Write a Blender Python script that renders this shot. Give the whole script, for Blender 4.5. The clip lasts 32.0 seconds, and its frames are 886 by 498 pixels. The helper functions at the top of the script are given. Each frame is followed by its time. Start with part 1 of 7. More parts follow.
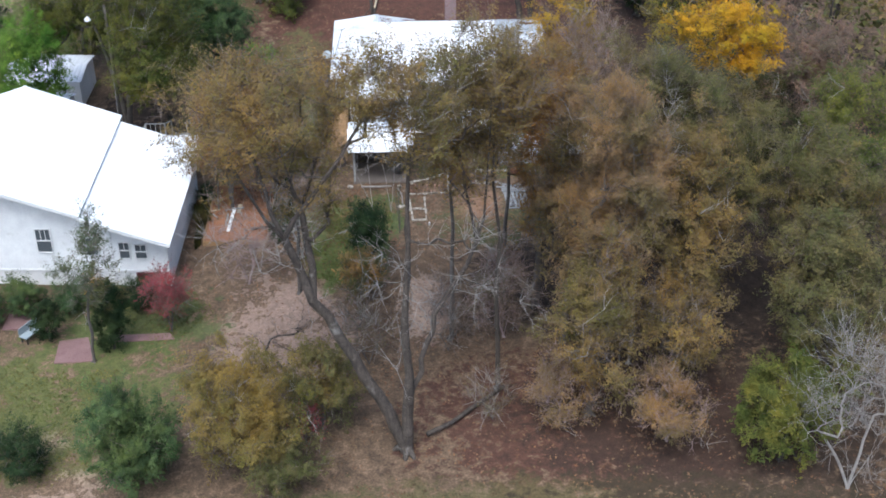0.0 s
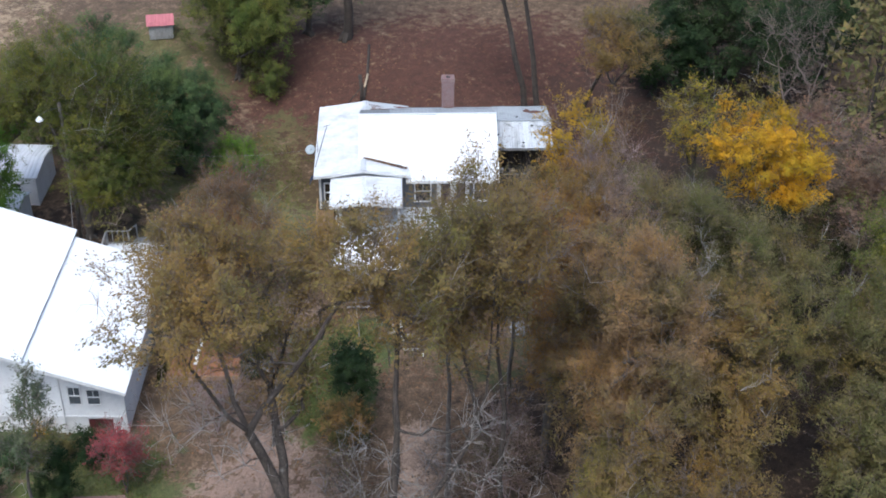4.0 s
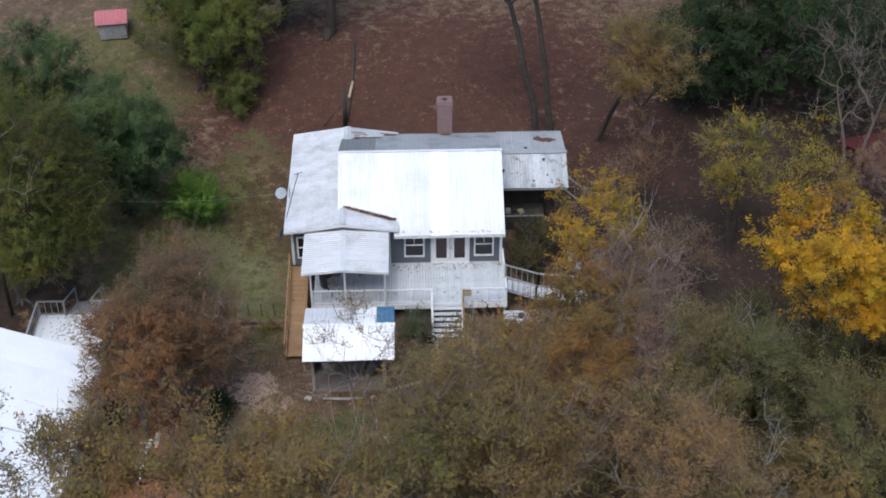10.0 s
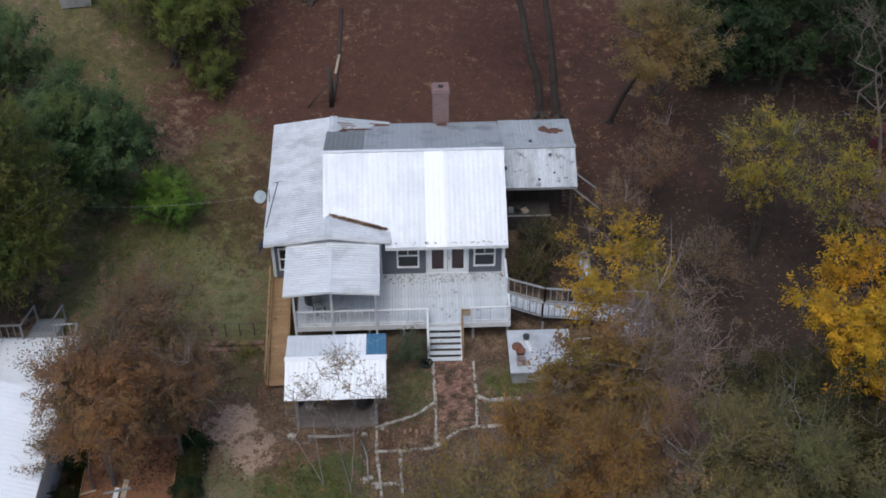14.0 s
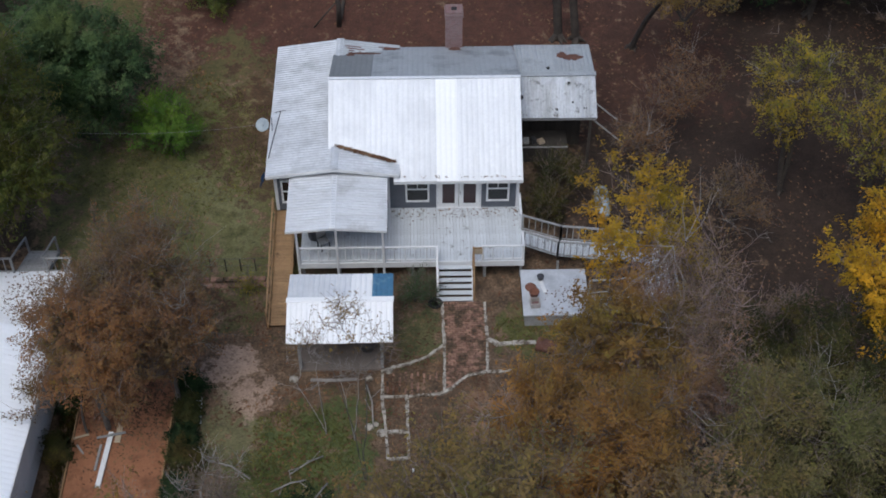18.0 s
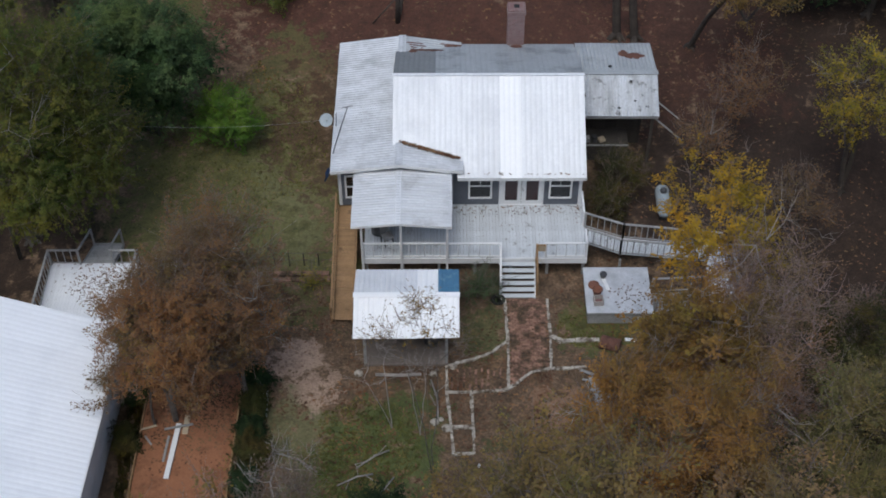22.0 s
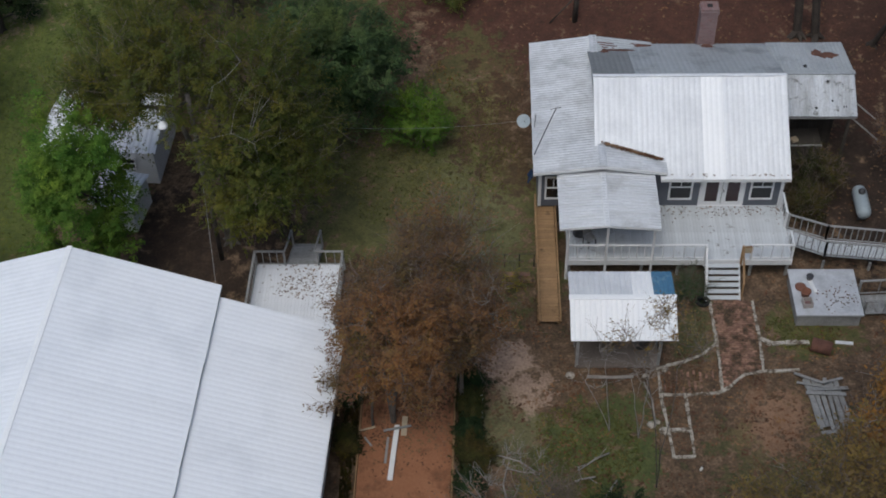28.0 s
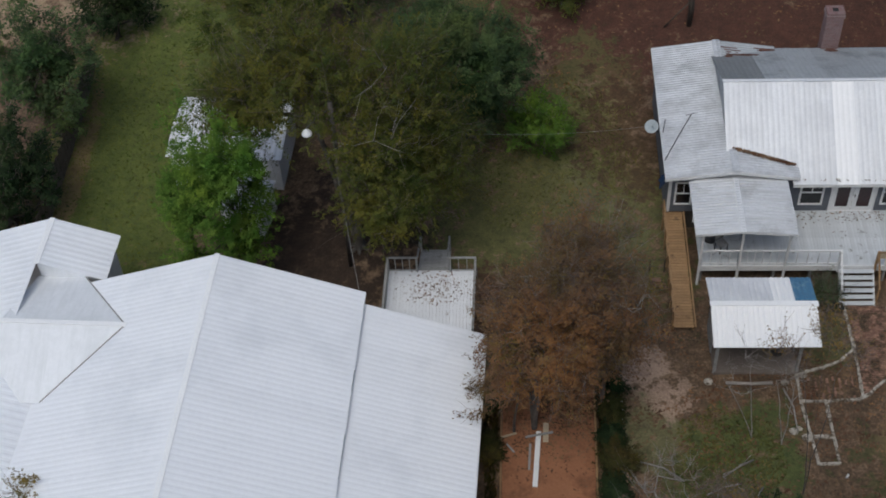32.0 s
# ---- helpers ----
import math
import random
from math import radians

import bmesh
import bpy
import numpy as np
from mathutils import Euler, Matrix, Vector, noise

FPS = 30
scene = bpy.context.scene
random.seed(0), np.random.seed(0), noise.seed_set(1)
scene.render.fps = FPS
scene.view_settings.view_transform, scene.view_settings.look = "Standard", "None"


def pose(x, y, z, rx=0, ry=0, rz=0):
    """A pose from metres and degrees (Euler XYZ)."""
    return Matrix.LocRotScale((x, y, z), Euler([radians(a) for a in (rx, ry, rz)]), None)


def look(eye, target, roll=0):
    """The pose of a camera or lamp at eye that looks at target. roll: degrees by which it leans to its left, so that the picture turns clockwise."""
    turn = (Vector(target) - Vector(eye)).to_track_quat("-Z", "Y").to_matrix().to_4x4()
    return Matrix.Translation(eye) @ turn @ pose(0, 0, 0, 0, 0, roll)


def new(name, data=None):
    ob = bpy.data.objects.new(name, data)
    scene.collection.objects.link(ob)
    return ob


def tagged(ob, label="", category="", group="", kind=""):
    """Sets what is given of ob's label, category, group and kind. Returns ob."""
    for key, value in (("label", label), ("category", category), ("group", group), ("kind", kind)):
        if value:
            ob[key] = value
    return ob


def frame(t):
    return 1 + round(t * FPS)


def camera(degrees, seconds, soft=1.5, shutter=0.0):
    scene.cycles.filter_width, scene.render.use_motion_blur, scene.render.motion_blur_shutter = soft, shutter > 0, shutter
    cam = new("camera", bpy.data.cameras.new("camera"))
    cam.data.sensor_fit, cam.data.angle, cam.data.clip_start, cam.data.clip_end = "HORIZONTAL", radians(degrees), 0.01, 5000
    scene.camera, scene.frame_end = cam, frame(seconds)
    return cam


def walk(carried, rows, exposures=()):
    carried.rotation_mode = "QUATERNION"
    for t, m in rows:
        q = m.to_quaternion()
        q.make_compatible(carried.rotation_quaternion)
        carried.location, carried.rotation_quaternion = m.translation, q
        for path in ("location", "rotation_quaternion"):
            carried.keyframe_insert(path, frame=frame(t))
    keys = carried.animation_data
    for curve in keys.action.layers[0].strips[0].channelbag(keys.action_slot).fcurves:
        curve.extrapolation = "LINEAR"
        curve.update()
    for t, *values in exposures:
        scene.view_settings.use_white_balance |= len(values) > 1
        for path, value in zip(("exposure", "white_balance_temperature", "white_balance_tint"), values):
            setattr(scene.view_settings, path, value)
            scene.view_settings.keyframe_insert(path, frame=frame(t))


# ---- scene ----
cam = camera(36.2, 32.0, soft=1.8, shutter=0.4)
PATH = [
    (0, (-3.574, -82.335, 44.795), (-3.519, -80.677, 43.679), -0.0),
    (0.5, (-3.638, -81.403, 44.292), (-3.578, -79.732, 43.194), 0.2),
    (1, (-3.242, -79.355, 44.482), (-3.194, -77.693, 43.371), -0.3),
    (2, (-3.182, -76.566, 44.9), (-3.13, -74.906, 43.785), -0.1),
    (3, (-3.157, -73.739, 45.34), (-3.1, -72.08, 44.223), -0.1),
    (4, (-3.185, -70.663, 45.427), (-3.124, -69.002, 44.315), 0.4),
    (4.5, (-2.951, -69.358, 45.533), (-2.893, -67.694, 44.424), 0.3),
    (6.5, (-1.738, -63.532, 45.127), (-1.705, -61.897, 43.975), -0.4),
    (7, (-1.917, -62.32, 45.089), (-1.879, -60.705, 43.91), -0.3),
    (7.5, (-1.808, -61.043, 45.193), (-1.772, -59.461, 43.97), -0.1),
    (8, (-2.097, -59.941, 45.181), (-2.052, -58.377, 43.936), 0.1),
    (9, (-2.01, -57.452, 45.292), (-1.966, -55.886, 44.049), -0.0),
    (10, (-1.869, -54.872, 45.421), (-1.826, -53.303, 44.182), -0.1),
    (11, (-1.804, -52.327, 45.587), (-1.76, -50.765, 44.34), -0.2),
    (12, (-1.525, -50.176, 45.495), (-1.487, -48.639, 44.217), -0.5),
    (13, (-1.596, -47.857, 45.875), (-1.553, -46.362, 44.547), -0.3),
    (14, (-1.65, -46.089, 45.656), (-1.604, -44.626, 44.294), -0.2),
    (14.5, (-1.547, -45.134, 45.718), (-1.504, -43.691, 44.334), -0.2),
    (16.5, (-1.595, -43.059, 45.377), (-1.558, -41.688, 43.922), -0.0),
    (17, (-1.571, -43.022, 45.089), (-1.539, -41.654, 43.63), 0.0),
    (18, (-1.579, -42.92, 44.543), (-1.551, -41.557, 43.08), 0.1),
    (19, (-1.577, -42.872, 44.408), (-1.555, -41.51, 42.943), 0.2),
    (20, (-1.781, -42.939, 44.351), (-1.769, -41.577, 42.886), -0.0),
    (21, (-2.699, -42.999, 44.463), (-2.685, -41.638, 42.998), 0.2),
    (22, (-3.502, -43.075, 44.661), (-3.502, -41.714, 43.195), -0.1),
    (23, (-4.463, -43.025, 44.743), (-4.476, -41.666, 43.275), -0.5),
    (24, (-5.656, -42.976, 44.784), (-5.677, -41.62, 43.314), -0.6),
    (25, (-6.91, -42.94, 44.753), (-6.94, -41.584, 43.283), -0.9),
    (25.5, (-7.525, -42.911, 44.758), (-7.56, -41.555, 43.288), -1.1),
    (27.5, (-9.862, -42.821, 45.017), (-9.922, -41.469, 43.543), -1.9),
    (28, (-10.481, -42.795, 45.049), (-10.544, -41.445, 43.575), -2.0),
    (28.5, (-11.192, -42.77, 45.042), (-11.257, -41.421, 43.567), -2.0),
    (29, (-11.679, -42.773, 45.107), (-11.752, -41.424, 43.632), -2.3),
    (30, (-12.841, -42.798, 45.085), (-12.923, -41.447, 43.613), -2.6),
    (31, (-13.94, -42.757, 45.332), (-14.034, -41.408, 43.858), -3.0),
    (32, (-15.085, -42.745, 45.433), (-15.186, -41.397, 43.96), -3.3),
]
EXPOSURES = [(0.0, 1.12, 5850, 4.5), (4.0, 0.90, 5900, 5.5), (9.0, 0.54, 6000, 7), (14.0, 0.17, 6000, 7), (20.0, 0.05, 6050, 6), (26.0, -0.12, 6200, 5), (32.0, -0.28, 6400, 5)]
walk(cam, [(t, look(e, g, r)) for t, e, g, r in PATH], EXPOSURES)

# ---- light: an overcast late-autumn sky ----
world = bpy.data.worlds.new("sky")
scene.world = world
world.use_nodes = True
sky = world.node_tree.nodes.new("ShaderNodeTexSky")
sky.sky_type, sky.sun_disc = "NISHITA", False
sky.sun_elevation, sky.sun_rotation = radians(63), radians(200)
sky.air_density, sky.dust_density = 1.0, 4.0
back = world.node_tree.nodes["Background"]
back.inputs["Strength"].default_value = 0.125
world.node_tree.links.new(sky.outputs["Color"], back.inputs["Color"])
sun_data = bpy.data.lights.new("sun", "SUN")
sun_data.energy, sun_data.angle, sun_data.color = 1.0, radians(30), (1.0, 0.99, 0.98)
sun = new("sun", sun_data)
sun.matrix_world = look((-14, -38, 80), (0, 0, 0))


# ---- materials ----
def nodes_of(name, rough=0.8, metal=0.0):
    m = bpy.data.materials.new(name)
    m.use_nodes = True
    n = m.node_tree.nodes
    b = n["Principled BSDF"]
    b.inputs["Roughness"].default_value, b.inputs["Metallic"].default_value = rough, metal
    return m, n, m.node_tree.links, b


def noise_node(n, l, scale, detail=6.0, rough=0.6, coords=None):
    t = n.new("ShaderNodeTexNoise")
    t.inputs["Scale"].default_value, t.inputs["Detail"].default_value = scale, detail
    t.inputs["Roughness"].default_value = rough
    if coords is not None:
        l.new(coords, t.inputs["Vector"])
    return t.outputs["Fac"]


def ramp(n, l, fac, stops):
    r = n.new("ShaderNodeValToRGB")
    e = r.color_ramp.elements
    while len(e) < len(stops):
        e.new(0.5)
    for k, (p, c) in zip(e, stops):
        k.position, k.color = p, (*c, 1)
    l.new(fac, r.inputs["Fac"])
    return r.outputs["Color"]


def mix(n, l, fac, a, b, how="MIX"):
    x = n.new("ShaderNodeMix")
    x.data_type, x.blend_type = "RGBA", how
    for v, k in ((fac, 0), (a, 6), (b, 7)):
        if isinstance(v, (int, float)):
            x.inputs[k].default_value = v
        elif isinstance(v, tuple):
            x.inputs[k].default_value = (*v, 1)
        else:
            l.new(v, x.inputs[k])
    return x.outputs[2]


def bump(n, l, b, height, strength=0.3, distance=0.02):
    k = n.new("ShaderNodeBump")
    k.inputs["Strength"].default_value, k.inputs["Distance"].default_value = strength, distance
    l.new(height, k.inputs["Height"])
    l.new(k.outputs["Normal"], b.inputs["Normal"])


def surface(name, light, dark, scale=6.0, rough=0.8, metal=0.0, stain=None, stain_scale=0.7, stain_at=(0.52, 0.68), relief=0.25, vary=0.0, streak=None):
    """A worn surface: grain at two scales, optional stains, and a little difference from piece to piece."""
    m, n, l, b = nodes_of(name, rough, metal)
    at = n.new("ShaderNodeTexCoord").outputs["Object"]
    fine = noise_node(n, l, scale * 4, coords=at)
    wide = noise_node(n, l, scale * 0.35, coords=at)
    both = mix(n, l, 0.5, fine, wide)
    c = ramp(n, l, both, [(0.36, dark), (0.62, light)])
    if stain:
        geo = n.new("ShaderNodeNewGeometry").outputs["Position"]
        s = ramp(n, l, noise_node(n, l, stain_scale, 8, 0.65, geo), [(stain_at[0], (0, 0, 0)), (stain_at[1], (1, 1, 1))])
        c = mix(n, l, s, c, stain)
    if streak:
        run = n.new("ShaderNodeMapping")
        run.inputs["Scale"].default_value = streak[0]
        l.new(n.new("ShaderNodeNewGeometry").outputs["Position"], run.inputs["Vector"])
        f = ramp(n, l, noise_node(n, l, 1.0, 7, 0.65, run.outputs["Vector"]), [(0.46, (0, 0, 0)), (0.70, (0.75, 0.75, 0.75))])
        c = mix(n, l, f, c, streak[1])
    if vary:
        info = n.new("ShaderNodeObjectInfo").outputs["Random"]
        v = n.new("ShaderNodeMapRange")
        v.inputs[3].default_value, v.inputs[4].default_value = 1 - vary, 1 + vary * 0.6
        l.new(info, v.inputs[0])
        h = n.new("ShaderNodeHueSaturation")
        l.new(v.outputs[0], h.inputs["Value"])
        l.new(c, h.inputs["Color"])
        c = h.outputs["Color"]
    l.new(c, b.inputs["Base Color"])
    bump(n, l, b, fine, relief)
    return m


def leafage(name, a, b_, c_, far=None, thin=0.3):
    """Leaves that differ a little one by one and more from bough to bough, and let some light through."""
    m, n, l, b = nodes_of(name, 0.8)
    b.inputs["Specular IOR Level"].default_value = 0.25
    geo = n.new("ShaderNodeNewGeometry")
    one = ramp(n, l, geo.outputs["Random Per Island"], [(0.0, a), (0.5, b_), (1.0, c_)])
    tuft = noise_node(n, l, 1.1, 4, 0.65, geo.outputs["Position"])
    pick = ramp(n, l, tuft, [(0.36, a), (0.48, b_), (0.57, far or c_), (0.68, c_)])
    bough = ramp(n, l, noise_node(n, l, 0.34, 3, 0.55, geo.outputs["Position"]), [(0.36, (0.72, 0.86, 0.70)), (0.5, (1.0, 1.0, 1.0)), (0.64, (1.2, 1.07, 0.84))])
    c = mix(n, l, 1.0, mix(n, l, 0.74, one, pick), bough, "MULTIPLY")
    # crown shading put into the leaf colour: lighter tufts, dimmer gaps between
    tuft_shade = ramp(n, l, noise_node(n, l, 2.6, 3, 0.6, geo.outputs["Position"]), [(0.36, (0.72, 0.72, 0.74)), (0.64, (1.22, 1.2, 1.1))])
    c = mix(n, l, 1.0, c, tuft_shade, "MULTIPLY")
    l.new(c, b.inputs["Base Color"])
    t = n.new("ShaderNodeBsdfTranslucent")
    l.new(c, t.inputs["Color"])
    both = n.new("ShaderNodeMixShader")
    both.inputs[0].default_value = thin
    l.new(b.outputs[0], both.inputs[1])
    l.new(t.outputs[0], both.inputs[2])
    l.new(both.outputs[0], n["Material Output"].inputs["Surface"])
    return m


PORCH_SHEET = surface("pale_porch_sheet", (0.64, 0.665, 0.70), (0.52, 0.54, 0.58), 2.5, 0.5, 0.1, (0.36, 0.37, 0.385), 0.9, (0.54, 0.72), 0.1, 0.06, ((0.5, 5.0, 0.5), (0.44, 0.455, 0.475)))
GALV = surface("galvanised_roof_sheet", (0.63, 0.655, 0.695), (0.49, 0.51, 0.55), 2.5, 0.5, 0.15, (0.30, 0.32, 0.34), 0.55, (0.55, 0.78), 0.1, 0.07, ((1.2, 1.2, 0.8), (0.36, 0.38, 0.41)))
GALV_OLD = surface("weathered_grey_roof_sheet", (0.44, 0.47, 0.50), (0.33, 0.355, 0.38), 2.5, 0.6, 0.1, (0.22, 0.235, 0.25), 0.6, (0.52, 0.7), 0.1, 0.08)
GALV_SPOTTED = surface("stained_pale_roof_sheet", (0.60, 0.63, 0.67), (0.42, 0.445, 0.48), 2.5, 0.6, 0.1, (0.16, 0.16, 0.155), 2.2, (0.56, 0.66), 0.1, 0.1, ((3.0, 0.5, 0.5), (0.30, 0.31, 0.32)))
GALV_DARK = surface("dark_grey_roof_sheet", (0.27, 0.285, 0.30), (0.19, 0.205, 0.215), 2.5, 0.65, 0.1, None, relief=0.1, vary=0.08)
DECK_WHITE = surface("white_deck_paint", (0.84, 0.86, 0.90), (0.72, 0.745, 0.79), 5, 0.6, 0.0, (0.20, 0.15, 0.12), 2.4, (0.62, 0.74), 0.1, 0.05)
ROOF_WHITE = surface("pale_roof_sheet", (0.79, 0.81, 0.84), (0.68, 0.70, 0.74), 2.0, 0.42, 0.05, (0.58, 0.60, 0.64), 0.45, (0.5, 0.72), 0.06, 0.04, ((4.5, 0.45, 0.45), (0.62, 0.64, 0.67)))
ROOF_BRIGHT = surface("new_white_roof_sheet", (0.89, 0.90, 0.915), (0.82, 0.835, 0.86), 2.0, 0.4, 0.0, None, relief=0.05)
ROOF_BLUE = surface("blue_roof_sheet", (0.075, 0.20, 0.33), (0.055, 0.15, 0.26), 2.0, 0.5, 0.0, (0.16, 0.27, 0.36), 2.0, relief=0.05)
NEIGH_ROOF = surface("light_metal_roof_sheet", (0.86, 0.885, 0.93), (0.81, 0.835, 0.88), 1.5, 0.45, 0.0, (0.70, 0.73, 0.78), 0.25, (0.5, 0.75), 0.04, 0.025)
CROSS_ROOF = surface("greyed_metal_roof_sheet", (0.82, 0.845, 0.885), (0.75, 0.775, 0.815), 1.5, 0.5, 0.0, (0.66, 0.69, 0.72), 0.5, (0.5, 0.75), 0.04, 0.0, ((5.0, 0.6, 0.6), (0.68, 0.71, 0.74)))
RUST = surface("rusted_sheet", (0.165, 0.075, 0.052), (0.08, 0.037, 0.028), 8, 0.9, 0.0)
GREY_WALL = surface("slate_grey_siding", (0.115, 0.125, 0.15), (0.09, 0.10, 0.12), 4, 0.7, relief=0.1, vary=0.06)
WHITE_PAINT = surface("white_paint", (0.78, 0.79, 0.80), (0.64, 0.65, 0.67), 5, 0.55, 0.0, (0.45, 0.45, 0.43), 1.6, (0.6, 0.8), 0.1)
DECK_PAINT = surface("worn_pale_deck_paint", (0.60, 0.63, 0.66), (0.46, 0.49, 0.52), 6, 0.65, 0.0, (0.10, 0.09, 0.08), 2.6, (0.6, 0.72), 0.15, 0.08)
GREY_WOOD = surface("weathered_grey_wood", (0.36, 0.36, 0.36), (0.20, 0.20, 0.20), 7, 0.85, 0.0, (0.12, 0.11, 0.10), 3, (0.55, 0.75), 0.3, 0.15)
NEW_WOOD = surface("tan_decking_boards", (0.36, 0.225, 0.115), (0.24, 0.145, 0.07), 6, 0.8, 0.0, (0.10, 0.06, 0.035), 1.8, (0.58, 0.72), 0.2, 0.14)
DARK_GLASS = surface("dark_window_glass", (0.012, 0.013, 0.016), (0.008, 0.009, 0.011), 3, 0.12, relief=0.0)
GREY_GLASS = surface("grey_curtained_glass", (0.11, 0.125, 0.14), (0.07, 0.08, 0.09), 3, 0.15, relief=0.0)
MAROON_GLASS = surface("dark_curtained_glass", (0.045, 0.02, 0.022), (0.022, 0.012, 0.014), 3, 0.15, relief=0.0)
BRICK_CHIM = surface("dusty_pink_brick", (0.27, 0.165, 0.16), (0.18, 0.10, 0.10), 5, 0.9, 0.0, None, relief=0.3, vary=0.18)
MORTAR = surface("pale_mortar", (0.42, 0.38, 0.36), (0.32, 0.29, 0.27), 8, 0.95)
BRICK_PATH = surface("mossy_red_brick", (0.42, 0.245, 0.18), (0.19, 0.105, 0.075), 6, 0.95, 0.0, (0.075, 0.052, 0.032), 2.0, (0.45, 0.58), 0.4, 0.4)
CONCRETE = surface("weathered_concrete", (0.52, 0.485, 0.43), (0.29, 0.26, 0.22), 5, 0.95, 0.0, (0.11, 0.085, 0.06), 3.8, (0.47, 0.6), 0.4)
SLAB = surface("dusty_slab", (0.19, 0.16, 0.14), (0.12, 0.10, 0.088), 3, 0.95, 0.0, (0.34, 0.30, 0.26), 1.0, (0.6, 0.75), 0.3)
CLAY = surface("orange_clay", (0.30, 0.135, 0.07), (0.23, 0.10, 0.05), 2.5, 0.95, 0.0, (0.14, 0.06, 0.03), 0.9, (0.52, 0.68), 0.25)
BARK = surface("grey_brown_bark", (0.15, 0.135, 0.125), (0.05, 0.043, 0.038), 5, 0.95, relief=0.6)
BARK_PALE = surface("pale_dead_bark", (0.36, 0.335, 0.315), (0.19, 0.175, 0.165), 5, 0.95, relief=0.5)
BARK_MID = surface("dark_grey_bark", (0.105, 0.085, 0.072), (0.032, 0.026, 0.022), 5, 0.95, 0.0, (0.20, 0.185, 0.17), 1.4, (0.58, 0.7), 0.9, 0.0, ((7.0, 7.0, 0.9), (0.025, 0.02, 0.017)))
BARK_DARK = surface("dark_bark", (0.075, 0.06, 0.05), (0.03, 0.025, 0.022), 5, 0.95, relief=0.6)
TWIG = surface("grey_brown_twigs", (0.235, 0.185, 0.16), (0.115, 0.09, 0.076), 5, 0.95, relief=0.3)
BARK_MAUVE = surface("mauve_twig_bark", (0.34, 0.255, 0.245), (0.21, 0.155, 0.15), 5, 0.95, relief=0.3)
TANK_PAINT = surface("pale_blue_grey_tank_paint", (0.33, 0.385, 0.42), (0.25, 0.295, 0.325), 3, 0.45, 0.0, (0.22, 0.24, 0.25), 2, (0.6, 0.75), 0.05)
BLACK = surface("black_rubber", (0.02, 0.02, 0.02), (0.012, 0.012, 0.012), 6, 0.8)
DARK_METAL = surface("dull_dark_metal", (0.10, 0.10, 0.105), (0.06, 0.06, 0.065), 6, 0.5, 0.6)
PINK_ROOF = surface("faded_pink_roof", (0.50, 0.17, 0.19), (0.36, 0.11, 0.13), 3, 0.7)
RED_BARN = surface("dark_red_paint", (0.13, 0.025, 0.03), (0.08, 0.018, 0.02), 3, 0.7)
RED_DOOR = surface("maroon_door_paint", (0.10, 0.022, 0.024), (0.07, 0.016, 0.018), 3, 0.6)
# old boards toned near black: shade below roofs and deck put into their colour
SHADOW_WOOD = surface("shade_toned_old_boards", (0.07, 0.06, 0.05), (0.035, 0.03, 0.027), 5, 0.9, vary=0.2)
TAN_DRY = surface("cut_pale_timber", (0.48, 0.40, 0.29), (0.34, 0.27, 0.19), 6, 0.85, vary=0.15)
BLUE_TARP = surface("blue_plastic", (0.014, 0.036, 0.085), (0.009, 0.022, 0.055), 3, 0.5)
TERRACOTTA = surface("rusty_terracotta", (0.22, 0.10, 0.065), (0.13, 0.055, 0.04), 6, 0.9)

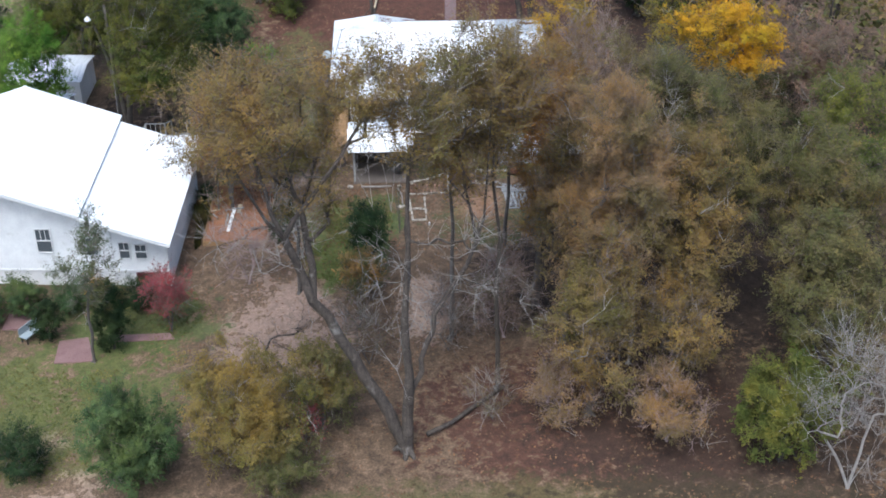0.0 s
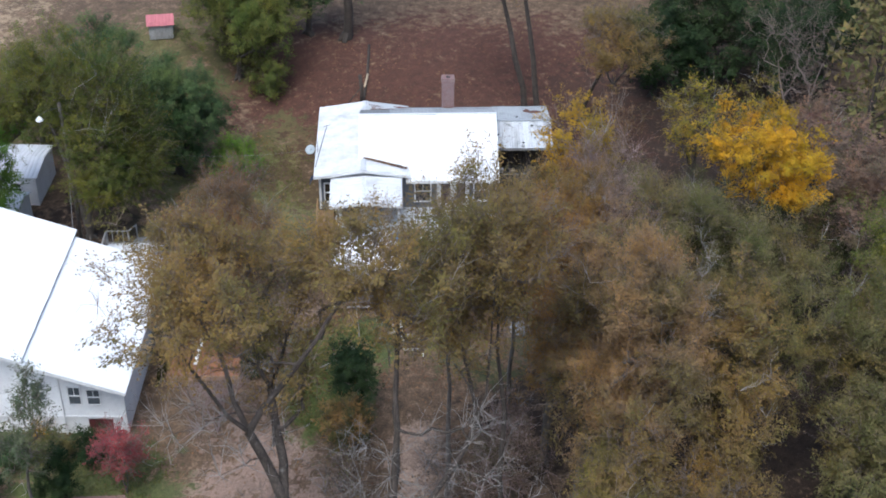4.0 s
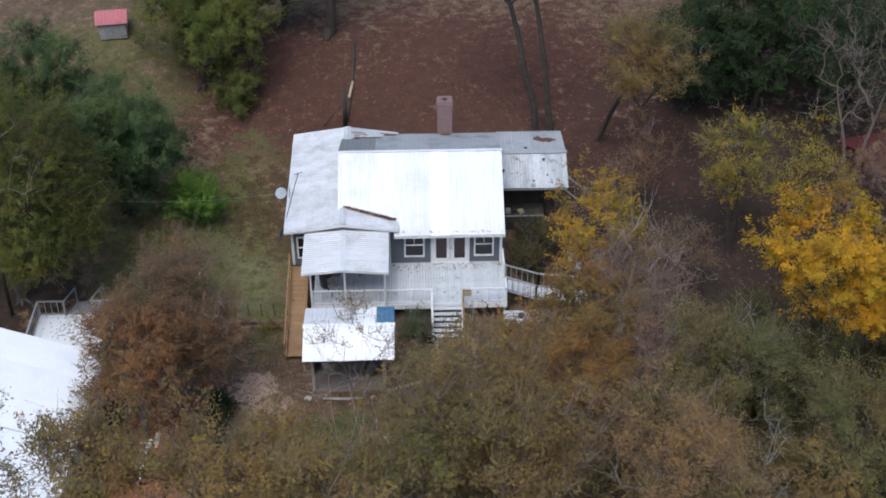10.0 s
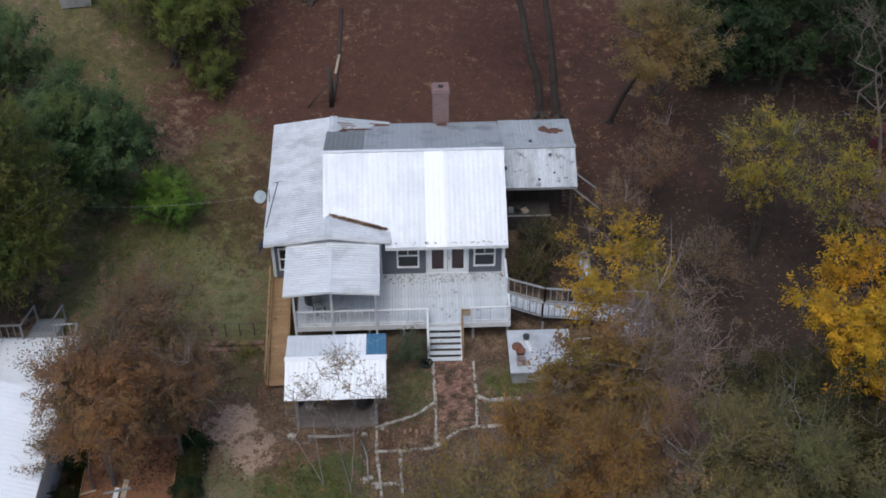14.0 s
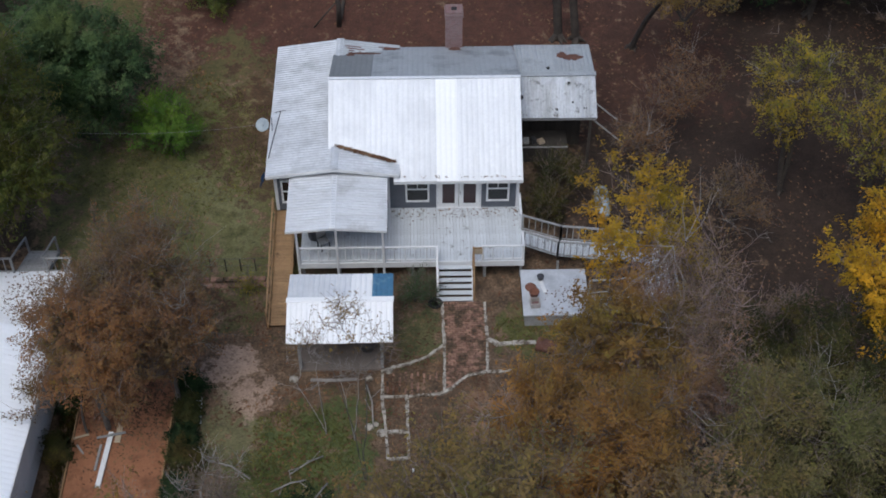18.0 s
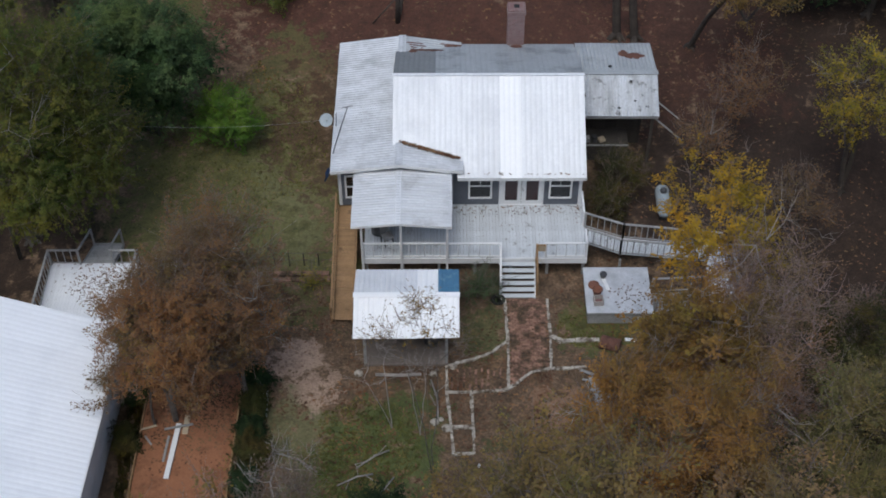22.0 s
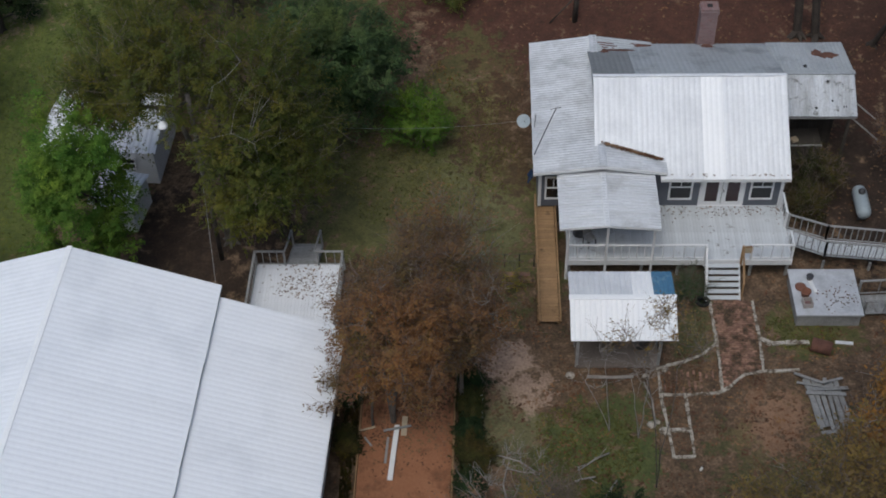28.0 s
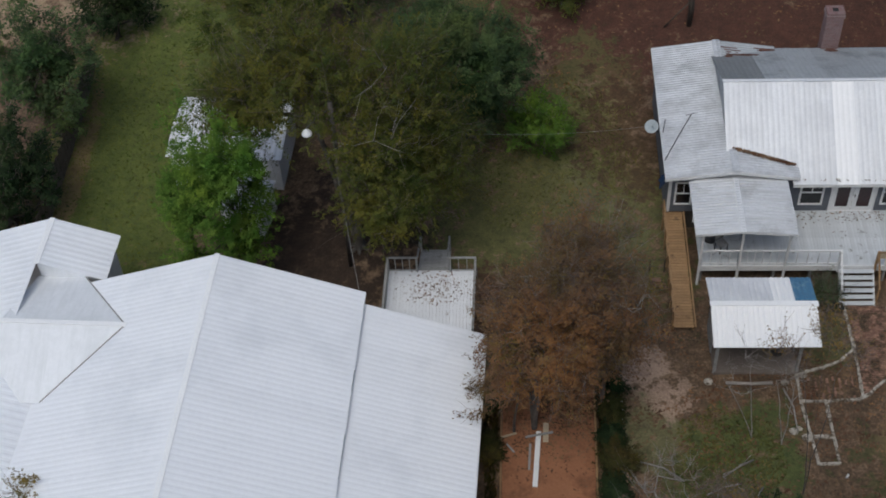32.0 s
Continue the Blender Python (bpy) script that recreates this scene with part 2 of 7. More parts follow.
LEAF = {
    "olive": leafage("olive_brown_leaves", (0.135, 0.098, 0.056), (0.215, 0.158, 0.056), (0.31, 0.25, 0.055), (0.20, 0.128, 0.078)),
    "brown": leafage("brown_oak_leaves", (0.165, 0.115, 0.08), (0.27, 0.178, 0.085), (0.32, 0.24, 0.075), (0.235, 0.15, 0.108)),
    "rust": leafage("rust_brown_leaves", (0.14, 0.08, 0.042), (0.30, 0.162, 0.046), (0.36, 0.24, 0.05), (0.21, 0.118, 0.06)),
    "green": leafage("deep_green_leaves", (0.036, 0.066, 0.03), (0.066, 0.11, 0.046), (0.11, 0.16, 0.062)),
    "darkgreen": leafage("dark_evergreen_leaves", (0.014, 0.03, 0.013), (0.025, 0.048, 0.019), (0.042, 0.07, 0.026)),
    "bright": leafage("bright_green_leaves", (0.05, 0.115, 0.018), (0.095, 0.19, 0.028), (0.16, 0.26, 0.042)),
    "lawn": leafage("olive_lawn_blades", (0.078, 0.092, 0.026), (0.135, 0.14, 0.042), (0.21, 0.185, 0.075), (0.17, 0.145, 0.062)),
    "gold": leafage("golden_leaves", (0.38, 0.21, 0.016), (0.56, 0.34, 0.02), (0.28, 0.19, 0.03), (0.48, 0.26, 0.02)),
    "yellow": leafage("yellow_leaves", (0.36, 0.22, 0.02), (0.40, 0.26, 0.03), (0.25, 0.185, 0.03), (0.42, 0.24, 0.025)),
    "cedar": leafage("olive_cedar_leaves", (0.045, 0.07, 0.02), (0.095, 0.115, 0.026), (0.18, 0.17, 0.03), (0.12, 0.115, 0.026)),
    "turf": leafage("green_lawn_blades", (0.06, 0.088, 0.016), (0.12, 0.15, 0.026), (0.17, 0.175, 0.038)),
    "olivegreen": leafage("olive_green_leaves", (0.08, 0.083, 0.04), (0.15, 0.14, 0.056), (0.235, 0.205, 0.06), (0.185, 0.138, 0.078)),
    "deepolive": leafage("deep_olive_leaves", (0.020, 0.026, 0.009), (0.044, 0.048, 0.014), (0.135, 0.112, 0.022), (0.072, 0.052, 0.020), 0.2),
    "crimson": leafage("crimson_leaves", (0.30, 0.06, 0.085), (0.40, 0.10, 0.12), (0.24, 0.06, 0.075)),
    "sage": leafage("grey_green_leaves", (0.08, 0.11, 0.068), (0.13, 0.155, 0.1), (0.07, 0.09, 0.05)),
    "russet": leafage("russet_leaves", (0.115, 0.073, 0.055), (0.225, 0.118, 0.060), (0.31, 0.215, 0.065), (0.165, 0.108, 0.076)),
    "dusk": leafage("dusky_mauve_leaves", (0.17, 0.115, 0.092), (0.26, 0.165, 0.12), (0.23, 0.135, 0.078)),
    "amber": leafage("amber_brown_leaves", (0.12, 0.096, 0.036), (0.24, 0.18, 0.052), (0.20, 0.155, 0.058), (0.21, 0.15, 0.05)),
    "tan": leafage("tan_oak_leaves", (0.13, 0.096, 0.046), (0.24, 0.17, 0.058), (0.19, 0.14, 0.06)),
    "lemon": leafage("yellow_green_leaves", (0.13, 0.135, 0.028), (0.26, 0.22, 0.03), (0.36, 0.27, 0.035)),
    "litter": leafage("fallen_dark_leaves", (0.075, 0.037, 0.024), (0.13, 0.066, 0.04), (0.21, 0.135, 0.085), thin=0.1),
    "mauve": leafage("mauve_brown_leaves", (0.16, 0.11, 0.095), (0.24, 0.16, 0.135), (0.18, 0.125, 0.09)),
    "lime": leafage("lime_green_leaves", (0.06, 0.085, 0.024), (0.115, 0.135, 0.034), (0.18, 0.18, 0.042)),
    "magnolia": leafage("magnolia_brown_leaves", (0.42, 0.25, 0.10), (0.28, 0.17, 0.07), (0.05, 0.075, 0.03)),
}


# ---- building blocks ----
def mesh_of(name, verts, faces, mat, smooth=False):
    me = bpy.data.meshes.new(name)
    me.from_pydata([tuple(v) for v in verts], [], [tuple(f) for f in faces])
    me.materials.append(mat)
    if smooth:
        for p in me.polygons:
            p.use_smooth = True
    return me


def put(name, me, parent=None, label="", at=None):
    ob = new(name, me)
    if parent is not None:
        ob.parent = parent
    if at is not None:
        ob.matrix_basis = at
    if label:
        ob["label"] = label
    return ob


def thing(name, label, category, at=None, group="", kind=""):
    ob = new(name)
    ob.empty_display_size = 0.2
    if at is not None:
        ob.matrix_basis = at
    return tagged(ob, label, category, group, kind)


BOX_F = [(0, 1, 3, 2), (4, 6, 7, 5), (0, 4, 5, 1), (2, 3, 7, 6), (0, 2, 6, 4), (1, 5, 7, 3)]


def box_mesh(name, size, mat, bevel=0.0):
    """A box standing on z = 0, centred in x and y, its edges eased."""
    x, y, z = size[0] / 2, size[1] / 2, size[2]
    if not bevel:
        return mesh_of(name, [(a, b, c) for a in (-x, x) for b in (-y, y) for c in (0, z)], BOX_F, mat)
    bm = bmesh.new()
    vs = [bm.verts.new((a, b, c)) for a in (-x, x) for b in (-y, y) for c in (0, z)]
    for f in BOX_F:
        bm.faces.new([vs[i] for i in f])
    bmesh.ops.bevel(bm, geom=bm.edges[:], offset=bevel, segments=1, affect="EDGES")
    bmesh.ops.recalc_face_normals(bm, faces=bm.faces[:])
    me = bpy.data.meshes.new(name)
    bm.to_mesh(me)
    bm.free()
    me.materials.append(mat)
    return me


def box(name, parent, x0, x1, y0, y1, z0, z1, mat, label="", bevel=0.0):
    me = box_mesh(name, (x1 - x0, y1 - y0, z1 - z0), mat, bevel)
    return put(name, me, parent, label, pose((x0 + x1) / 2, (y0 + y1) / 2, z0))


def bar(name, parent, a, b, w, h, mat, label=""):
    """A straight bar of section w by h from a to b."""
    a, b = Vector(a), Vector(b)
    d = b - a
    me = box_mesh(name, (w, h, d.length), mat)
    q = d.to_track_quat("Z", "Y")
    return put(name, me, parent, label, Matrix.Translation(a) @ q.to_matrix().to_4x4())


def tube(name, parent, points, r, mat, label="", sides=6):
    v, f = tube_data([Vector(p) for p in points], [r] * len(points), sides)
    return put(name, mesh_of(name, v, f, mat, True), parent, label)


def tube_data(pts, rads, sides):
    v, f = [], []
    for i, p in enumerate(pts):
        d = (pts[min(i + 1, len(pts) - 1)] - pts[max(i - 1, 0)]).normalized()
        s = d.cross(Vector((0.31, 0.95, 0.05))).normalized()
        u = d.cross(s)
        for k in range(sides):
            a = 2 * math.pi * k / sides
            v.append(p + (s * math.cos(a) + u * math.sin(a)) * rads[i])
    for i in range(len(pts) - 1):
        for k in range(sides):
            a, b = i * sides + k, i * sides + (k + 1) % sides
            f.append((a, b, b + sides, a + sides))
    f.append(tuple(range(sides))[::-1])
    f.append(tuple(range(len(v) - sides, len(v))))
    return v, f


def lathe(name, parent, profile, mat, at, sides=16, label=""):
    v, f = [], []
    for r, z in profile:
        v += [(r * math.cos(2 * math.pi * k / sides), r * math.sin(2 * math.pi * k / sides), z) for k in range(sides)]
    for i in range(len(profile) - 1):
        for k in range(sides):
            a, b = i * sides + k, i * sides + (k + 1) % sides
            f.append((a, b, b + sides, a + sides))
    f.append(tuple(range(sides))[::-1])
    f.append(tuple(range(len(v) - sides, len(v))))
    return put(name, mesh_of(name, v, f, mat, True), parent, label, at)


def polygon_slab(name, parent, pts, z0, z1, mat, label=""):
    n = len(pts)
    v = [(x, y, z0) for x, y in pts] + [(x, y, z1) for x, y in pts]
    f = [tuple(range(n))[::-1], tuple(range(n, 2 * n))] + [(i, (i + 1) % n, n + (i + 1) % n, n + i) for i in range(n)]
    return put(name, mesh_of(name, v, f, mat), parent, label)


def sheet_mesh(name, w, length, mat, rib=0.25, height=0.022, thick=0.012):
    """One ribbed roofing sheet: x across, y up the slope, z out of the roof."""
    xs, zs, k = [], [], max(1, round(w / rib))
    for i in range(k):
        c = (i + 0.5) * w / k
        e = min(0.045, w / k * 0.2)
        xs += [c - 2 * e, c - e, c + e, c + 2 * e]
        zs += [0, height, height, 0]
    xs, zs = [0] + xs + [w], [0] + zs + [0]
    n = len(xs)
    v = [(x, y, z + thick) for y in (0, length) for x, z in zip(xs, zs)] + [(x, y, 0) for y in (0, length) for x in (0, w)]
    f = [(i, i + 1, n + i + 1, n + i) for i in range(n - 1)]
    f += [(2 * n + 1, 2 * n, 2 * n + 2, 2 * n + 3), (2 * n, 2 * n + 1) + tuple(range(n - 1, -1, -1)), (2 * n + 3, 2 * n + 2) + tuple(range(n, 2 * n))]
    f += [(2 * n + 2, 2 * n, 0, n), (2 * n + 1, 2 * n + 3, 2 * n - 1, n - 1)]
    return mesh_of(name, v, f, mat)


def roof_slope(parent, corner, along, up, sheet=0.92, mat=None, special=None, rib=0.25, height=0.022, seed=1, name="roof_sheet"):
    """Sheets laid side by side from corner, along the eave and up the slope; special: sheet number to material."""
    c, a, u = Vector(corner), Vector(along), Vector(up)
    k = max(1, round(a.length / sheet))
    w, rng = a.length / k, random.Random(seed)
    x, y = a.normalized(), u.normalized()
    z = x.cross(y).normalized()
    made = {}
    for i in range(k):
        m = (special or {}).get(i, mat)
        if m.name not in made:
            made[m.name] = sheet_mesh(name, w, u.length, m, rib, height)
        p = c + x * (w * i) + z * rng.uniform(0, 0.006) + y * rng.uniform(-0.012, 0.012)
        put(name, made[m.name], parent, "", Matrix(((x.x, y.x, z.x, p.x), (x.y, y.y, z.y, p.y), (x.z, y.z, z.z, p.z), (0, 0, 0, 1))))


def siding(parent, a, b, z0, z1, mat, board=0.2, top=None, name="siding_board"):
    """Lapped boards on a wall from a to b; outward is to the right of a to b. top(s): the wall's height at s along it, for gables."""
    a, b = Vector((*a, 0)), Vector((*b, 0))
    d = (b - a).normalized()
    out = Vector((d.y, -d.x, 0))
    z = z0
    while z < z1 - 0.02:
        h = min(board, z1 - z)
        s0, s1 = 0.0, (b - a).length
        if top:
            ss = [s1 * i / 200 for i in range(201) if top(s1 * i / 200) >= z + h * 0.6]
            if len(ss) < 3:
                break
            s0, s1 = ss[0], ss[-1]
        p, q = a + d * s0, a + d * s1
        v = [p + out * 0.03, q + out * 0.03, q + out * 0.008, p + out * 0.008, p, q]
        verts = [(v[0].x, v[0].y, z), (v[1].x, v[1].y, z), (v[2].x, v[2].y, z + h), (v[3].x, v[3].y, z + h), (v[4].x, v[4].y, z), (v[5].x, v[5].y, z), (v[5].x, v[5].y, z + h), (v[4].x, v[4].y, z + h)]
        put(name, mesh_of(name, verts, [(0, 1, 2, 3), (0, 4, 5, 1), (3, 2, 6, 7), (0, 3, 7, 4), (1, 5, 6, 2)], mat), parent)
        z += h


def window(parent, x0, x1, z0, z1, y, trim=0.1, glass=None, bars=1, name="window", label="white-trimmed sash window with dark glass"):
    """A framed window on a wall that faces -y at y."""
    win = thing(name, "", "")
    win.parent = parent
    win["label"] = label
    box("pane", win, x0 + trim, x1 - trim, y - 0.04, y - 0.02, z0 + trim, z1 - trim, glass or DARK_GLASS)
    for n, q in (("frame_side", (x0, x0 + trim, z0, z1)), ("frame_side", (x1 - trim, x1, z0, z1)), ("frame_head", (x0 + trim, x1 - trim, z1 - trim, z1)), ("sill", (x0 + trim, x1 - trim, z0, z0 + trim))):
        box(n, win, q[0], q[1], y - 0.09, y - 0.015, q[2], q[3], WHITE_PAINT)
    zm = (z0 + z1) / 2
    box("meeting_rail", win, x0 + trim, x1 - trim, y - 0.07, y - 0.042, zm - 0.035, zm + 0.035, WHITE_PAINT)
    for i in range(1, bars):
        xm = x0 + trim + (x1 - x0 - 2 * trim) * i / bars
        box("glazing_bar", win, xm - 0.015, xm + 0.015, y - 0.06, y - 0.042, zm + 0.035, z1 - trim, WHITE_PAINT)
    return win


# ---- ground ----
def smooth(a, b, t):
    t = min(1.0, max(0.0, (t - a) / (b - a)))
    return t * t * (3 - 2 * t)


def ground_z(x, y):
    z = 0.1 + 0.02 * noise.noise((x * 0.7, y * 0.7, 0)) + 0.10 * noise.noise((x * 0.13, y * 0.13, 4))
    z += 1.9 * smooth(6, 24, y) + 1.4 * smooth(10, 26, y) * smooth(-10, -22, x)
    z -= 0.45 * smooth(-12, -26, y) * smooth(-10, -18, x)
    return z


def stand(x, y):
    return ground_z(x, y) - 0.02


def axis_steps(lo, hi, near0, near1, fine):
    out, v = [], lo
    while v < hi:
        out.append(v)
        far = max(near0 - v, v - near1, 0)
        v += fine + far * 0.25
    return out + [hi]


gx, gy = axis_steps(-900, 900, -42, 28, 0.6), axis_steps(-600, 1500, -45, 34, 0.6)
ground_verts = [(x, y, ground_z(x, y)) for y in gy for x in gx]
ground_faces = [(j * len(gx) + i, j * len(gx) + i + 1, (j + 1) * len(gx) + i + 1, (j + 1) * len(gx) + i) for j in range(len(gy) - 1) for i in range(len(gx) - 1)]


def ground_material():
    m, n, l, b = nodes_of("leaf_strewn_yard", 0.95)
    at = n.new("ShaderNodeNewGeometry").outputs["Position"]
    sep = n.new("ShaderNodeSeparateXYZ")
    l.new(at, sep.inputs[0])
    fine, mid, wide = (noise_node(n, l, s, 8, 0.7, at) for s in (9.0, 1.6, 0.32))
    c = ramp(n, l, mix(n, l, 0.55, fine, mid), [(0.34, (0.024, 0.018, 0.012)), (0.5, (0.102, 0.066, 0.040)), (0.64, (0.245, 0.165, 0.105))])

    def math_node(op, a, v=None, third=None):
        k = n.new("ShaderNodeMath")
        k.operation = op
        for i, q in enumerate((a, v, third)):
            if q is None:
                continue
            if isinstance(q, (int, float)):
                k.inputs[i].default_value = q
            else:
                l.new(q, k.inputs[i])
        return k.outputs[0]

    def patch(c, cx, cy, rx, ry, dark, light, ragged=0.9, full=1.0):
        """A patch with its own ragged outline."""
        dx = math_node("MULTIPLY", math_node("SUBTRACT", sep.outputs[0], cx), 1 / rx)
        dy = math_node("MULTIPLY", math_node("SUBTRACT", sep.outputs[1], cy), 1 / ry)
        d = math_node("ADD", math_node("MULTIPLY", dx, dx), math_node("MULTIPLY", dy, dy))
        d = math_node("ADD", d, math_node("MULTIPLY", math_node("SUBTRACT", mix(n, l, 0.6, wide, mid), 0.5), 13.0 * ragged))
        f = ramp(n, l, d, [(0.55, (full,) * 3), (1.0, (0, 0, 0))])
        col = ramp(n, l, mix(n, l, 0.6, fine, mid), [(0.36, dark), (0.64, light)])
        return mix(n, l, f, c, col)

    leaf_d, leaf_l = (0.046, 0.019, 0.012), (0.10, 0.040, 0.026)
    grass_d, grass_l = (0.050, 0.056, 0.017), (0.150, 0.142, 0.048)
    lawn_d, lawn_l = (0.042, 0.06, 0.016), (0.122, 0.14, 0.044)
    sand_d, sand_l = (0.20, 0.135, 0.10), (0.54, 0.39, 0.295)
    for p in PATCHES:
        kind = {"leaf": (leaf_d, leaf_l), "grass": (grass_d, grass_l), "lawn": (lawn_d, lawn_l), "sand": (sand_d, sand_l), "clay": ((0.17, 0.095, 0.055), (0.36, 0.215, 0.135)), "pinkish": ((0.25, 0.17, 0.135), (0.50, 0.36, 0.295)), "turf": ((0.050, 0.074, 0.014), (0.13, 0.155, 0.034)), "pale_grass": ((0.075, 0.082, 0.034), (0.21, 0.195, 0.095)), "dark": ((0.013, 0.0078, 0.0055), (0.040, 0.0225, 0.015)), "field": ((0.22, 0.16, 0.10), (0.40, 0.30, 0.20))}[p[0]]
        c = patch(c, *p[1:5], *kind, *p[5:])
    speck = ramp(n, l, noise_node(n, l, 26.0, 3, 0.6, at), [(0.58, (0, 0, 0)), (0.68, (0.22, 0.22, 0.22))])
    c = mix(n, l, speck, c, (0.26, 0.19, 0.125))
    gap = ramp(n, l, noise_node(n, l, 5.0, 6, 0.75, at), [(0.36, (0.45, 0.45, 0.45)), (0.47, (0, 0, 0))])
    c = mix(n, l, gap, c, (0.018, 0.014, 0.009))
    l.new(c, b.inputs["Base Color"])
    bump(n, l, b, fine, 0.6, 0.05)
    return m


# kind, centre, half-widths, raggedness, strength
# dark: brown forest floor with the gloom of the trees put into its colour
PATCHES = [
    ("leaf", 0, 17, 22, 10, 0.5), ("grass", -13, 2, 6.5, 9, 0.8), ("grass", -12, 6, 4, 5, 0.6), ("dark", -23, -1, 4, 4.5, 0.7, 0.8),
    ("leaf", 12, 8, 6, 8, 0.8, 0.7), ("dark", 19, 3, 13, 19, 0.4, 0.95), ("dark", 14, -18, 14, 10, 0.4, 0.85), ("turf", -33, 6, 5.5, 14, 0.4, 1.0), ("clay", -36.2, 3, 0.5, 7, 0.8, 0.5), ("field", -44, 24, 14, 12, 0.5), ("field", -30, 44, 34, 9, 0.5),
    ("lawn", -6.3, -12.8, 2.6, 3.2, 0.6, 0.95), ("grass", 3, -6.4, 1.7, 1.5, 0.7), ("sand", -9.6, -7.8, 1.5, 1.1, 0.9), ("sand", -8.7, -9.6, 1.2, 1.2, 1.2, 0.8), ("clay", 0.4, -11.2, 1.0, 1.8, 1.0, 0.6),
    ("sand", -2.4, -21.4, 1.5, 3.2, 0.7, 0.95), ("pinkish", -10.3, -23.5, 3.4, 5.5, 1.1, 0.62), ("lawn", -7.0, -15.5, 2.7, 4.5, 0.5, 1.0), ("grass", -21.5, -29, 7.0, 6.5, 0.8, 0.9), ("sand", -21.0, -31.5, 1.0, 0.8, 1.2, 0.7), ("lawn", -18.5, -22.0, 5.0, 3.2, 0.6, 0.9),
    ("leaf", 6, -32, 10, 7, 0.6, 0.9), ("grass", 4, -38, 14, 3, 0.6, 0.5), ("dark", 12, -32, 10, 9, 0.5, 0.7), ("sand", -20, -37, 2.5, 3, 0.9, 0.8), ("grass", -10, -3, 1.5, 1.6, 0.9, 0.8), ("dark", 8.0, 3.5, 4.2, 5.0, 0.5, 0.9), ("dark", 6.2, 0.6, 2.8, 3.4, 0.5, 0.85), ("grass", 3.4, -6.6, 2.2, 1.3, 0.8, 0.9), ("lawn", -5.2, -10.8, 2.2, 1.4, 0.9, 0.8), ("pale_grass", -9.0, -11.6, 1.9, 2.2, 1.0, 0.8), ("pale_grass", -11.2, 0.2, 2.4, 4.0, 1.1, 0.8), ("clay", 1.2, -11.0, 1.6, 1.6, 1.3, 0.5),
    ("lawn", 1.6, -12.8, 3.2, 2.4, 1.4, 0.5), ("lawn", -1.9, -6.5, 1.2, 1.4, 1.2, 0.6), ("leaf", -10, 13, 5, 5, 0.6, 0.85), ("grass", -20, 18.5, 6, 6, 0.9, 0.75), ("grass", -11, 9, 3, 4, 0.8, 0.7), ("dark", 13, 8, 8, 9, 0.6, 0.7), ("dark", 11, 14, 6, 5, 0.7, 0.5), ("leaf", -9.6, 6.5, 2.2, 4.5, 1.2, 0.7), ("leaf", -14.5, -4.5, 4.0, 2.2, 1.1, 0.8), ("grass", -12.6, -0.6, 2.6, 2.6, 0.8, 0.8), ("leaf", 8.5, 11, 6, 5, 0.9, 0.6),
    ("lawn", -6.2, -12.9, 2.4, 2.6, 0.8, 0.9), ("clay", 1.3, -11.4, 1.2, 1.8, 0.9, 0.95), ("sand", -9.3, -8.0, 1.5, 1.1, 0.55, 1.0), ("sand", -8.5, -9.8, 1.0, 1.0, 0.8, 0.85),
    ("turf", -7.5, -17.4, 1.6, 3.0, 0.5, 0.8), ("turf", -20.5, -28.0, 5.5, 5.0, 1.0, 0.45),
]
ground = tagged(new("ground", mesh_of("ground", ground_verts, ground_faces, ground_material(), True)), "brown leaf-strewn yard with grass and bare earth patches", "ground", kind="structure")


# ---- the grey house ----
house = thing("house", "grey-sided house with pale ribbed metal roofs and white trim", "house")


def front_wall(parent, x0, x1, y, z0, z1, openings, mat):
    """A wall facing -y, built round its openings (x0, x1, z0, z1), with lapped boards."""
    cuts = sorted(openings)
    runs, x = [], x0
    for a, b, c, d in cuts:
        if a > x:
            runs.append((x, a, z0, z1))
        if c > z0:
            runs.append((a, b, z0, c))
        if d < z1:
            runs.append((a, b, d, z1))
        x = b
    runs.append((x, x1, z0, z1))
    for a, b, c, d in runs:
        if b - a > 0.02 and d - c > 0.02:
            box("wall", parent, a, b, y, y + 0.14, c, d, mat)
            siding(parent, (a, y), (b, y), c, d, mat)


front_wall(house, -8.1, 2.66, 0.0, 1.25, 3.42, [(-7.86, -7.08, 1.7, 3.1), (-2.37, -1.31, 1.66, 3.3), (-1.0, 1.0, 1.25, 3.38), (1.22, 2.25, 1.66, 3.3)], GREY_WALL)
box("gable_wall", house, -7.6, -3.2, 0.0, 0.14, 3.42, 3.78, GREY_WALL)
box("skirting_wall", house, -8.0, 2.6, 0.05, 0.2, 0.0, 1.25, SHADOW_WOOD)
box("side_wall", house, -8.1, -7.96, 0.14, 8.1, 0.6, 3.72, GREY_WALL)
siding(house, (-8.1, 8.1), (-8.1, 0.0), 0.6, 3.6, GREY_WALL)
box("rear_wall", house, -8.1, 2.66, 8.0, 8.14, 0.6, 3.68, GREY_WALL)
gable = [(0.14, 0.3), (8.0, 0.3), (8.0, 3.72), (3.58, 5.70), (0.14, 3.78)]
me_g = mesh_of("gable_wall", [(2.5, a, b) for a, b in gable] + [(2.66, a, b) for a, b in gable], [(4, 3, 2, 1, 0), (5, 6, 7, 8, 9)] + [(i, (i + 1) % 5, 5 + (i + 1) % 5, 5 + i) for i in range(5)], GREY_WALL)
put("gable_wall", me_g, house)
tri = [(0.9, 3.9), (7.9, 3.7), (3.58, 5.70)]
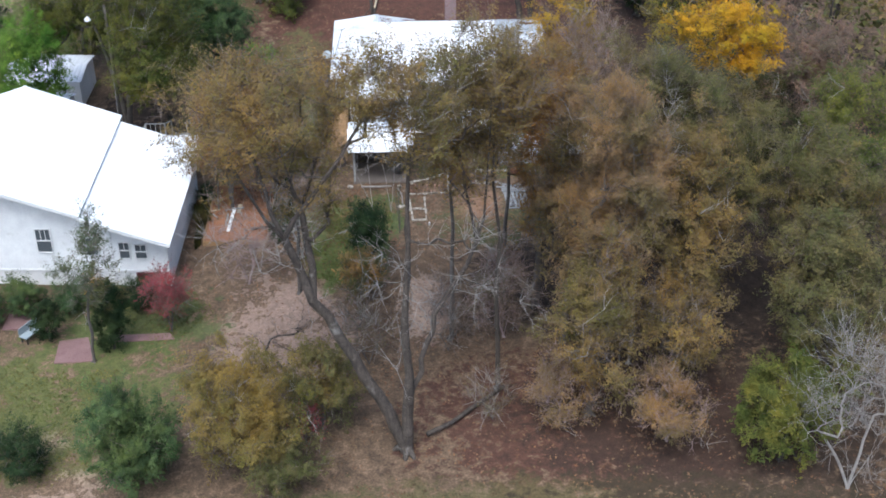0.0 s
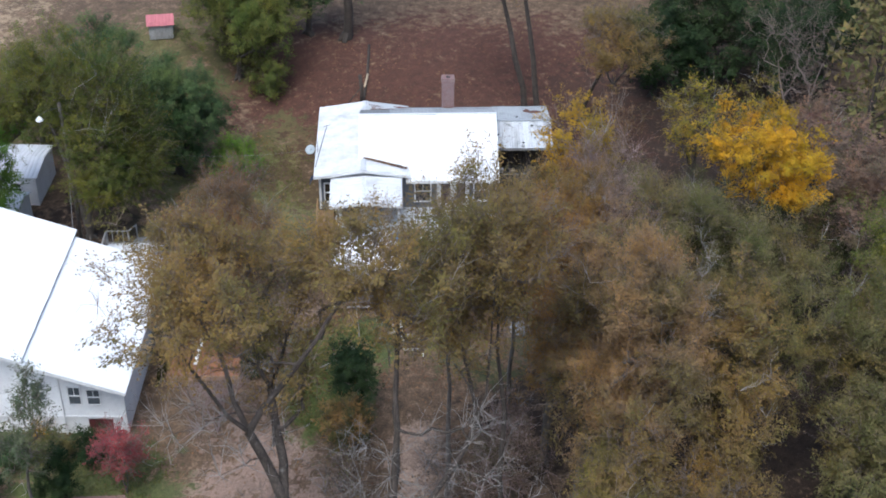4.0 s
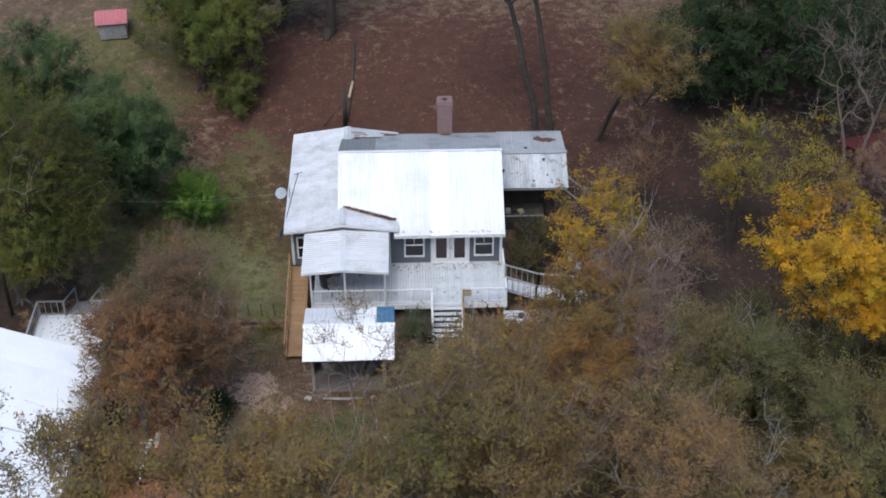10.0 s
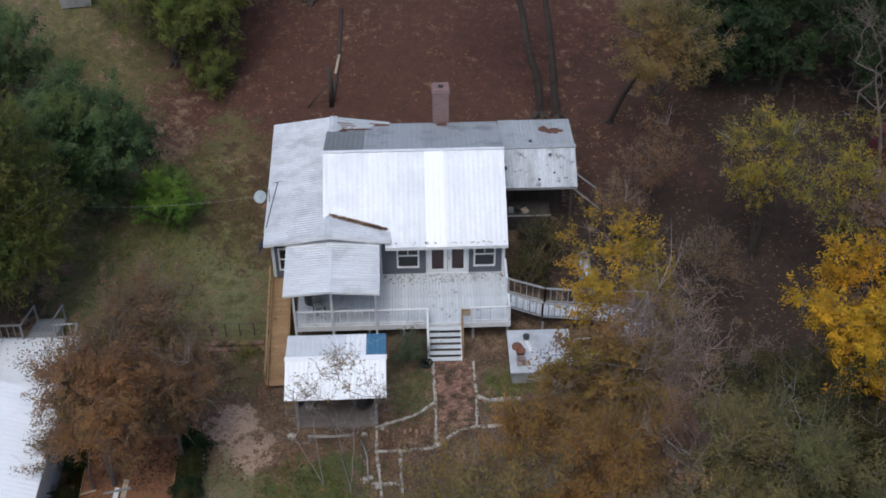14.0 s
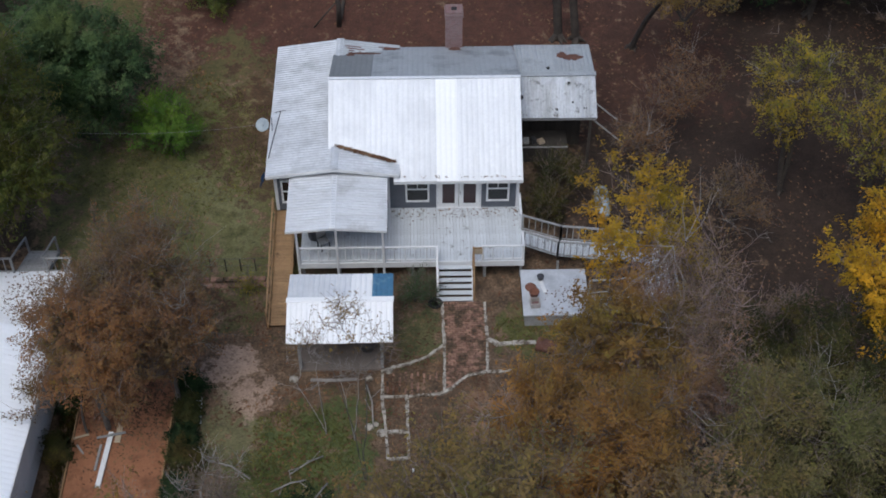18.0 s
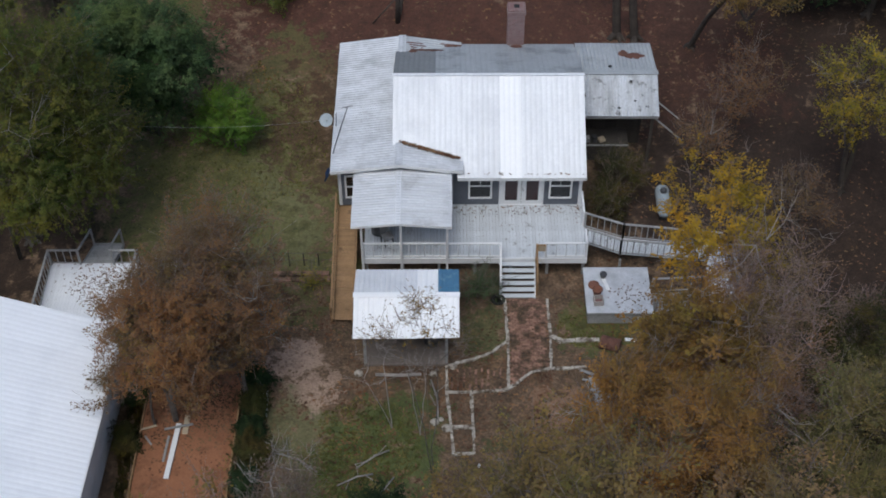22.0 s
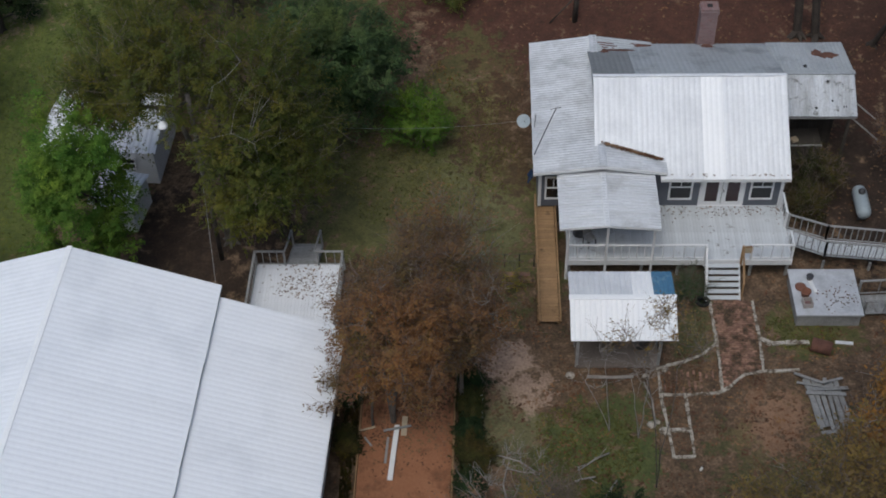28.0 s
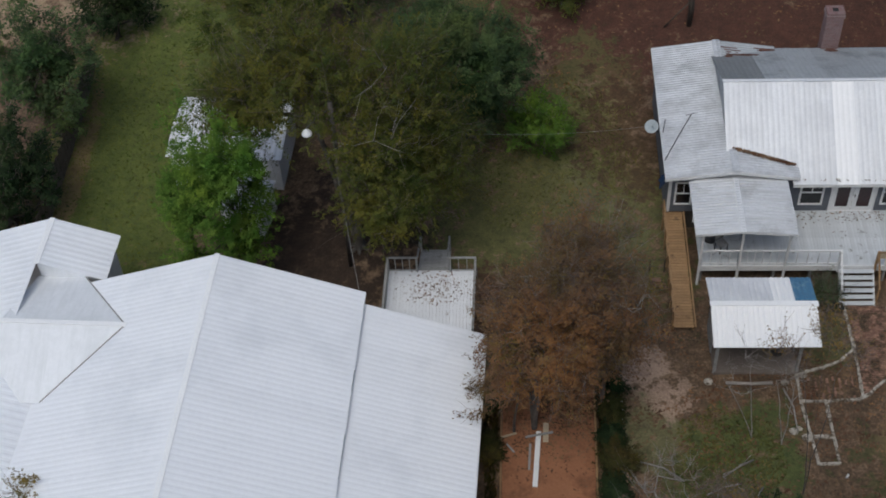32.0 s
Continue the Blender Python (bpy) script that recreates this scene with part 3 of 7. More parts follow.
put("gable_wall", mesh_of("gable_wall", [(-5.6, a, b) for a, b in tri] + [(-5.5, a, b) for a, b in tri], [(0, 2, 1), (3, 4, 5), (0, 1, 4, 3), (1, 2, 5, 4), (2, 0, 3, 5)], GALV_OLD), house)
for wx in ((-7.86, -7.08, 1.7, 3.1), (-2.37, -1.31, 1.66, 3.2), (1.22, 2.25, 1.66, 3.2)):
    window(house, *wx, 0.0, 0.08, bars=2)
for cx in (-8.1, 2.6):
    box("corner_board", house, cx - 0.05, cx + 0.09, -0.045, 0.05, 1.25, 3.42, WHITE_PAINT)
box("corner_board", house, -3.16, -3.06, -0.05, -0.031, 1.25, 3.4, WHITE_PAINT)
door = thing("double_door", "", "")
door.parent = house
door["label"] = "white glazed double door"
for s in (-1, 1):
    a, b = (-0.93, -0.01) if s < 0 else (0.01, 0.93)
    leaf_ = box("door_leaf", door, a, b, -0.05, -0.005, 1.29, 3.3, WHITE_PAINT, bevel=0.008)
    box("pane", door, a + 0.2, b - 0.17, -0.065, -0.052, 1.55, 3.16, MAROON_GLASS)
for a, b, c, d in ((-1.0, -0.935, 1.25, 3.38), (0.935, 1.0, 1.25, 3.38), (-0.935, 0.935, 3.305, 3.38), (-0.935, 0.935, 1.25, 1.285)):
    box("door_frame", door, a, b, -0.09, -0.01, c, d, WHITE_PAINT)
box("door_handle", door, 0.05, 0.08, -0.12, -0.066, 2.15, 2.3, DARK_METAL)

EAVE, RIDGE = (-0.6, 3.44), (3.58, 5.775)
SL = (RIDGE[1] - EAVE[1]) / (RIDGE[0] - EAVE[0])
roof_main = thing("main_roof", "", "")
roof_main.parent = house
roof_main["label"] = "pale ribbed metal gable roof with one brighter sheet"
roof_slope(roof_main, (-2.86, EAVE[0], EAVE[1]), (5.64, 0, 0), (0, RIDGE[0] - EAVE[0], RIDGE[1] - EAVE[1]), 0.94, ROOF_WHITE, {2: ROOF_BRIGHT}, 0.24, 0.009, seed=3)
roof_slope(roof_main, (-5.71, 0.05, EAVE[1] + SL * 0.65), (2.85, 0, 0), (0, 3.53, 3.53 * SL), 0.95, ROOF_WHITE, None, 0.24, 0.009, seed=4)
roof_slope(roof_main, (2.78, 8.32, 3.70), (-8.49, 0, 0), (0, RIDGE[0] - 8.32, RIDGE[1] - 3.70), 0.94, GALV_OLD, {7: GALV_DARK, 8: GALV_DARK}, 0.24, 0.012, seed=5)
bar("ridge_cap", roof_main, (-5.74, 3.58, 5.80), (2.81, 3.58, 5.80), 0.17, 0.03, ROOF_WHITE)
box("fascia", roof_main, -2.86, 2.78, -0.6, -0.575, 3.27, 3.44, WHITE_PAINT)
box("soffit", roof_main, -2.86, 2.7, -0.57, -0.1, 3.40, 3.425, WHITE_PAINT)
bar("verge_board", roof_main, (2.76, -0.6, 3.37), (2.76, 3.58, 5.70), 0.03, 0.16, WHITE_PAINT)
bar("verge_board", roof_main, (2.76, 3.58, 5.70), (2.76, 8.3, 3.63), 0.03, 0.16, GREY_WOOD)

roof_left = thing("wing_roof", "", "")
roof_left.parent = house
roof_left["label"] = "low weathered galvanised gable roof over the side wing"
roof_slope(roof_left, (-8.41, 8.35, 3.775), (0, -8.9, 0), (3.0, 0, 0.44), 0.81, GALV, None, 0.16, 0.036, seed=6)
roof_slope(roof_left, (-2.62, -0.55, 3.80), (0, 8.9, 0), (-2.79, 0, 0.415), 0.81, GALV, {10: GALV_OLD, 9: GALV_OLD}, 0.16, 0.036, seed=7)
bar("ridge_cap", roof_left, (-5.41, -0.58, 4.235), (-5.41, 8.38, 4.235), 0.34, 0.03, GALV)
bar("rake_board", roof_left, (-8.41, -0.555, 3.69), (-5.41, -0.555, 4.13), 0.03, 0.15, WHITE_PAINT)
bar("rake_board", roof_left, (-5.41, -0.555, 4.13), (-2.62, -0.555, 3.715), 0.03, 0.15, WHITE_PAINT)
box("soffit", roof_left, -8.38, -2.7, -0.52, -0.02, 3.66, 3.69, WHITE_PAINT)
box("fascia", roof_left, -8.40, -8.37, -0.5, 8.3, 3.62, 3.76, WHITE_PAINT)


def rag(cx, cy, rx, ry, seed, k=18):
    r = random.Random(seed)
    return [(cx + rx * math.cos(2 * math.pi * i / k) * r.uniform(0.55, 1.05), cy + ry * math.sin(2 * math.pi * i / k) * r.uniform(0.5, 1.05)) for i in range(k)]


def roof_patch(parent, cx, cy, rx, ry, plane, seed, mat, name="rust_patch"):
    pts = rag(cx, cy, rx, ry, seed)
    v = [(x, y, plane(x, y) + 0.045) for x, y in pts] + [(x, y, plane(x, y) + 0.02) for x, y in pts]
    k = len(pts)
    put(name, mesh_of(name, v, [tuple(range(k)), tuple(range(2 * k - 1, k - 1, -1))] + [(i, k + i, k + (i + 1) % k, (i + 1) % k) for i in range(k)], mat), parent)


wing_e = lambda x, y: 4.215 - 0.1487 * (x + 5.41)
for q in ((-4.75, 7.75, 0.50, 0.32, 2), (-4.35, 7.35, 0.65, 0.16, 3), (-3.9, 7.3, 0.6, 0.16, 9), (-3.2, 8.0, 0.70, 0.18, 5), (-4.9, 7.2, 0.22, 0.3, 6)):
    roof_patch(roof_left, *q[:4], lambda x, y: max(wing_e(x, y), 5.775 - 0.4378 * (y - 3.58)), q[4], RUST)
roof_patch(roof_main, 0.0, 7.95, 0.42, 0.30, lambda x, y: 5.775 - 0.4378 * (y - 3.58), 8, RUST)

carport = thing("carport_roof", "", "")
carport.parent = house
carport["label"] = "weathered grey metal roof of an open lean-to, rust patched"
roof_slope(carport, (2.82, 3.70, 3.20), (3.62, 0, 0), (0, 1.9, 1.0), 0.9, GALV_SPOTTED, None, 0.16, seed=8)
roof_slope(carport, (6.44, 8.40, 3.68), (-3.62, 0, 0), (0, -2.8, 0.52), 0.9, GALV_OLD, None, 0.2, seed=9)
bar("ridge_cap", carport, (2.82, 5.6, 4.225), (6.48, 5.6, 4.225), 0.28, 0.03, GALV_OLD)
car_r = lambda x, y: 4.2 - 0.1857 * (y - 5.6)
roof_patch(carport, 5.55, 7.15, 0.62, 0.34, car_r, 12, RUST)
roof_patch(carport, 5.05, 7.35, 0.30, 0.40, car_r, 14, RUST)
roof_patch(carport, 4.3, 6.15, 0.10, 0.16, car_r, 15, BLACK, "hole")
car_f = lambda x, y: 3.2 + 0.526 * (y - 3.7)
for q in ((3.0, 4.6, 0.10, 0.13, 16), (5.2, 5.2, 0.07, 0.08, 17), (4.6, 4.05, 0.09, 0.06, 18), (5.9, 4.1, 0.10, 0.07, 19), (5.35, 4.35, 0.06, 0.06, 20)):
    roof_patch(carport, *q[:4], car_f, q[4], BLACK, "hole")
box("fascia", carport, 2.82, 6.42, 3.72, 3.75, 3.04, 3.19, GREY_WOOD)
for px, py in ((3.0, 3.95), (6.2, 3.95), (6.2, 8.1)):
    box("post", carport, px - 0.06, px + 0.06, py - 0.06, py + 0.06, 0.0, 3.2 if py < 5 else 3.6, SHADOW_WOOD)
for i in range(16):
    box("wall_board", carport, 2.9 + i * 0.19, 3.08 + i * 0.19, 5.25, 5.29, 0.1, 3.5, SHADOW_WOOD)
bar("leaning_prop", carport, (6.35, 4.6, 3.4), (7.5, 4.3, 2.5), 0.05, 0.05, GREY_WOOD)
bar("leaning_prop", carport, (6.2, 3.9, 3.0), (7.6, 3.5, 1.9), 0.06, 0.05, GREY_WOOD)

bench = thing("workbench", "cluttered old workbench under the open lean-to", "workbench", pose(4.1, 4.3, stand(4.1, 4.3)))
box("top", bench, -1.1, 1.15, -0.28, 0.85, 1.0, 1.05, SHADOW_WOOD)
box("front_panel", bench, -1.08, 1.13, -0.27, -0.23, 0.05, 0.99, SHADOW_WOOD)
box("end_panel", bench, 1.10, 1.14, -0.22, 0.83, 0.05, 0.99, SHADOW_WOOD)
box("edge_rail", bench, -1.1, 1.15, -0.33, -0.285, 0.98, 1.06, GREY_WOOD)
for a in (-0.8, 0.8):
    for b in (-0.22, 0.22):
        box("leg", bench, a - 0.04, a + 0.04, b - 0.04, b + 0.04, 0, 0.99, SHADOW_WOOD)
for k, (a, b, c) in enumerate(((-0.8, 0.26, 0.22), (-0.45, 0.2, 0.28), (-0.1, 0.3, 0.14))):
    crate = tagged(put("storage_box", box_mesh("storage_box", (b, 0.3, c), (GREY_WOOD, DARK_METAL, TAN_DRY)[k], 0.01), at=pose(4.1 + a, 4.3, stand(4.1, 4.3) + 1.05, rz=12 * k)), "small storage box on the workbench", "box")


def brick_material():
    m, n, l, b = nodes_of("chimney_brickwork", 0.9)
    at = n.new("ShaderNodeTexCoord").outputs["Object"]
    mp = n.new("ShaderNodeMapping")
    mp.inputs["Rotation"].default_value = (radians(90), 0, 0)
    l.new(at, mp.inputs["Vector"])
    t = n.new("ShaderNodeTexBrick")
    t.inputs["Scale"].default_value = 1.0
    t.inputs["Brick Width"].default_value, t.inputs["Row Height"].default_value, t.inputs["Mortar Size"].default_value = 0.22, 0.075, 0.008
    t.inputs["Color1"].default_value, t.inputs["Color2"].default_value, t.inputs["Mortar"].default_value = (0.25, 0.145, 0.14, 1), (0.17, 0.095, 0.095, 1), (0.26, 0.215, 0.21, 1)
    l.new(mp.outputs["Vector"], t.inputs["Vector"])
    c = mix(n, l, ramp(n, l, noise_node(n, l, 3, 6, 0.7, at), [(0.4, (0, 0, 0)), (0.75, (1, 1, 1))]), t.outputs["Color"], (0.22, 0.165, 0.16))
    l.new(c, b.inputs["Base Color"])
    bump(n, l, b, t.outputs["Fac"], -0.4, 0.01)
    return m


chimney = thing("chimney", "", "")
chimney.parent = house
chimney["label"] = "dusty pink brick chimney with a corbelled top"
CHIM = brick_material()
box("shaft", chimney, -0.43, 0.37, 8.16, 8.80, 0.8, 5.58, CHIM, bevel=0.01)
box("corbel", chimney, -0.47, 0.41, 8.12, 8.84, 5.58, 5.73, CHIM, bevel=0.01)
box("cap", chimney, -0.45, 0.39, 8.14, 8.82, 5.73, 5.86, CHIM, bevel=0.02)
box("flue_opening", chimney, -0.15, 0.1, 8.35, 8.6, 5.83, 5.87, BLACK)

# ---- porch and deck ----
deck = thing("deck", "raised board deck with worn pale paint before the house", "deck")
DECK_Z = 1.25
board = box_mesh("deck_board", (0.138, 3.26, 0.035), DECK_PAINT)
for i in range(67):
    put("deck_board", board, deck, "", pose(-6.95 + i * 0.145 + 0.07, -1.66, DECK_Z - 0.035))
box("rim_joist", deck, -6.98, 2.76, -3.34, -3.295, 0.93, 1.24, WHITE_PAINT)
box("rim_joist", deck, 2.72, 2.76, -3.29, -0.1, 0.93, 1.24, WHITE_PAINT)
for i in range(7):
    box("deck_post", deck, -6.9 + i * 1.58, -6.78 + i * 1.58, -3.2, -3.08, 0.0, 0.93, GREY_WOOD)
box("bearer", deck, -6.9, 2.7, -3.1, -3.0, 0.93, 1.2, SHADOW_WOOD)

rail = thing("deck_railing", "white-painted railing along the front of the deck", "railing")


def rail_run(parent, a, b, low=0.09, top=0.88, gap=0.33, mat=WHITE_PAINT, thick=0.05, posts=True):
    a, b = Vector(a), Vector(b)
    d, up = b - a, Vector((0, 0, 1))
    bar("top_rail", parent, a + up * top, b + up * top, 0.09, thick, mat)
    bar("bottom_rail", parent, a + up * low, b + up * low, 0.05, 0.04, mat)
    k = max(1, int(d.length / gap))
    for i in range(1, k):
        p = a + d * (i / k)
        bar("baluster", parent, p + up * low, p + up * (top - 0.02), 0.035, 0.035, mat)
    if posts:
        for p in (a, b):
            bar("rail_post", parent, p - up * 0.05, p + up * (top + 0.03), 0.09, 0.09, mat)


rail_run(rail, (-6.93, -3.27, DECK_Z), (-5.3, -3.27, DECK_Z))
rail_run(rail, (-5.3, -3.27, DECK_Z), (-3.3, -3.27, DECK_Z))
rail_run(rail, (-3.3, -3.27, DECK_Z), (-1.02, -3.27, DECK_Z), gap=0.4)
rail_run(rail, (0.95, -3.27, DECK_Z), (2.7, -3.27, DECK_Z), gap=0.4)
rail_run(rail, (2.7, -0.15, DECK_Z), (2.7, -1.35, DECK_Z), gap=0.3)
rail_run(rail, (2.7, -2.5, DECK_Z), (2.7, -3.22, DECK_Z), gap=0.3)

porch = thing("porch_roof", "low pale metal gable roof over the porch on white posts", "roof")
roof_slope(porch, (-7.38, -0.5, 3.60), (0, -3.22, 0), (1.98, 0, 0.20), 0.8, PORCH_SHEET, None, 0.16, 0.03, seed=11)
roof_slope(porch, (-3.12, -3.72, 3.60), (0, 3.22, 0), (-2.28, 0, 0.20), 0.8, PORCH_SHEET, None, 0.16, 0.03, seed=12)
bar("ridge_cap", porch, (-5.4, -3.74, 3.825), (-5.4, -0.5, 3.825), 0.22, 0.025, ROOF_WHITE)
bar("rake_board", porch, (-7.38, -3.70, 3.54), (-5.4, -3.70, 3.74), 0.03, 0.11, WHITE_PAINT)
bar("rake_board", porch, (-5.4, -3.70, 3.74), (-3.12, -3.70, 3.54), 0.03, 0.11, WHITE_PAINT)
for px in (-6.98, -5.3, -3.32):
    box("post", porch, px - 0.05, px + 0.05, -3.44, -3.34, 0.05, 3.62, WHITE_PAINT, bevel=0.008)
for px in (-6.98, -3.32):
    box("post", porch, px - 0.05, px + 0.05, -0.75, -0.65, 1.25, 3.62, WHITE_PAINT, bevel=0.008)
box("beam", porch, -7.1, -3.2, -3.45, -3.35, 3.48, 3.60, WHITE_PAINT)

grill = thing("covered_grill", "dark covered barbecue grill standing on the porch", "grill", pose(-6.35, -1.75, DECK_Z))
lathe("cover", grill, [(0.30, 0.0), (0.33, 0.45), (0.36, 0.75), (0.33, 0.95), (0.2, 1.08), (0.02, 1.12)], DARK_METAL, pose(0, 0, 0.02), 14)
box("side_shelf", grill, 0.3, 0.75, -0.2, 0.2, 0.7, 0.74, GREY_WOOD)
porch_chair = thing("patio_chair", "small grey metal chair on the porch", "chair", pose(-5.95, -2.4, DECK_Z, rz=30))
box("seat", porch_chair, -0.22, 0.22, -0.22, 0.22, 0.42, 0.46, GREY_WOOD, bevel=0.01)
box("backrest", porch_chair, -0.22, 0.22, 0.19, 0.23, 0.5, 0.9, GREY_WOOD, bevel=0.01)
for a in (-0.19, 0.19):
    for b in (-0.19, 0.19):
        box("leg", porch_chair, a - 0.02, a + 0.02, b - 0.02, b + 0.02, 0, 0.42, DARK_METAL)

stairs = thing("front_stairs", "grey-painted open wooden stairs from the deck to the path", "stairs")
for i in range(6):
    box("tread", stairs, -0.95, 0.47, -3.36 - (i + 1) * 0.215 - 0.02, -3.36 - i * 0.215 - 0.02, 1.07 - i * 0.172 - 0.04, 1.07 - i * 0.172, DECK_PAINT)
for sx in (-0.97, 0.49):
    bar("stringer", stairs, (sx, -3.36, 1.02), (sx, -4.68, 0.0), 0.04, 0.2, WHITE_PAINT)
for sx, m in ((-1.02, WHITE_PAINT), (0.55, NEW_WOOD)):
    bar("handrail", stairs, (sx, -3.3, 2.13), (sx, -4.55, 1.05), 0.08, 0.045, m)
    bar("newel", stairs, (sx, -4.5, 0.05), (sx, -4.5, 1.1), 0.08, 0.08, m)
    bar("newel", stairs, (sx, -3.35, 0.9), (sx, -3.35, 2.15), 0.09, 0.09, m)
bar("gate_rail", stairs, (0.55, -3.33, 2.08), (0.92, -3.33, 2.08), 0.07, 0.04, NEW_WOOD)

box("gate_panel", stairs, 0.6, 0.93, -3.36, -3.33, 1.72, 2.04, TAN_DRY)

# the ramp that leaves the deck, runs along the yard and comes back
ramp_thing = thing("access_ramp", "weathered grey wooden ramp with railings beside the deck", "ramp")


def planked(parent, a0, a1, b0, b1, width, mat, name="ramp_board"):
    """Boards across the strip from edge a0-b0 to edge a1-b1."""
    a0, a1, b0, b1 = (Vector(p) for p in (a0, a1, b0, b1))
    k = max(1, int((a1 - a0).length / width))
    for i in range(k):
        s, e = i / k, (i + 0.9) / k
        q = [a0.lerp(a1, s), a0.lerp(a1, e), b0.lerp(b1, e), b0.lerp(b1, s)]
        v = [tuple(p) for p in q] + [(p.x, p.y, p.z - 0.035) for p in q]
        put(name, mesh_of(name, v, [(3, 2, 1, 0), (4, 5, 6, 7), (0, 1, 5, 4), (1, 2, 6, 5), (2, 3, 7, 6), (3, 0, 4, 7)], mat), parent)


FAR = [(2.78, -1.45, 1.24), (4.45, -1.85, 0.95), (8.75, -2.05, 0.60)]
NEAR = [(2.78, -2.42, 1.24), (4.25, -2.80, 0.95), (8.05, -2.95, 0.64)]
for i in range(2):
    planked(ramp_thing, FAR[i], FAR[i + 1], NEAR[i], NEAR[i + 1], 0.15, DECK_PAINT)
    rail_run(ramp_thing, FAR[i], FAR[i + 1], gap=0.26, mat=GREY_WOOD)
    rail_run(ramp_thing, NEAR[i], NEAR[i + 1], gap=0.26, mat=GREY_WOOD)
planked(ramp_thing, (8.05, -2.05, 0.61), (9.1, -2.05, 0.61), (8.05, -5.6, 0.5), (9.1, -5.6, 0.5), 0.15, DECK_PAINT)
rail_run(ramp_thing, (9.1, -2.0, 0.61), (9.2, -5.6, 0.5), gap=0.3, mat=GREY_WOOD)
planked(ramp_thing, (8.05, -4.55, 0.5), (5.5, -4.45, 0.2), (8.05, -5.6, 0.5), (5.5, -5.5, 0.2), 0.15, GREY_WOOD)
rail_run(ramp_thing, (8.0, -4.5, 0.5), (5.55, -4.4, 0.2), gap=0.7, mat=GREY_WOOD)
rail_run(ramp_thing, (8.0, -5.65, 0.5), (5.55, -5.55, 0.2), gap=0.7, mat=GREY_WOOD)
for px, py in ((4.4, -1.9), (4.3, -2.8), (6.4, -2.0), (6.3, -2.9), (8.7, -2.1), (8.1, -2.95), (9.05, -5.5), (8.1, -5.55)):
    box("support_post", ramp_thing, px - 0.05, px + 0.05, py - 0.05, py + 0.05, -0.1, 0.6, GREY_WOOD)

walkway = thing("side_boardwalk", "sloping tan board walkway down the side of the house", "boardwalk")
planked(walkway, (-8.2, 0.05, 1.12), (-8.12, -6.1, 0.42), (-7.42, 0.05, 1.12), (-7.36, -6.1, 0.42), 0.15, NEW_WOOD, "walk_board")
for ex in (-8.24, -7.36):
    bar("kerb_rail", walkway, (ex, 0.0, 1.2), (ex + 0.06, -6.15, 0.5), 0.07, 0.1, NEW_WOOD)
    for i in range(6):
        y = -0.1 - i * 1.17
        box("support_post", walkway, ex - 0.04, ex + 0.04, y - 0.04, y + 0.04, 0.0, 1.15 - i * 0.132, NEW_WOOD)
bar("handrail", walkway, (-8.28, 0.0, 1.95), (-8.22, -6.1, 1.2), 0.07, 0.05, NEW_WOOD)
for i in range(5):
    y = -0.1 - i * 1.45
    bar("rail_post", walkway, (-8.27, y, 1.1 - i * 0.165), (-8.27, y, 1.93 - i * 0.172), 0.07, 0.07, NEW_WOOD)

# ---- the small open shed before the deck ----
shed = thing("open_shed", "small open-fronted shed with a patched metal roof", "shed")
roof_slope(shed, (-7.1, -9.06, 2.80), (4.25, 0, 0), (0, 1.76, 0.60), 0.85, ROOF_BRIGHT, None, 0.2, seed=15)
roof_slope(shed, (-2.85, -5.62, 3.05), (-4.25, 0, 0), (0, -1.68, 0.35), 0.85, ROOF_WHITE, {0: ROOF_BLUE, 1: ROOF_BRIGHT}, 0.2, seed=16)
bar("ridge_cap", shed, (-7.13, -7.3, 3.425), (-2.82, -7.3, 3.425), 0.26, 0.03, ROOF_BRIGHT)
polygon_slab("floor_slab", shed, [(-6.75, -8.35), (-3.3, -8.35), (-3.3, -5.9), (-6.75, -5.9)], 0.0, 0.24, SLAB, "dusty concrete floor")
for i in range(17):
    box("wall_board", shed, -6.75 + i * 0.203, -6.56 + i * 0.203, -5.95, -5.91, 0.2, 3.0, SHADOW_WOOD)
for i in range(6):
    for ex in (-6.77, -3.32):
        box("wall_board", shed, ex - 0.02, ex + 0.02, -7.3 + i * 0.23, -7.09 + i * 0.23, 0.2, 3.0, GREY_WOOD)
for px in (-6.72, -3.36):
    box("post", shed, px - 0.06, px + 0.06, -8.3, -8.18, 0.1, 2.95, GREY_WOOD)
box("beam", shed, -6.9, -3.1, -8.3, -8.18, 2.86, 2.98, GREY_WOOD)
tube("log_edging", tagged(thing("log_sill", "pale fallen log along the front of the open shed", "log"), ""), [(-6.3, -8.85, 0.2), (-5.3, -8.9, 0.21), (-4.4, -8.84, 0.2)], 0.07, BARK_PALE)
for x, y, s in ((-7.0, -8.75, 0.2), (-3.1, -8.4, 0.18), (-3.9, -8.8, 0.16)):
    stone = tagged(lathe("stone", None, [(s * 0.7, 0), (s, s * 0.3), (s * 0.8, s * 0.65), (s * 0.2, s * 0.8)], CONCRETE, pose(x, y, stand(x, y), rz=40 * x), 9), "pale rounded stone on the bare earth", "stone", "stones by the shed")
for x, y, s_ in ((-3.37, -11.5, 0.22), (-3.85, -11.2, 0.2), (-3.6, -11.05, 0.13)):
    tagged(lathe("stone", None, [(s_ * 0.8, 0), (s_, s_ * 0.25), (s_ * 0.85, s_ * 0.5), (s_ * 0.3, s_ * 0.62)], CONCRETE, pose(x, y, stand(x, y), rx=6, rz=50 * x), 8), "pale lichen-covered stone beside the stepped edging", "stone", "stones by the edging")
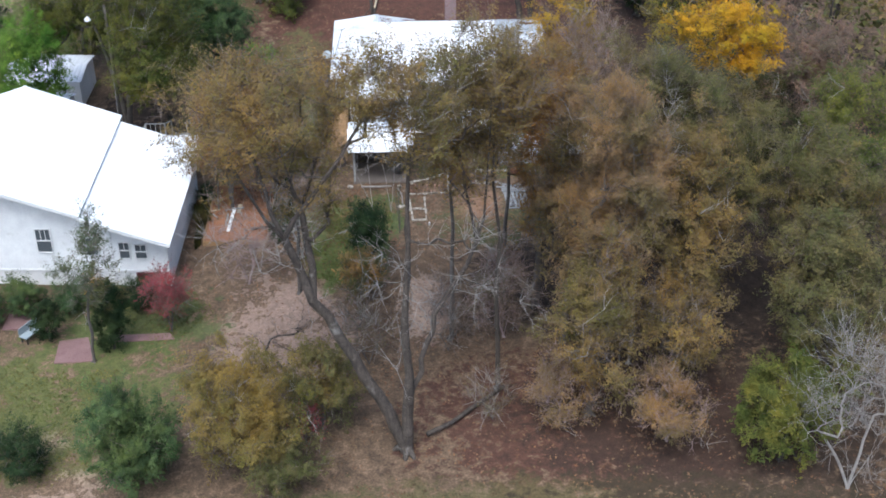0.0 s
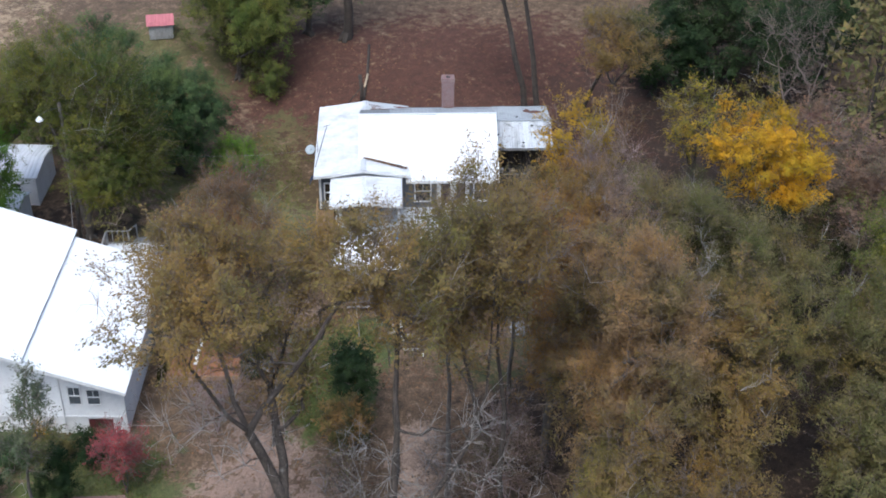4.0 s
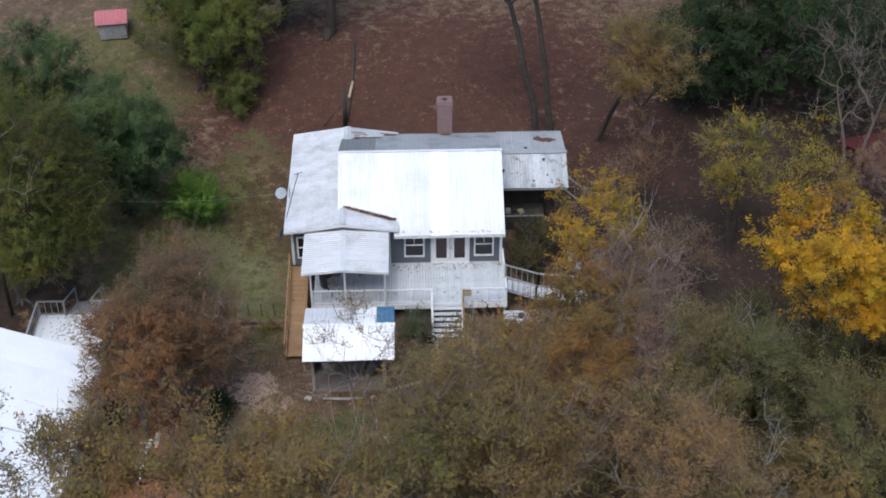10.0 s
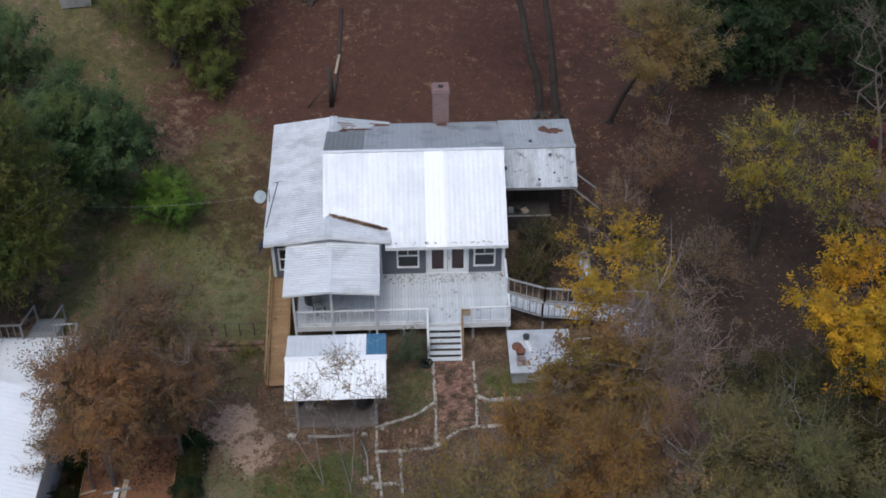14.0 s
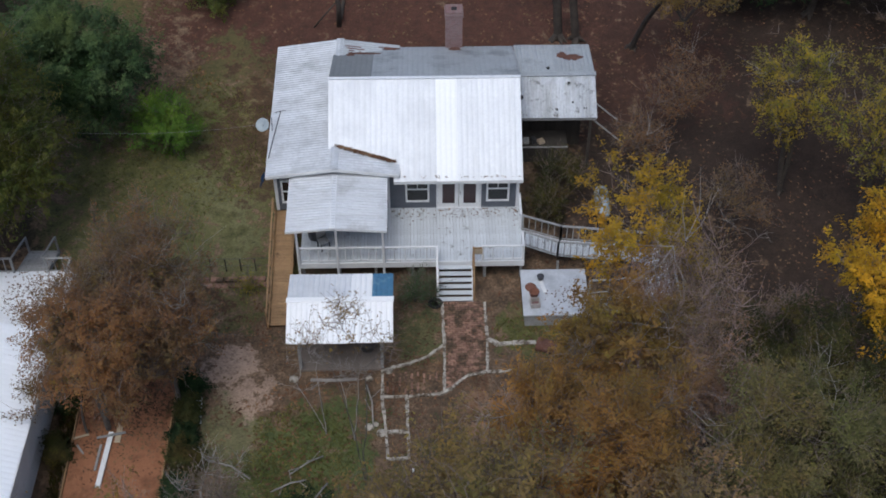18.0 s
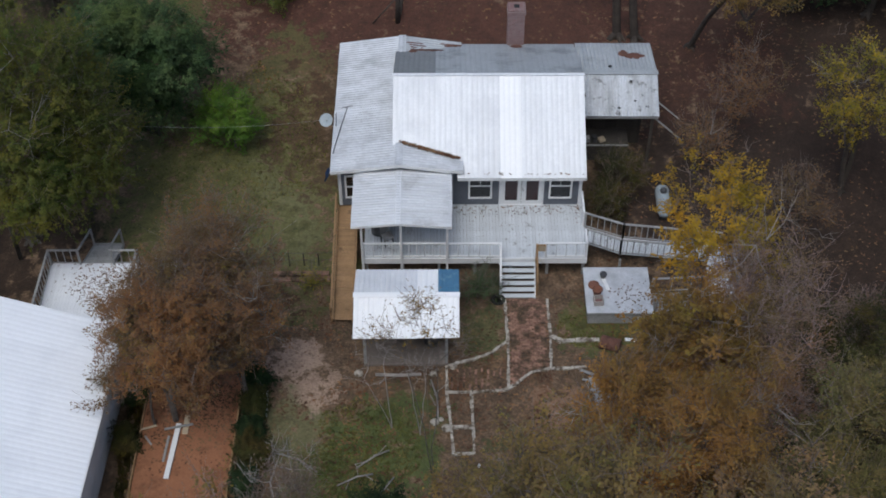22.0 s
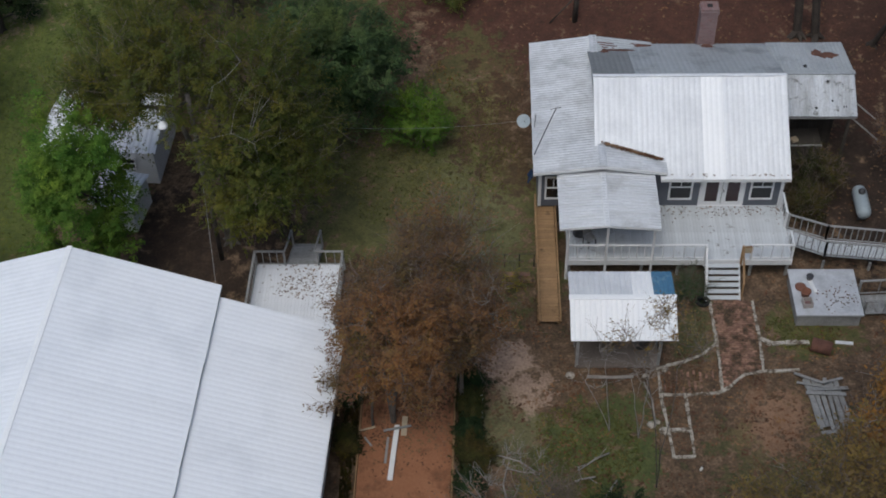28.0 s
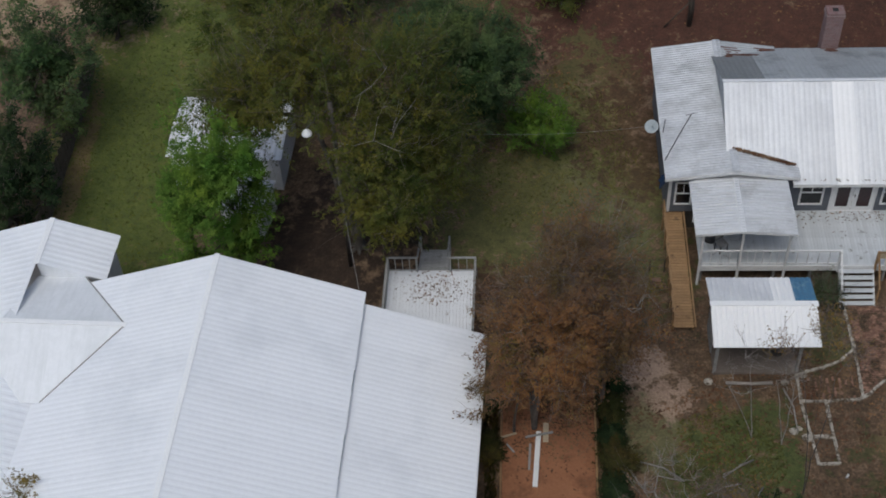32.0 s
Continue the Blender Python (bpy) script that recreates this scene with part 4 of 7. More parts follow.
tarp = tagged(lathe("tarp_bundle", None, [(0.3, 0), (0.38, 0.3), (0.28, 0.7), (0.05, 0.85)], DARK_METAL, pose(-4.0, -7.2, 0.24), 11), "grey bundled tarp on the shed floor", "tarp")

# ---- the low block well house ----
well = thing("well_house", "low grey block pump house with a flat pale lid", "pump house")
for a, b, c, d in ((2.66, 5.32, -6.02, -5.9), (2.66, 5.32, -3.7, -3.58), (2.66, 2.78, -5.9, -3.7), (5.2, 5.32, -5.9, -3.7)):
    box("block_wall", well, a, b, c, d, 0.0, 0.76, GREY_WOOD)
box("lid", well, 2.58, 5.40, -6.1, -3.5, 0.76, 0.85, GALV, "flat pale sheet lid with leaf litter", bevel=0.01)
lathe_top = lambda name, prof, mat, x, y, lab, cat: tagged(lathe(name, None, prof, mat, pose(x, y, 0.85), 16), lab, cat)
lathe_top("metal_disc", [(0.24, 0), (0.25, 0.05), (0.2, 0.09), (0.03, 0.11)], TERRACOTTA, 2.98, -4.55, "rusty round metal disc lying on the pump house", "disc")
lathe_top("clay_pot", [(0.14, 0), (0.22, 0.3), (0.23, 0.34), (0.19, 0.34), (0.17, 0.1), (0.02, 0.08)], TERRACOTTA, 3.08, -5.05, "rust-brown clay pot on the pump house lid", "pot")
crate = thing("plastic_crate", "faded pink crate standing on the pump house lid", "crate", pose(3.1, -5.52, 0.85, rz=5))
for a, b, c, d in ((-0.2, 0.2, -0.2, -0.17), (-0.2, 0.2, 0.17, 0.2), (-0.2, -0.17, -0.17, 0.17), (0.17, 0.2, -0.17, 0.17)):
    box("side", crate, a, b, c, d, 0, 0.26, MORTAR)
box("base", crate, -0.17, 0.17, -0.17, 0.17, 0, 0.02, BRICK_CHIM)
lathe_top("bucket", [(0.11, 0), (0.15, 0.22), (0.16, 0.24), (0.1, 0.22), (0.02, 0.2)], DARK_METAL, 3.42, -4.1, "small grey bucket on the pump house lid", "bucket")
tagged(put("white_board", box_mesh("white_board", (0.16, 0.75, 0.05), WHITE_PAINT, 0.01), at=pose(3.5, -4.5, 0.85, rz=14)), "short white-painted board on the pump house lid", "board")

# ---- brick path with concrete edging ----
path = thing("garden_path", "leaf-covered red brick path with pale concrete edging", "path")
bz = lambda x, y: ground_z(x, y) + 0.02
rb = random.Random(21)
bk = [box_mesh("brick", (0.215, 0.095, 0.07), BRICK_PATH, 0.008) for _ in range(1)]
for j in range(41):
    for i in range(7):
        x, y = -0.66 + i * 0.236 + (0.118 if j % 2 else 0), -4.72 - j * 0.113
        if x > 0.92 or y < -9.35 + max(0.0, x + 0.75) * 0.55:
            continue
        put("brick", bk[0], path, "", pose(x + rb.uniform(-0.012, 0.012), y, bz(x, y) - 0.045 + rb.uniform(-0.012, 0.014), rb.uniform(-3, 3), rb.uniform(-3, 3), rb.uniform(-5, 5)))


def kerb(points, w=0.145, h=0.085, seed=1):
    """A broken run of concrete edging along the points."""
    r = random.Random(seed)
    pts = [Vector((*p, 0)) for p in points]
    for a, b in zip(pts, pts[1:]):
        k = max(1, round((b - a).length / 0.62))
        for i in range(k):
            p, q = a.lerp(b, i / k), a.lerp(b, (i + 0.985) / k)
            z = bz((p.x + q.x) / 2, (p.y + q.y) / 2) - 0.03
            ww = w * r.uniform(0.7, 0.95)
            d = (q - p).normalized()
            s = Vector((-d.y, d.x, 0)) * ww / 2
            j = lambda: Vector((r.uniform(-0.02, 0.02), r.uniform(-0.02, 0.02), 0))
            c = [p - s + j(), q - s + j(), q + s + j(), p + s + j()]
            v = [(v_.x, v_.y, z) for v_ in c] + [(v_.x * 0.985 + (p.x + q.x) * 0.0075, v_.y * 0.985 + (p.y + q.y) * 0.0075, z + h + r.uniform(-0.02, 0.015)) for v_ in c]
            put("kerb_stone", mesh_of("kerb_stone", v, [(3, 2, 1, 0), (4, 5, 6, 7), (0, 1, 5, 4), (1, 2, 6, 5), (2, 3, 7, 6), (3, 0, 4, 7)], CONCRETE), path)


kerb([(-0.83, -4.75), (-0.78, -7.0), (-0.82, -9.5)], seed=2)
kerb([(1.0, -4.7), (1.03, -6.8), (0.98, -8.5)], seed=3)
kerb([(-0.8, -7.05), (-1.5, -7.7), (-2.2, -8.0), (-3.35, -8.35), (-3.36, -9.75)], seed=4)
kerb([(-3.36, -9.72), (-2.3, -9.72), (-0.95, -9.58), (-0.55, -9.35), (0.12, -8.68), (0.95, -8.5), (1.75, -8.45), (2.5, -8.4)], seed=5)
kerb([(1.03, -6.75), (1.5, -7.05), (2.1, -6.98), (3.1, -6.95)], w=0.24, seed=6)
kerb([(-3.36, -9.75), (-3.2, -11.3), (-3.1, -12.75), (-2.28, -12.7), (-2.32, -11.2), (-2.35, -9.75)], seed=7)
for i, y in enumerate((-11.45,)):
    kerb([(-3.2 + i * 0.02, y), (-2.35, y + 0.03)], w=0.2, seed=8 + i)
for j in range(13):
    for i in range(9):
        x, y = -3.15 + i * 0.25, -8.55 - j * 0.095
        if y < -7.0 - 0.45 * (-0.8 - x) and y > -9.6 and x < -0.95 and rb.random() < 0.3:
            put("brick", bk[0], path, "", pose(x, y, bz(x, y) - 0.05, rb.uniform(-4, 4), rb.uniform(-4, 4), 90 + rb.uniform(-6, 6)))
tagged(tube("white_stake", None, [(-2.12, -13.3, 0.05), (-2.1, -13.35, 0.32)], 0.05, WHITE_PAINT), "short white marker stake in the ground", "stake")

# ---- yard things ----
tank = thing("propane_tank", "pale blue-grey horizontal propane tank on short legs", "tank", pose(6.6, 0.8, stand(6.6, 0.8), rz=-1))
lathe("vessel", tank, [(0.02, -0.92), (0.17, -0.9), (0.28, -0.8), (0.33, -0.62), (0.33, 0.62), (0.28, 0.8), (0.17, 0.9), (0.02, 0.92)], TANK_PAINT, pose(0, 0, 0.55, rx=90), 20)
lathe("dome_lid", tank, [(0.16, 0), (0.16, 0.12), (0.1, 0.2), (0.01, 0.22)], DARK_METAL, pose(0, 0.3, 0.86), 14)
for b in (-0.6, 0.6):
    box("leg", tank, -0.2, 0.2, b - 0.05, b + 0.05, 0, 0.28, DARK_METAL)

barrel = thing("rusty_barrel", "rusty barrel lying on its side in leaves", "barrel", pose(3.5, -7.35, stand(3.5, -7.3), rz=70))
lathe("drum", barrel, [(0.02, -0.42), (0.28, -0.42), (0.3, -0.38), (0.29, -0.14), (0.31, -0.12), (0.29, -0.1), (0.29, 0.14), (0.31, 0.16), (0.29, 0.18), (0.3, 0.4), (0.28, 0.42), (0.02, 0.42)], RUST, pose(0, 0, 0.3, rx=90), 18)
tagged(put("white_plank", box_mesh("white_plank", (0.75, 0.16, 0.05), WHITE_PAINT, 0.008), at=pose(4.55, -6.95, stand(4.5, -7) + 0.02, rz=-6)), "short white plank lying by the barrel", "plank")

pile = thing("plank_pile", "stack of weathered grey planks with some lying across", "plank pile")
rp = random.Random(5)
for i in range(11):
    x, L = 2.78 + (i % 6) * 0.235 + rp.uniform(-0.03, 0.03), rp.uniform(1.9, 2.6)
    y = -10.15 + rp.uniform(-0.15, 0.15)
    put("plank", box_mesh("plank", (rp.uniform(0.14, 0.21), L, 0.045), GREY_WOOD, 0.006), pile, "", pose(x, y, bz(x, y) + 0.01 + (i // 6) * 0.05, rp.uniform(-1, 1), 0, 6 + rp.uniform(-4, 4)))
for k, (x, y, L, a) in enumerate(((2.95, -9.25, 1.5, -12), (3.4, -9.45, 1.7, 4), (3.3, -9.7, 1.6, -3), (2.7, -8.95, 1.2, -24), (3.6, -9.1, 1.0, 16), (3.2, -11.5, 0.7, 8))):
    put("plank", box_mesh("plank", (L, rp.uniform(0.1, 0.17), 0.045), GREY_WOOD, 0.006), pile, "", pose(x, y, bz(x, y) + (0.115 + k * 0.03 if k < 5 else 0.02), rp.uniform(-2, 2), rp.uniform(-2, 2), a))

dish = thing("satellite_dish", "blue-grey satellite dish on a bracket at the roof edge", "satellite dish", pose(-8.75, 2.9, 3.45))
lathe("reflector", dish, [(0.02, 0.0), (0.17, 0.025), (0.30, 0.09), (0.315, 0.10), (0.30, 0.11), (0.17, 0.045), (0.02, 0.02)], TANK_PAINT, pose(0, 0, 0.25, 38, -14, 0), 22)
tube("arm", dish, [(0.35, 0.1, -0.2), (0.1, 0.05, 0.05), (0, 0, 0.27)], 0.025, DARK_METAL)
tube("feed_arm", dish, [(0, 0, 0.28), (0.05, -0.35, 0.5)], 0.015, DARK_METAL)
mast = thing("roof_antenna", "thin dark television mast leaning over the side roof", "antenna")
tube("mast_pole", mast, [(-8.36, 0.62, 3.74), (-7.95, 0.42, 5.3), (-7.51, 0.2, 6.88)], 0.022, DARK_METAL)
tube("cross_arm", mast, [(-7.75, 0.2, 6.8), (-7.3, 0.24, 6.9)], 0.015, DARK_METAL)
tube("stay_pole", mast, [(-8.3, 2.4, 3.75), (-8.25, 2.4, 4.6)], 0.02, DARK_METAL)
scrap_v, scrap_f = [], []
rs = random.Random(8)
for i in range(5):
    for j in range(6):
        scrap_v.append((-8.44 - 0.05 * i - 0.03 * math.sin(j * 1.7), -0.78 + 0.11 * j + rs.uniform(-0.02, 0.02), 3.77 - 0.085 * i + 0.04 * math.sin(j * 1.3 + i)))
for i in range(4):
    for j in range(5):
        a_ = i * 6 + j
        scrap_f.append((a_, a_ + 1, a_ + 7, a_ + 6))
scrap_v += [(x + 0.015, y, z - 0.01) for x, y, z in scrap_v]
scrap_f += [tuple(k + 30 for k in f[::-1]) for f in scrap_f]
tagged(put("tarp_scrap", mesh_of("tarp_scrap", scrap_v, scrap_f, BLUE_TARP, True)), "dark blue tarp scrap draped over the roof corner", "tarp")
tagged(lathe("ring_planter", None, [(0.18, 0.02), (0.28, 0.0), (0.33, 0.07), (0.28, 0.16), (0.18, 0.14), (0.17, 0.08), (0.18, 0.02)], BLACK, pose(-1.12, -4.75, stand(-1.1, -4.7)), 18), "old round planter ring beside the stair foot", "planter")

fence_low = thing("wire_fence", "low sagging wire fence between the yards", "fence")
for i in range(6):
    x = -11.6 + i * 0.65
    box("post", fence_low, x - 0.02, x + 0.02, -2.72, -2.68, ground_z(x, -2.7) - 0.1, 0.9, SHADOW_WOOD)
for z in (0.5, 0.95):
    tube("wire", fence_low, [(-11.6, -2.7, z), (-10.0, -2.7, z - 0.04), (-8.35, -2.7, z)], 0.012, DARK_METAL, sides=4)
for i in range(12):
    x, y = -11.9 + (i % 6) * 0.62 + (i // 6) * 0.2, -3.25 - (i // 6) * 0.3
    edge = tagged(put("edging_stone", box_mesh("edging_stone", (0.56, 0.26, 0.16 - 0.05 * (i // 6)), BRICK_PATH, 0.02), at=pose(x, y, stand(x, y), rz=(i * 5) % 7 - 3)), "faded brick edging block along the bed", "edging", "edging blocks")

# clay bed with timber edges
bed = thing("clay_bed", "flat bed of orange clay framed by thin timber boards", "garden bed")
polygon_slab("clay", bed, [(-15.5, -15.0), (-11.85, -15.0), (-11.75, -8.75), (-15.45, -8.75)], -0.1, 0.30, CLAY)
for a, b in (((-15.55, -15.05, 0.2), (-15.5, -8.7, 0.2)), ((-11.8, -15.05, 0.2), (-11.7, -8.7, 0.2)), ((-15.5, -8.7, 0.2), (-11.7, -8.7, 0.2)), ((-15.55, -15.05, 0.2), (-11.8, -15.05, 0.2))):
    bar("edging_board", bed, a, b, 0.06, 0.36, NEW_WOOD)
lean = thing("timber_offcuts", "pale planks and offcuts lying on the clay bed", "planks")
bar("plank", lean, (-14.2, -14.0, 0.36), (-14.02, -11.45, 0.40), 0.2, 0.06, WHITE_PAINT)
bar("plank", lean, (-14.42, -13.2, 0.34), (-14.36, -12.0, 0.34), 0.09, 0.06, GREY_WOOD)
bar("plank", lean, (-14.55, -11.75, 0.45), (-13.45, -11.5, 0.45), 0.08, 0.06, GREY_WOOD)
bar("plank", lean, (-15.5, -11.7, 0.36), (-14.9, -11.5, 0.36), 0.07, 0.05, TAN_DRY)
bar("plank", lean, (-13.75, -11.9, 0.34), (-13.72, -11.0, 0.36), 0.22, 0.04, TAN_DRY)
bar("plank", lean, (-15.3, -12.0, 0.34), (-15.0, -12.4, 0.34), 0.07, 0.05, GREY_WOOD)

# ---- the white neighbouring house ----
nh = thing("neighbour_house", "white clapboard house with a broad light metal roof", "house", pose(-26.4, -8.0, 0, rz=-2.5))
LY, FY = 0.0, -11.5
roof_n = thing("neighbour_roof", "", "")
roof_n.parent = nh
roof_n["label"] = "broad light ribbed metal roof in two levels"
roof_slope(roof_n, (5.62, FY, 5.22), (0, -FY, 0), (-5.62, 0, 1.98), 0.92, NEIGH_ROOF, None, 0.23, 0.007, seed=31)
roof_slope(roof_n, (10.35, FY, 3.38), (0, -FY - 0.45, 0), (-4.85, 0, 1.70), 0.92, NEIGH_ROOF, None, 0.23, 0.007, seed=32)
roof_slope(roof_n, (-6.3, 0, 4.98), (0, FY, 0), (6.3, 0, 2.22), 0.92, NEIGH_ROOF, None, 0.23, 0.007, seed=33)
bar("ridge_cap", roof_n, (0, FY - 0.03, 7.205), (0, 0.03, 7.205), 0.2, 0.03, ROOF_BRIGHT)
bar("step_flashing", roof_n, (5.60, FY, 5.17), (5.60, 0, 5.17), 0.03, 0.10, GREY_WOOD)
bar("rake_board", roof_n, (10.3, FY + 0.02, 3.26), (5.5, FY + 0.02, 4.95), 0.03, 0.16, WHITE_PAINT)
bar("rake_board", roof_n, (5.62, FY + 0.02, 5.10), (0, FY + 0.02, 7.08), 0.03, 0.16, WHITE_PAINT)
bar("rake_board", roof_n, (0, FY + 0.02, 7.08), (-6.3, FY + 0.02, 4.86), 0.03, 0.16, WHITE_PAINT)
box("gutter", roof_n, 10.3, 10.38, FY, -0.45, 3.24, 3.36, WHITE_PAINT)

# side wing and the small cross gable between
roof_slope(roof_n, (-4.95, 0.35, 5.02), (0, 2.45, 0), (-2.65, 0, 0.95), 0.92, NEIGH_ROOF, None, 0.28, 0.011, seed=34)
roof_slope(roof_n, (-4.95, -11.0, 4.45), (0, 8.2, 0), (-2.65, 0, 0.95), 0.92, NEIGH_ROOF, None, 0.28, 0.011, seed=36)
roof_slope(roof_n, (-11.6, 2.8, 4.55), (0, -5.6, 0), (4.0, 0, 1.42), 0.92, NEIGH_ROOF, None, 0.28, 0.011, seed=35)
bar("ridge_cap", roof_n, (-7.6, 0.3, 5.985), (-7.6, 2.82, 5.985), 0.24, 0.016, ROOF_BRIGHT)
cross = [(-8.1, -2.75, 6.10), (-3.2, -2.75, 6.10), (-5.95, -5.8, 5.10), (-8.3, -5.8, 5.10), (-5.75, 0.35, 5.17), (-7.7, 0.35, 5.17)]
put("cross_gable_slope", mesh_of("cross_gable_slope", cross[:4] + [(x, y, z - 0.05) for x, y, z in cross[:4]], [(3, 2, 1, 0), (4, 5, 6, 7), (0, 1, 5, 4), (1, 2, 6, 5), (2, 3, 7, 6), (3, 0, 4, 7)], CROSS_ROOF), roof_n)
c2 = [cross[1], cross[0], cross[5], cross[4]]
put("cross_gable_slope", mesh_of("cross_gable_slope", c2 + [(x, y, z - 0.05) for x, y, z in c2], [(3, 2, 1, 0), (4, 5, 6, 7), (0, 1, 5, 4), (1, 2, 6, 5), (2, 3, 7, 6), (3, 0, 4, 7)], CROSS_ROOF), roof_n)
gable = [(-7.6, 5.1), (-5.6, 5.1), (-5.0, 5.04), (-7.6, 5.96)]
put("wing_end", mesh_of("wing_end", [(x, 0.37, z) for x, z in gable] + [(x, 0.45, z) for x, z in gable], [(0, 1, 2, 3), (7, 6, 5, 4), (0, 4, 5, 1), (1, 5, 6, 2), (2, 6, 7, 3), (3, 7, 4, 0)], CROSS_ROOF), roof_n, "pale flashing below the wing roof")
bar("ridge_cap", roof_n, (-8.1, -2.75, 6.13), (-3.15, -2.75, 6.13), 0.2, 0.03, ROOF_BRIGHT)
bar("valley_flashing", roof_n, (-3.2, -2.75, 6.11), (-5.95, -5.8, 5.13), 0.05, 0.02, GREY_WOOD)
bar("valley_flashing", roof_n, (-3.2, -2.75, 6.11), (-5.75, 0.35, 5.2), 0.05, 0.02, GREY_WOOD)

WY = -10.4
wall_top = lambda s: min(7.0, 4.78 + s * 0.353) if s < 6.1 else max(3.3, 6.93 - (s - 6.1) * 0.353)
gp = [(-6.1, -0.5), (9.9, -0.5), (9.9, 3.36), (5.6, 4.95), (5.6, 5.05), (0, 7.05), (-6.1, 4.9)]
put("front_wall", mesh_of("front_wall", [(x, WY, z) for x, z in gp] + [(x, WY + 0.15, z) for x, z in gp], [tuple(range(7)), tuple(range(13, 6, -1))] + [(i, 7 + i, 7 + (i + 1) % 7, (i + 1) % 7) for i in range(7)], WHITE_PAINT), nh)
siding(nh, (-6.1, WY), (9.9, WY), 1.0, 6.9, WHITE_PAINT, 0.16, wall_top)
box("east_wall", nh, 9.75, 9.9, WY + 0.15, -0.9, -0.5, 3.36, WHITE_PAINT)
siding(nh, (9.9, WY), (9.9, -0.9), 1.0, 3.3, WHITE_PAINT, 0.16)
box("rear_wall", nh, -6.1, 9.9, -0.9, -0.75, -0.5, 3.36, WHITE_PAINT)
box("rear_gable_wall", nh, -5.0, 5.4, -0.6, -0.45, 3.3, 5.1, WHITE_PAINT)
box("west_wall", nh, -6.1, -5.95, WY + 0.15, -0.9, -0.5, 4.8, WHITE_PAINT)
box("wing_wall", nh, -11.3, -5.2, 2.3, 2.45, 0.0, 4.6, WHITE_PAINT)
box("wing_side_wall", nh, -5.35, -5.2, 0.9, 2.3, 0.0, 4.95, WHITE_PAINT)
box("water_table", nh, -6.1, 9.92, WY - 0.06, WY - 0.03, 0.86, 1.0, WHITE_PAINT)
for a, b, c, d, k in ((2.65, 3.55, 2.15, 3.75, 3), (5.4, 6.1, 2.0, 3.2, 2), (7.2, 7.85, 1.75, 2.9, 2), (8.1, 8.8, 1.75, 2.75, 2), (-2.6, -1.7, 2.15, 3.75, 3)):
    window(nh, a, b, c, d, WY - 0.03, 0.05, GREY_GLASS, bars=k, label="white-framed grey sash window")
box("basement_door", nh, 8.0, 9.2, WY - 0.05, WY - 0.005, -0.4, 0.78, RED_DOOR, "maroon basement door")
box("corner_board", nh, 9.8, 9.93, WY - 0.05, WY + 0.1, -0.5, 3.36, WHITE_PAINT)
box("downpipe", nh, 6.75, 6.85, WY - 0.1, WY - 0.035, -0.3, 4.3, WHITE_PAINT)

ndeck = thing("back_deck", "white-painted deck behind the neighbouring house, strewn with leaves", "deck")
bd = box_mesh("deck_board", (0.138, 5.2, 0.035), DECK_WHITE)
for i in range(26):
    put("deck_board", bd, ndeck, "", pose(-20.4 + i * 0.145, -6.15, 1.165))
box("rim_joist", ndeck, -20.5, -16.6, -3.55, -3.5, 0.85, 1.16, WHITE_PAINT)
for px in (-20.4, -18.5, -16.75):
    for py in (-3.7, -6.5):
        box("deck_post", ndeck, px - 0.06, px + 0.06, py - 0.06, py + 0.06, -0.3, 1.16, GREY_WOOD)
rail_run(ndeck, (-20.45, -3.58, 1.2), (-19.2, -3.58, 1.2), gap=0.28, mat=GREY_WOOD)
rail_run(ndeck, (-17.75, -3.58, 1.2), (-16.65, -3.58, 1.2), gap=0.28, mat=GREY_WOOD)
rail_run(ndeck, (-20.45, -3.6, 1.2), (-20.5, -7.5, 1.2), gap=0.28, mat=GREY_WOOD)
rail_run(ndeck, (-16.65, -3.6, 1.2), (-16.7, -7.5, 1.2), gap=0.28, mat=GREY_WOOD)
nst = thing("back_stairs", "grey wooden stairs down from the back deck", "stairs")
for i in range(7):
    box("tread", nst, -19.12, -17.88, -3.48 + i * 0.3, -3.21 + i * 0.3, 1.0 - i * 0.135, 1.04 - i * 0.135, GREY_WOOD)
for sx in (-19.15, -17.85):
    bar("stringer", nst, (sx, -3.52, 1.05), (sx, -1.42, 0.1), 0.05, 0.2, GREY_WOOD)
    bar("handrail", nst, (sx, -3.55, 2.08), (sx, -1.45, 1.15), 0.08, 0.05, GREY_WOOD)
    bar("newel", nst, (sx, -1.5, 0.1), (sx, -1.5, 1.2), 0.08, 0.08, GREY_WOOD)


# ---- sheds further off ----
def small_shed(name, label, x, y, w, d, h, rise, roof, wall, rz):
    t = thing(name, label, "shed", pose(x, y, stand(x, y) - 0.05, rz=rz))
    box("body", t, -w / 2, w / 2, -d / 2, d / 2, 0, h, wall)
    roof_slope(t, (-w / 2 - 0.15, -d / 2 - 0.15, h), (w + 0.3, 0, 0), (0, d / 2 + 0.15, rise), 0.8, roof, None, 0.25)
    roof_slope(t, (w / 2 + 0.15, d / 2 + 0.15, h), (-w - 0.3, 0, 0), (0, -d / 2 - 0.15, rise), 0.8, roof, None, 0.25)
    for ex in (-w / 2, w / 2 - 0.05):
        v = [(ex, -d / 2, h), (ex, d / 2, h), (ex, 0, h + rise), (ex + 0.05, -d / 2, h), (ex + 0.05, d / 2, h), (ex + 0.05, 0, h + rise)]
        put("gable", mesh_of("gable", v, [(0, 2, 1), (3, 4, 5), (0, 1, 4, 3), (1, 2, 5, 4), (2, 0, 3, 5)], wall), t)
    box("door", t, -0.4, 0.4, -d / 2 - 0.04, -d / 2 - 0.005, 0.05, min(1.9, h - 0.1), GREY_WOOD)
    return t


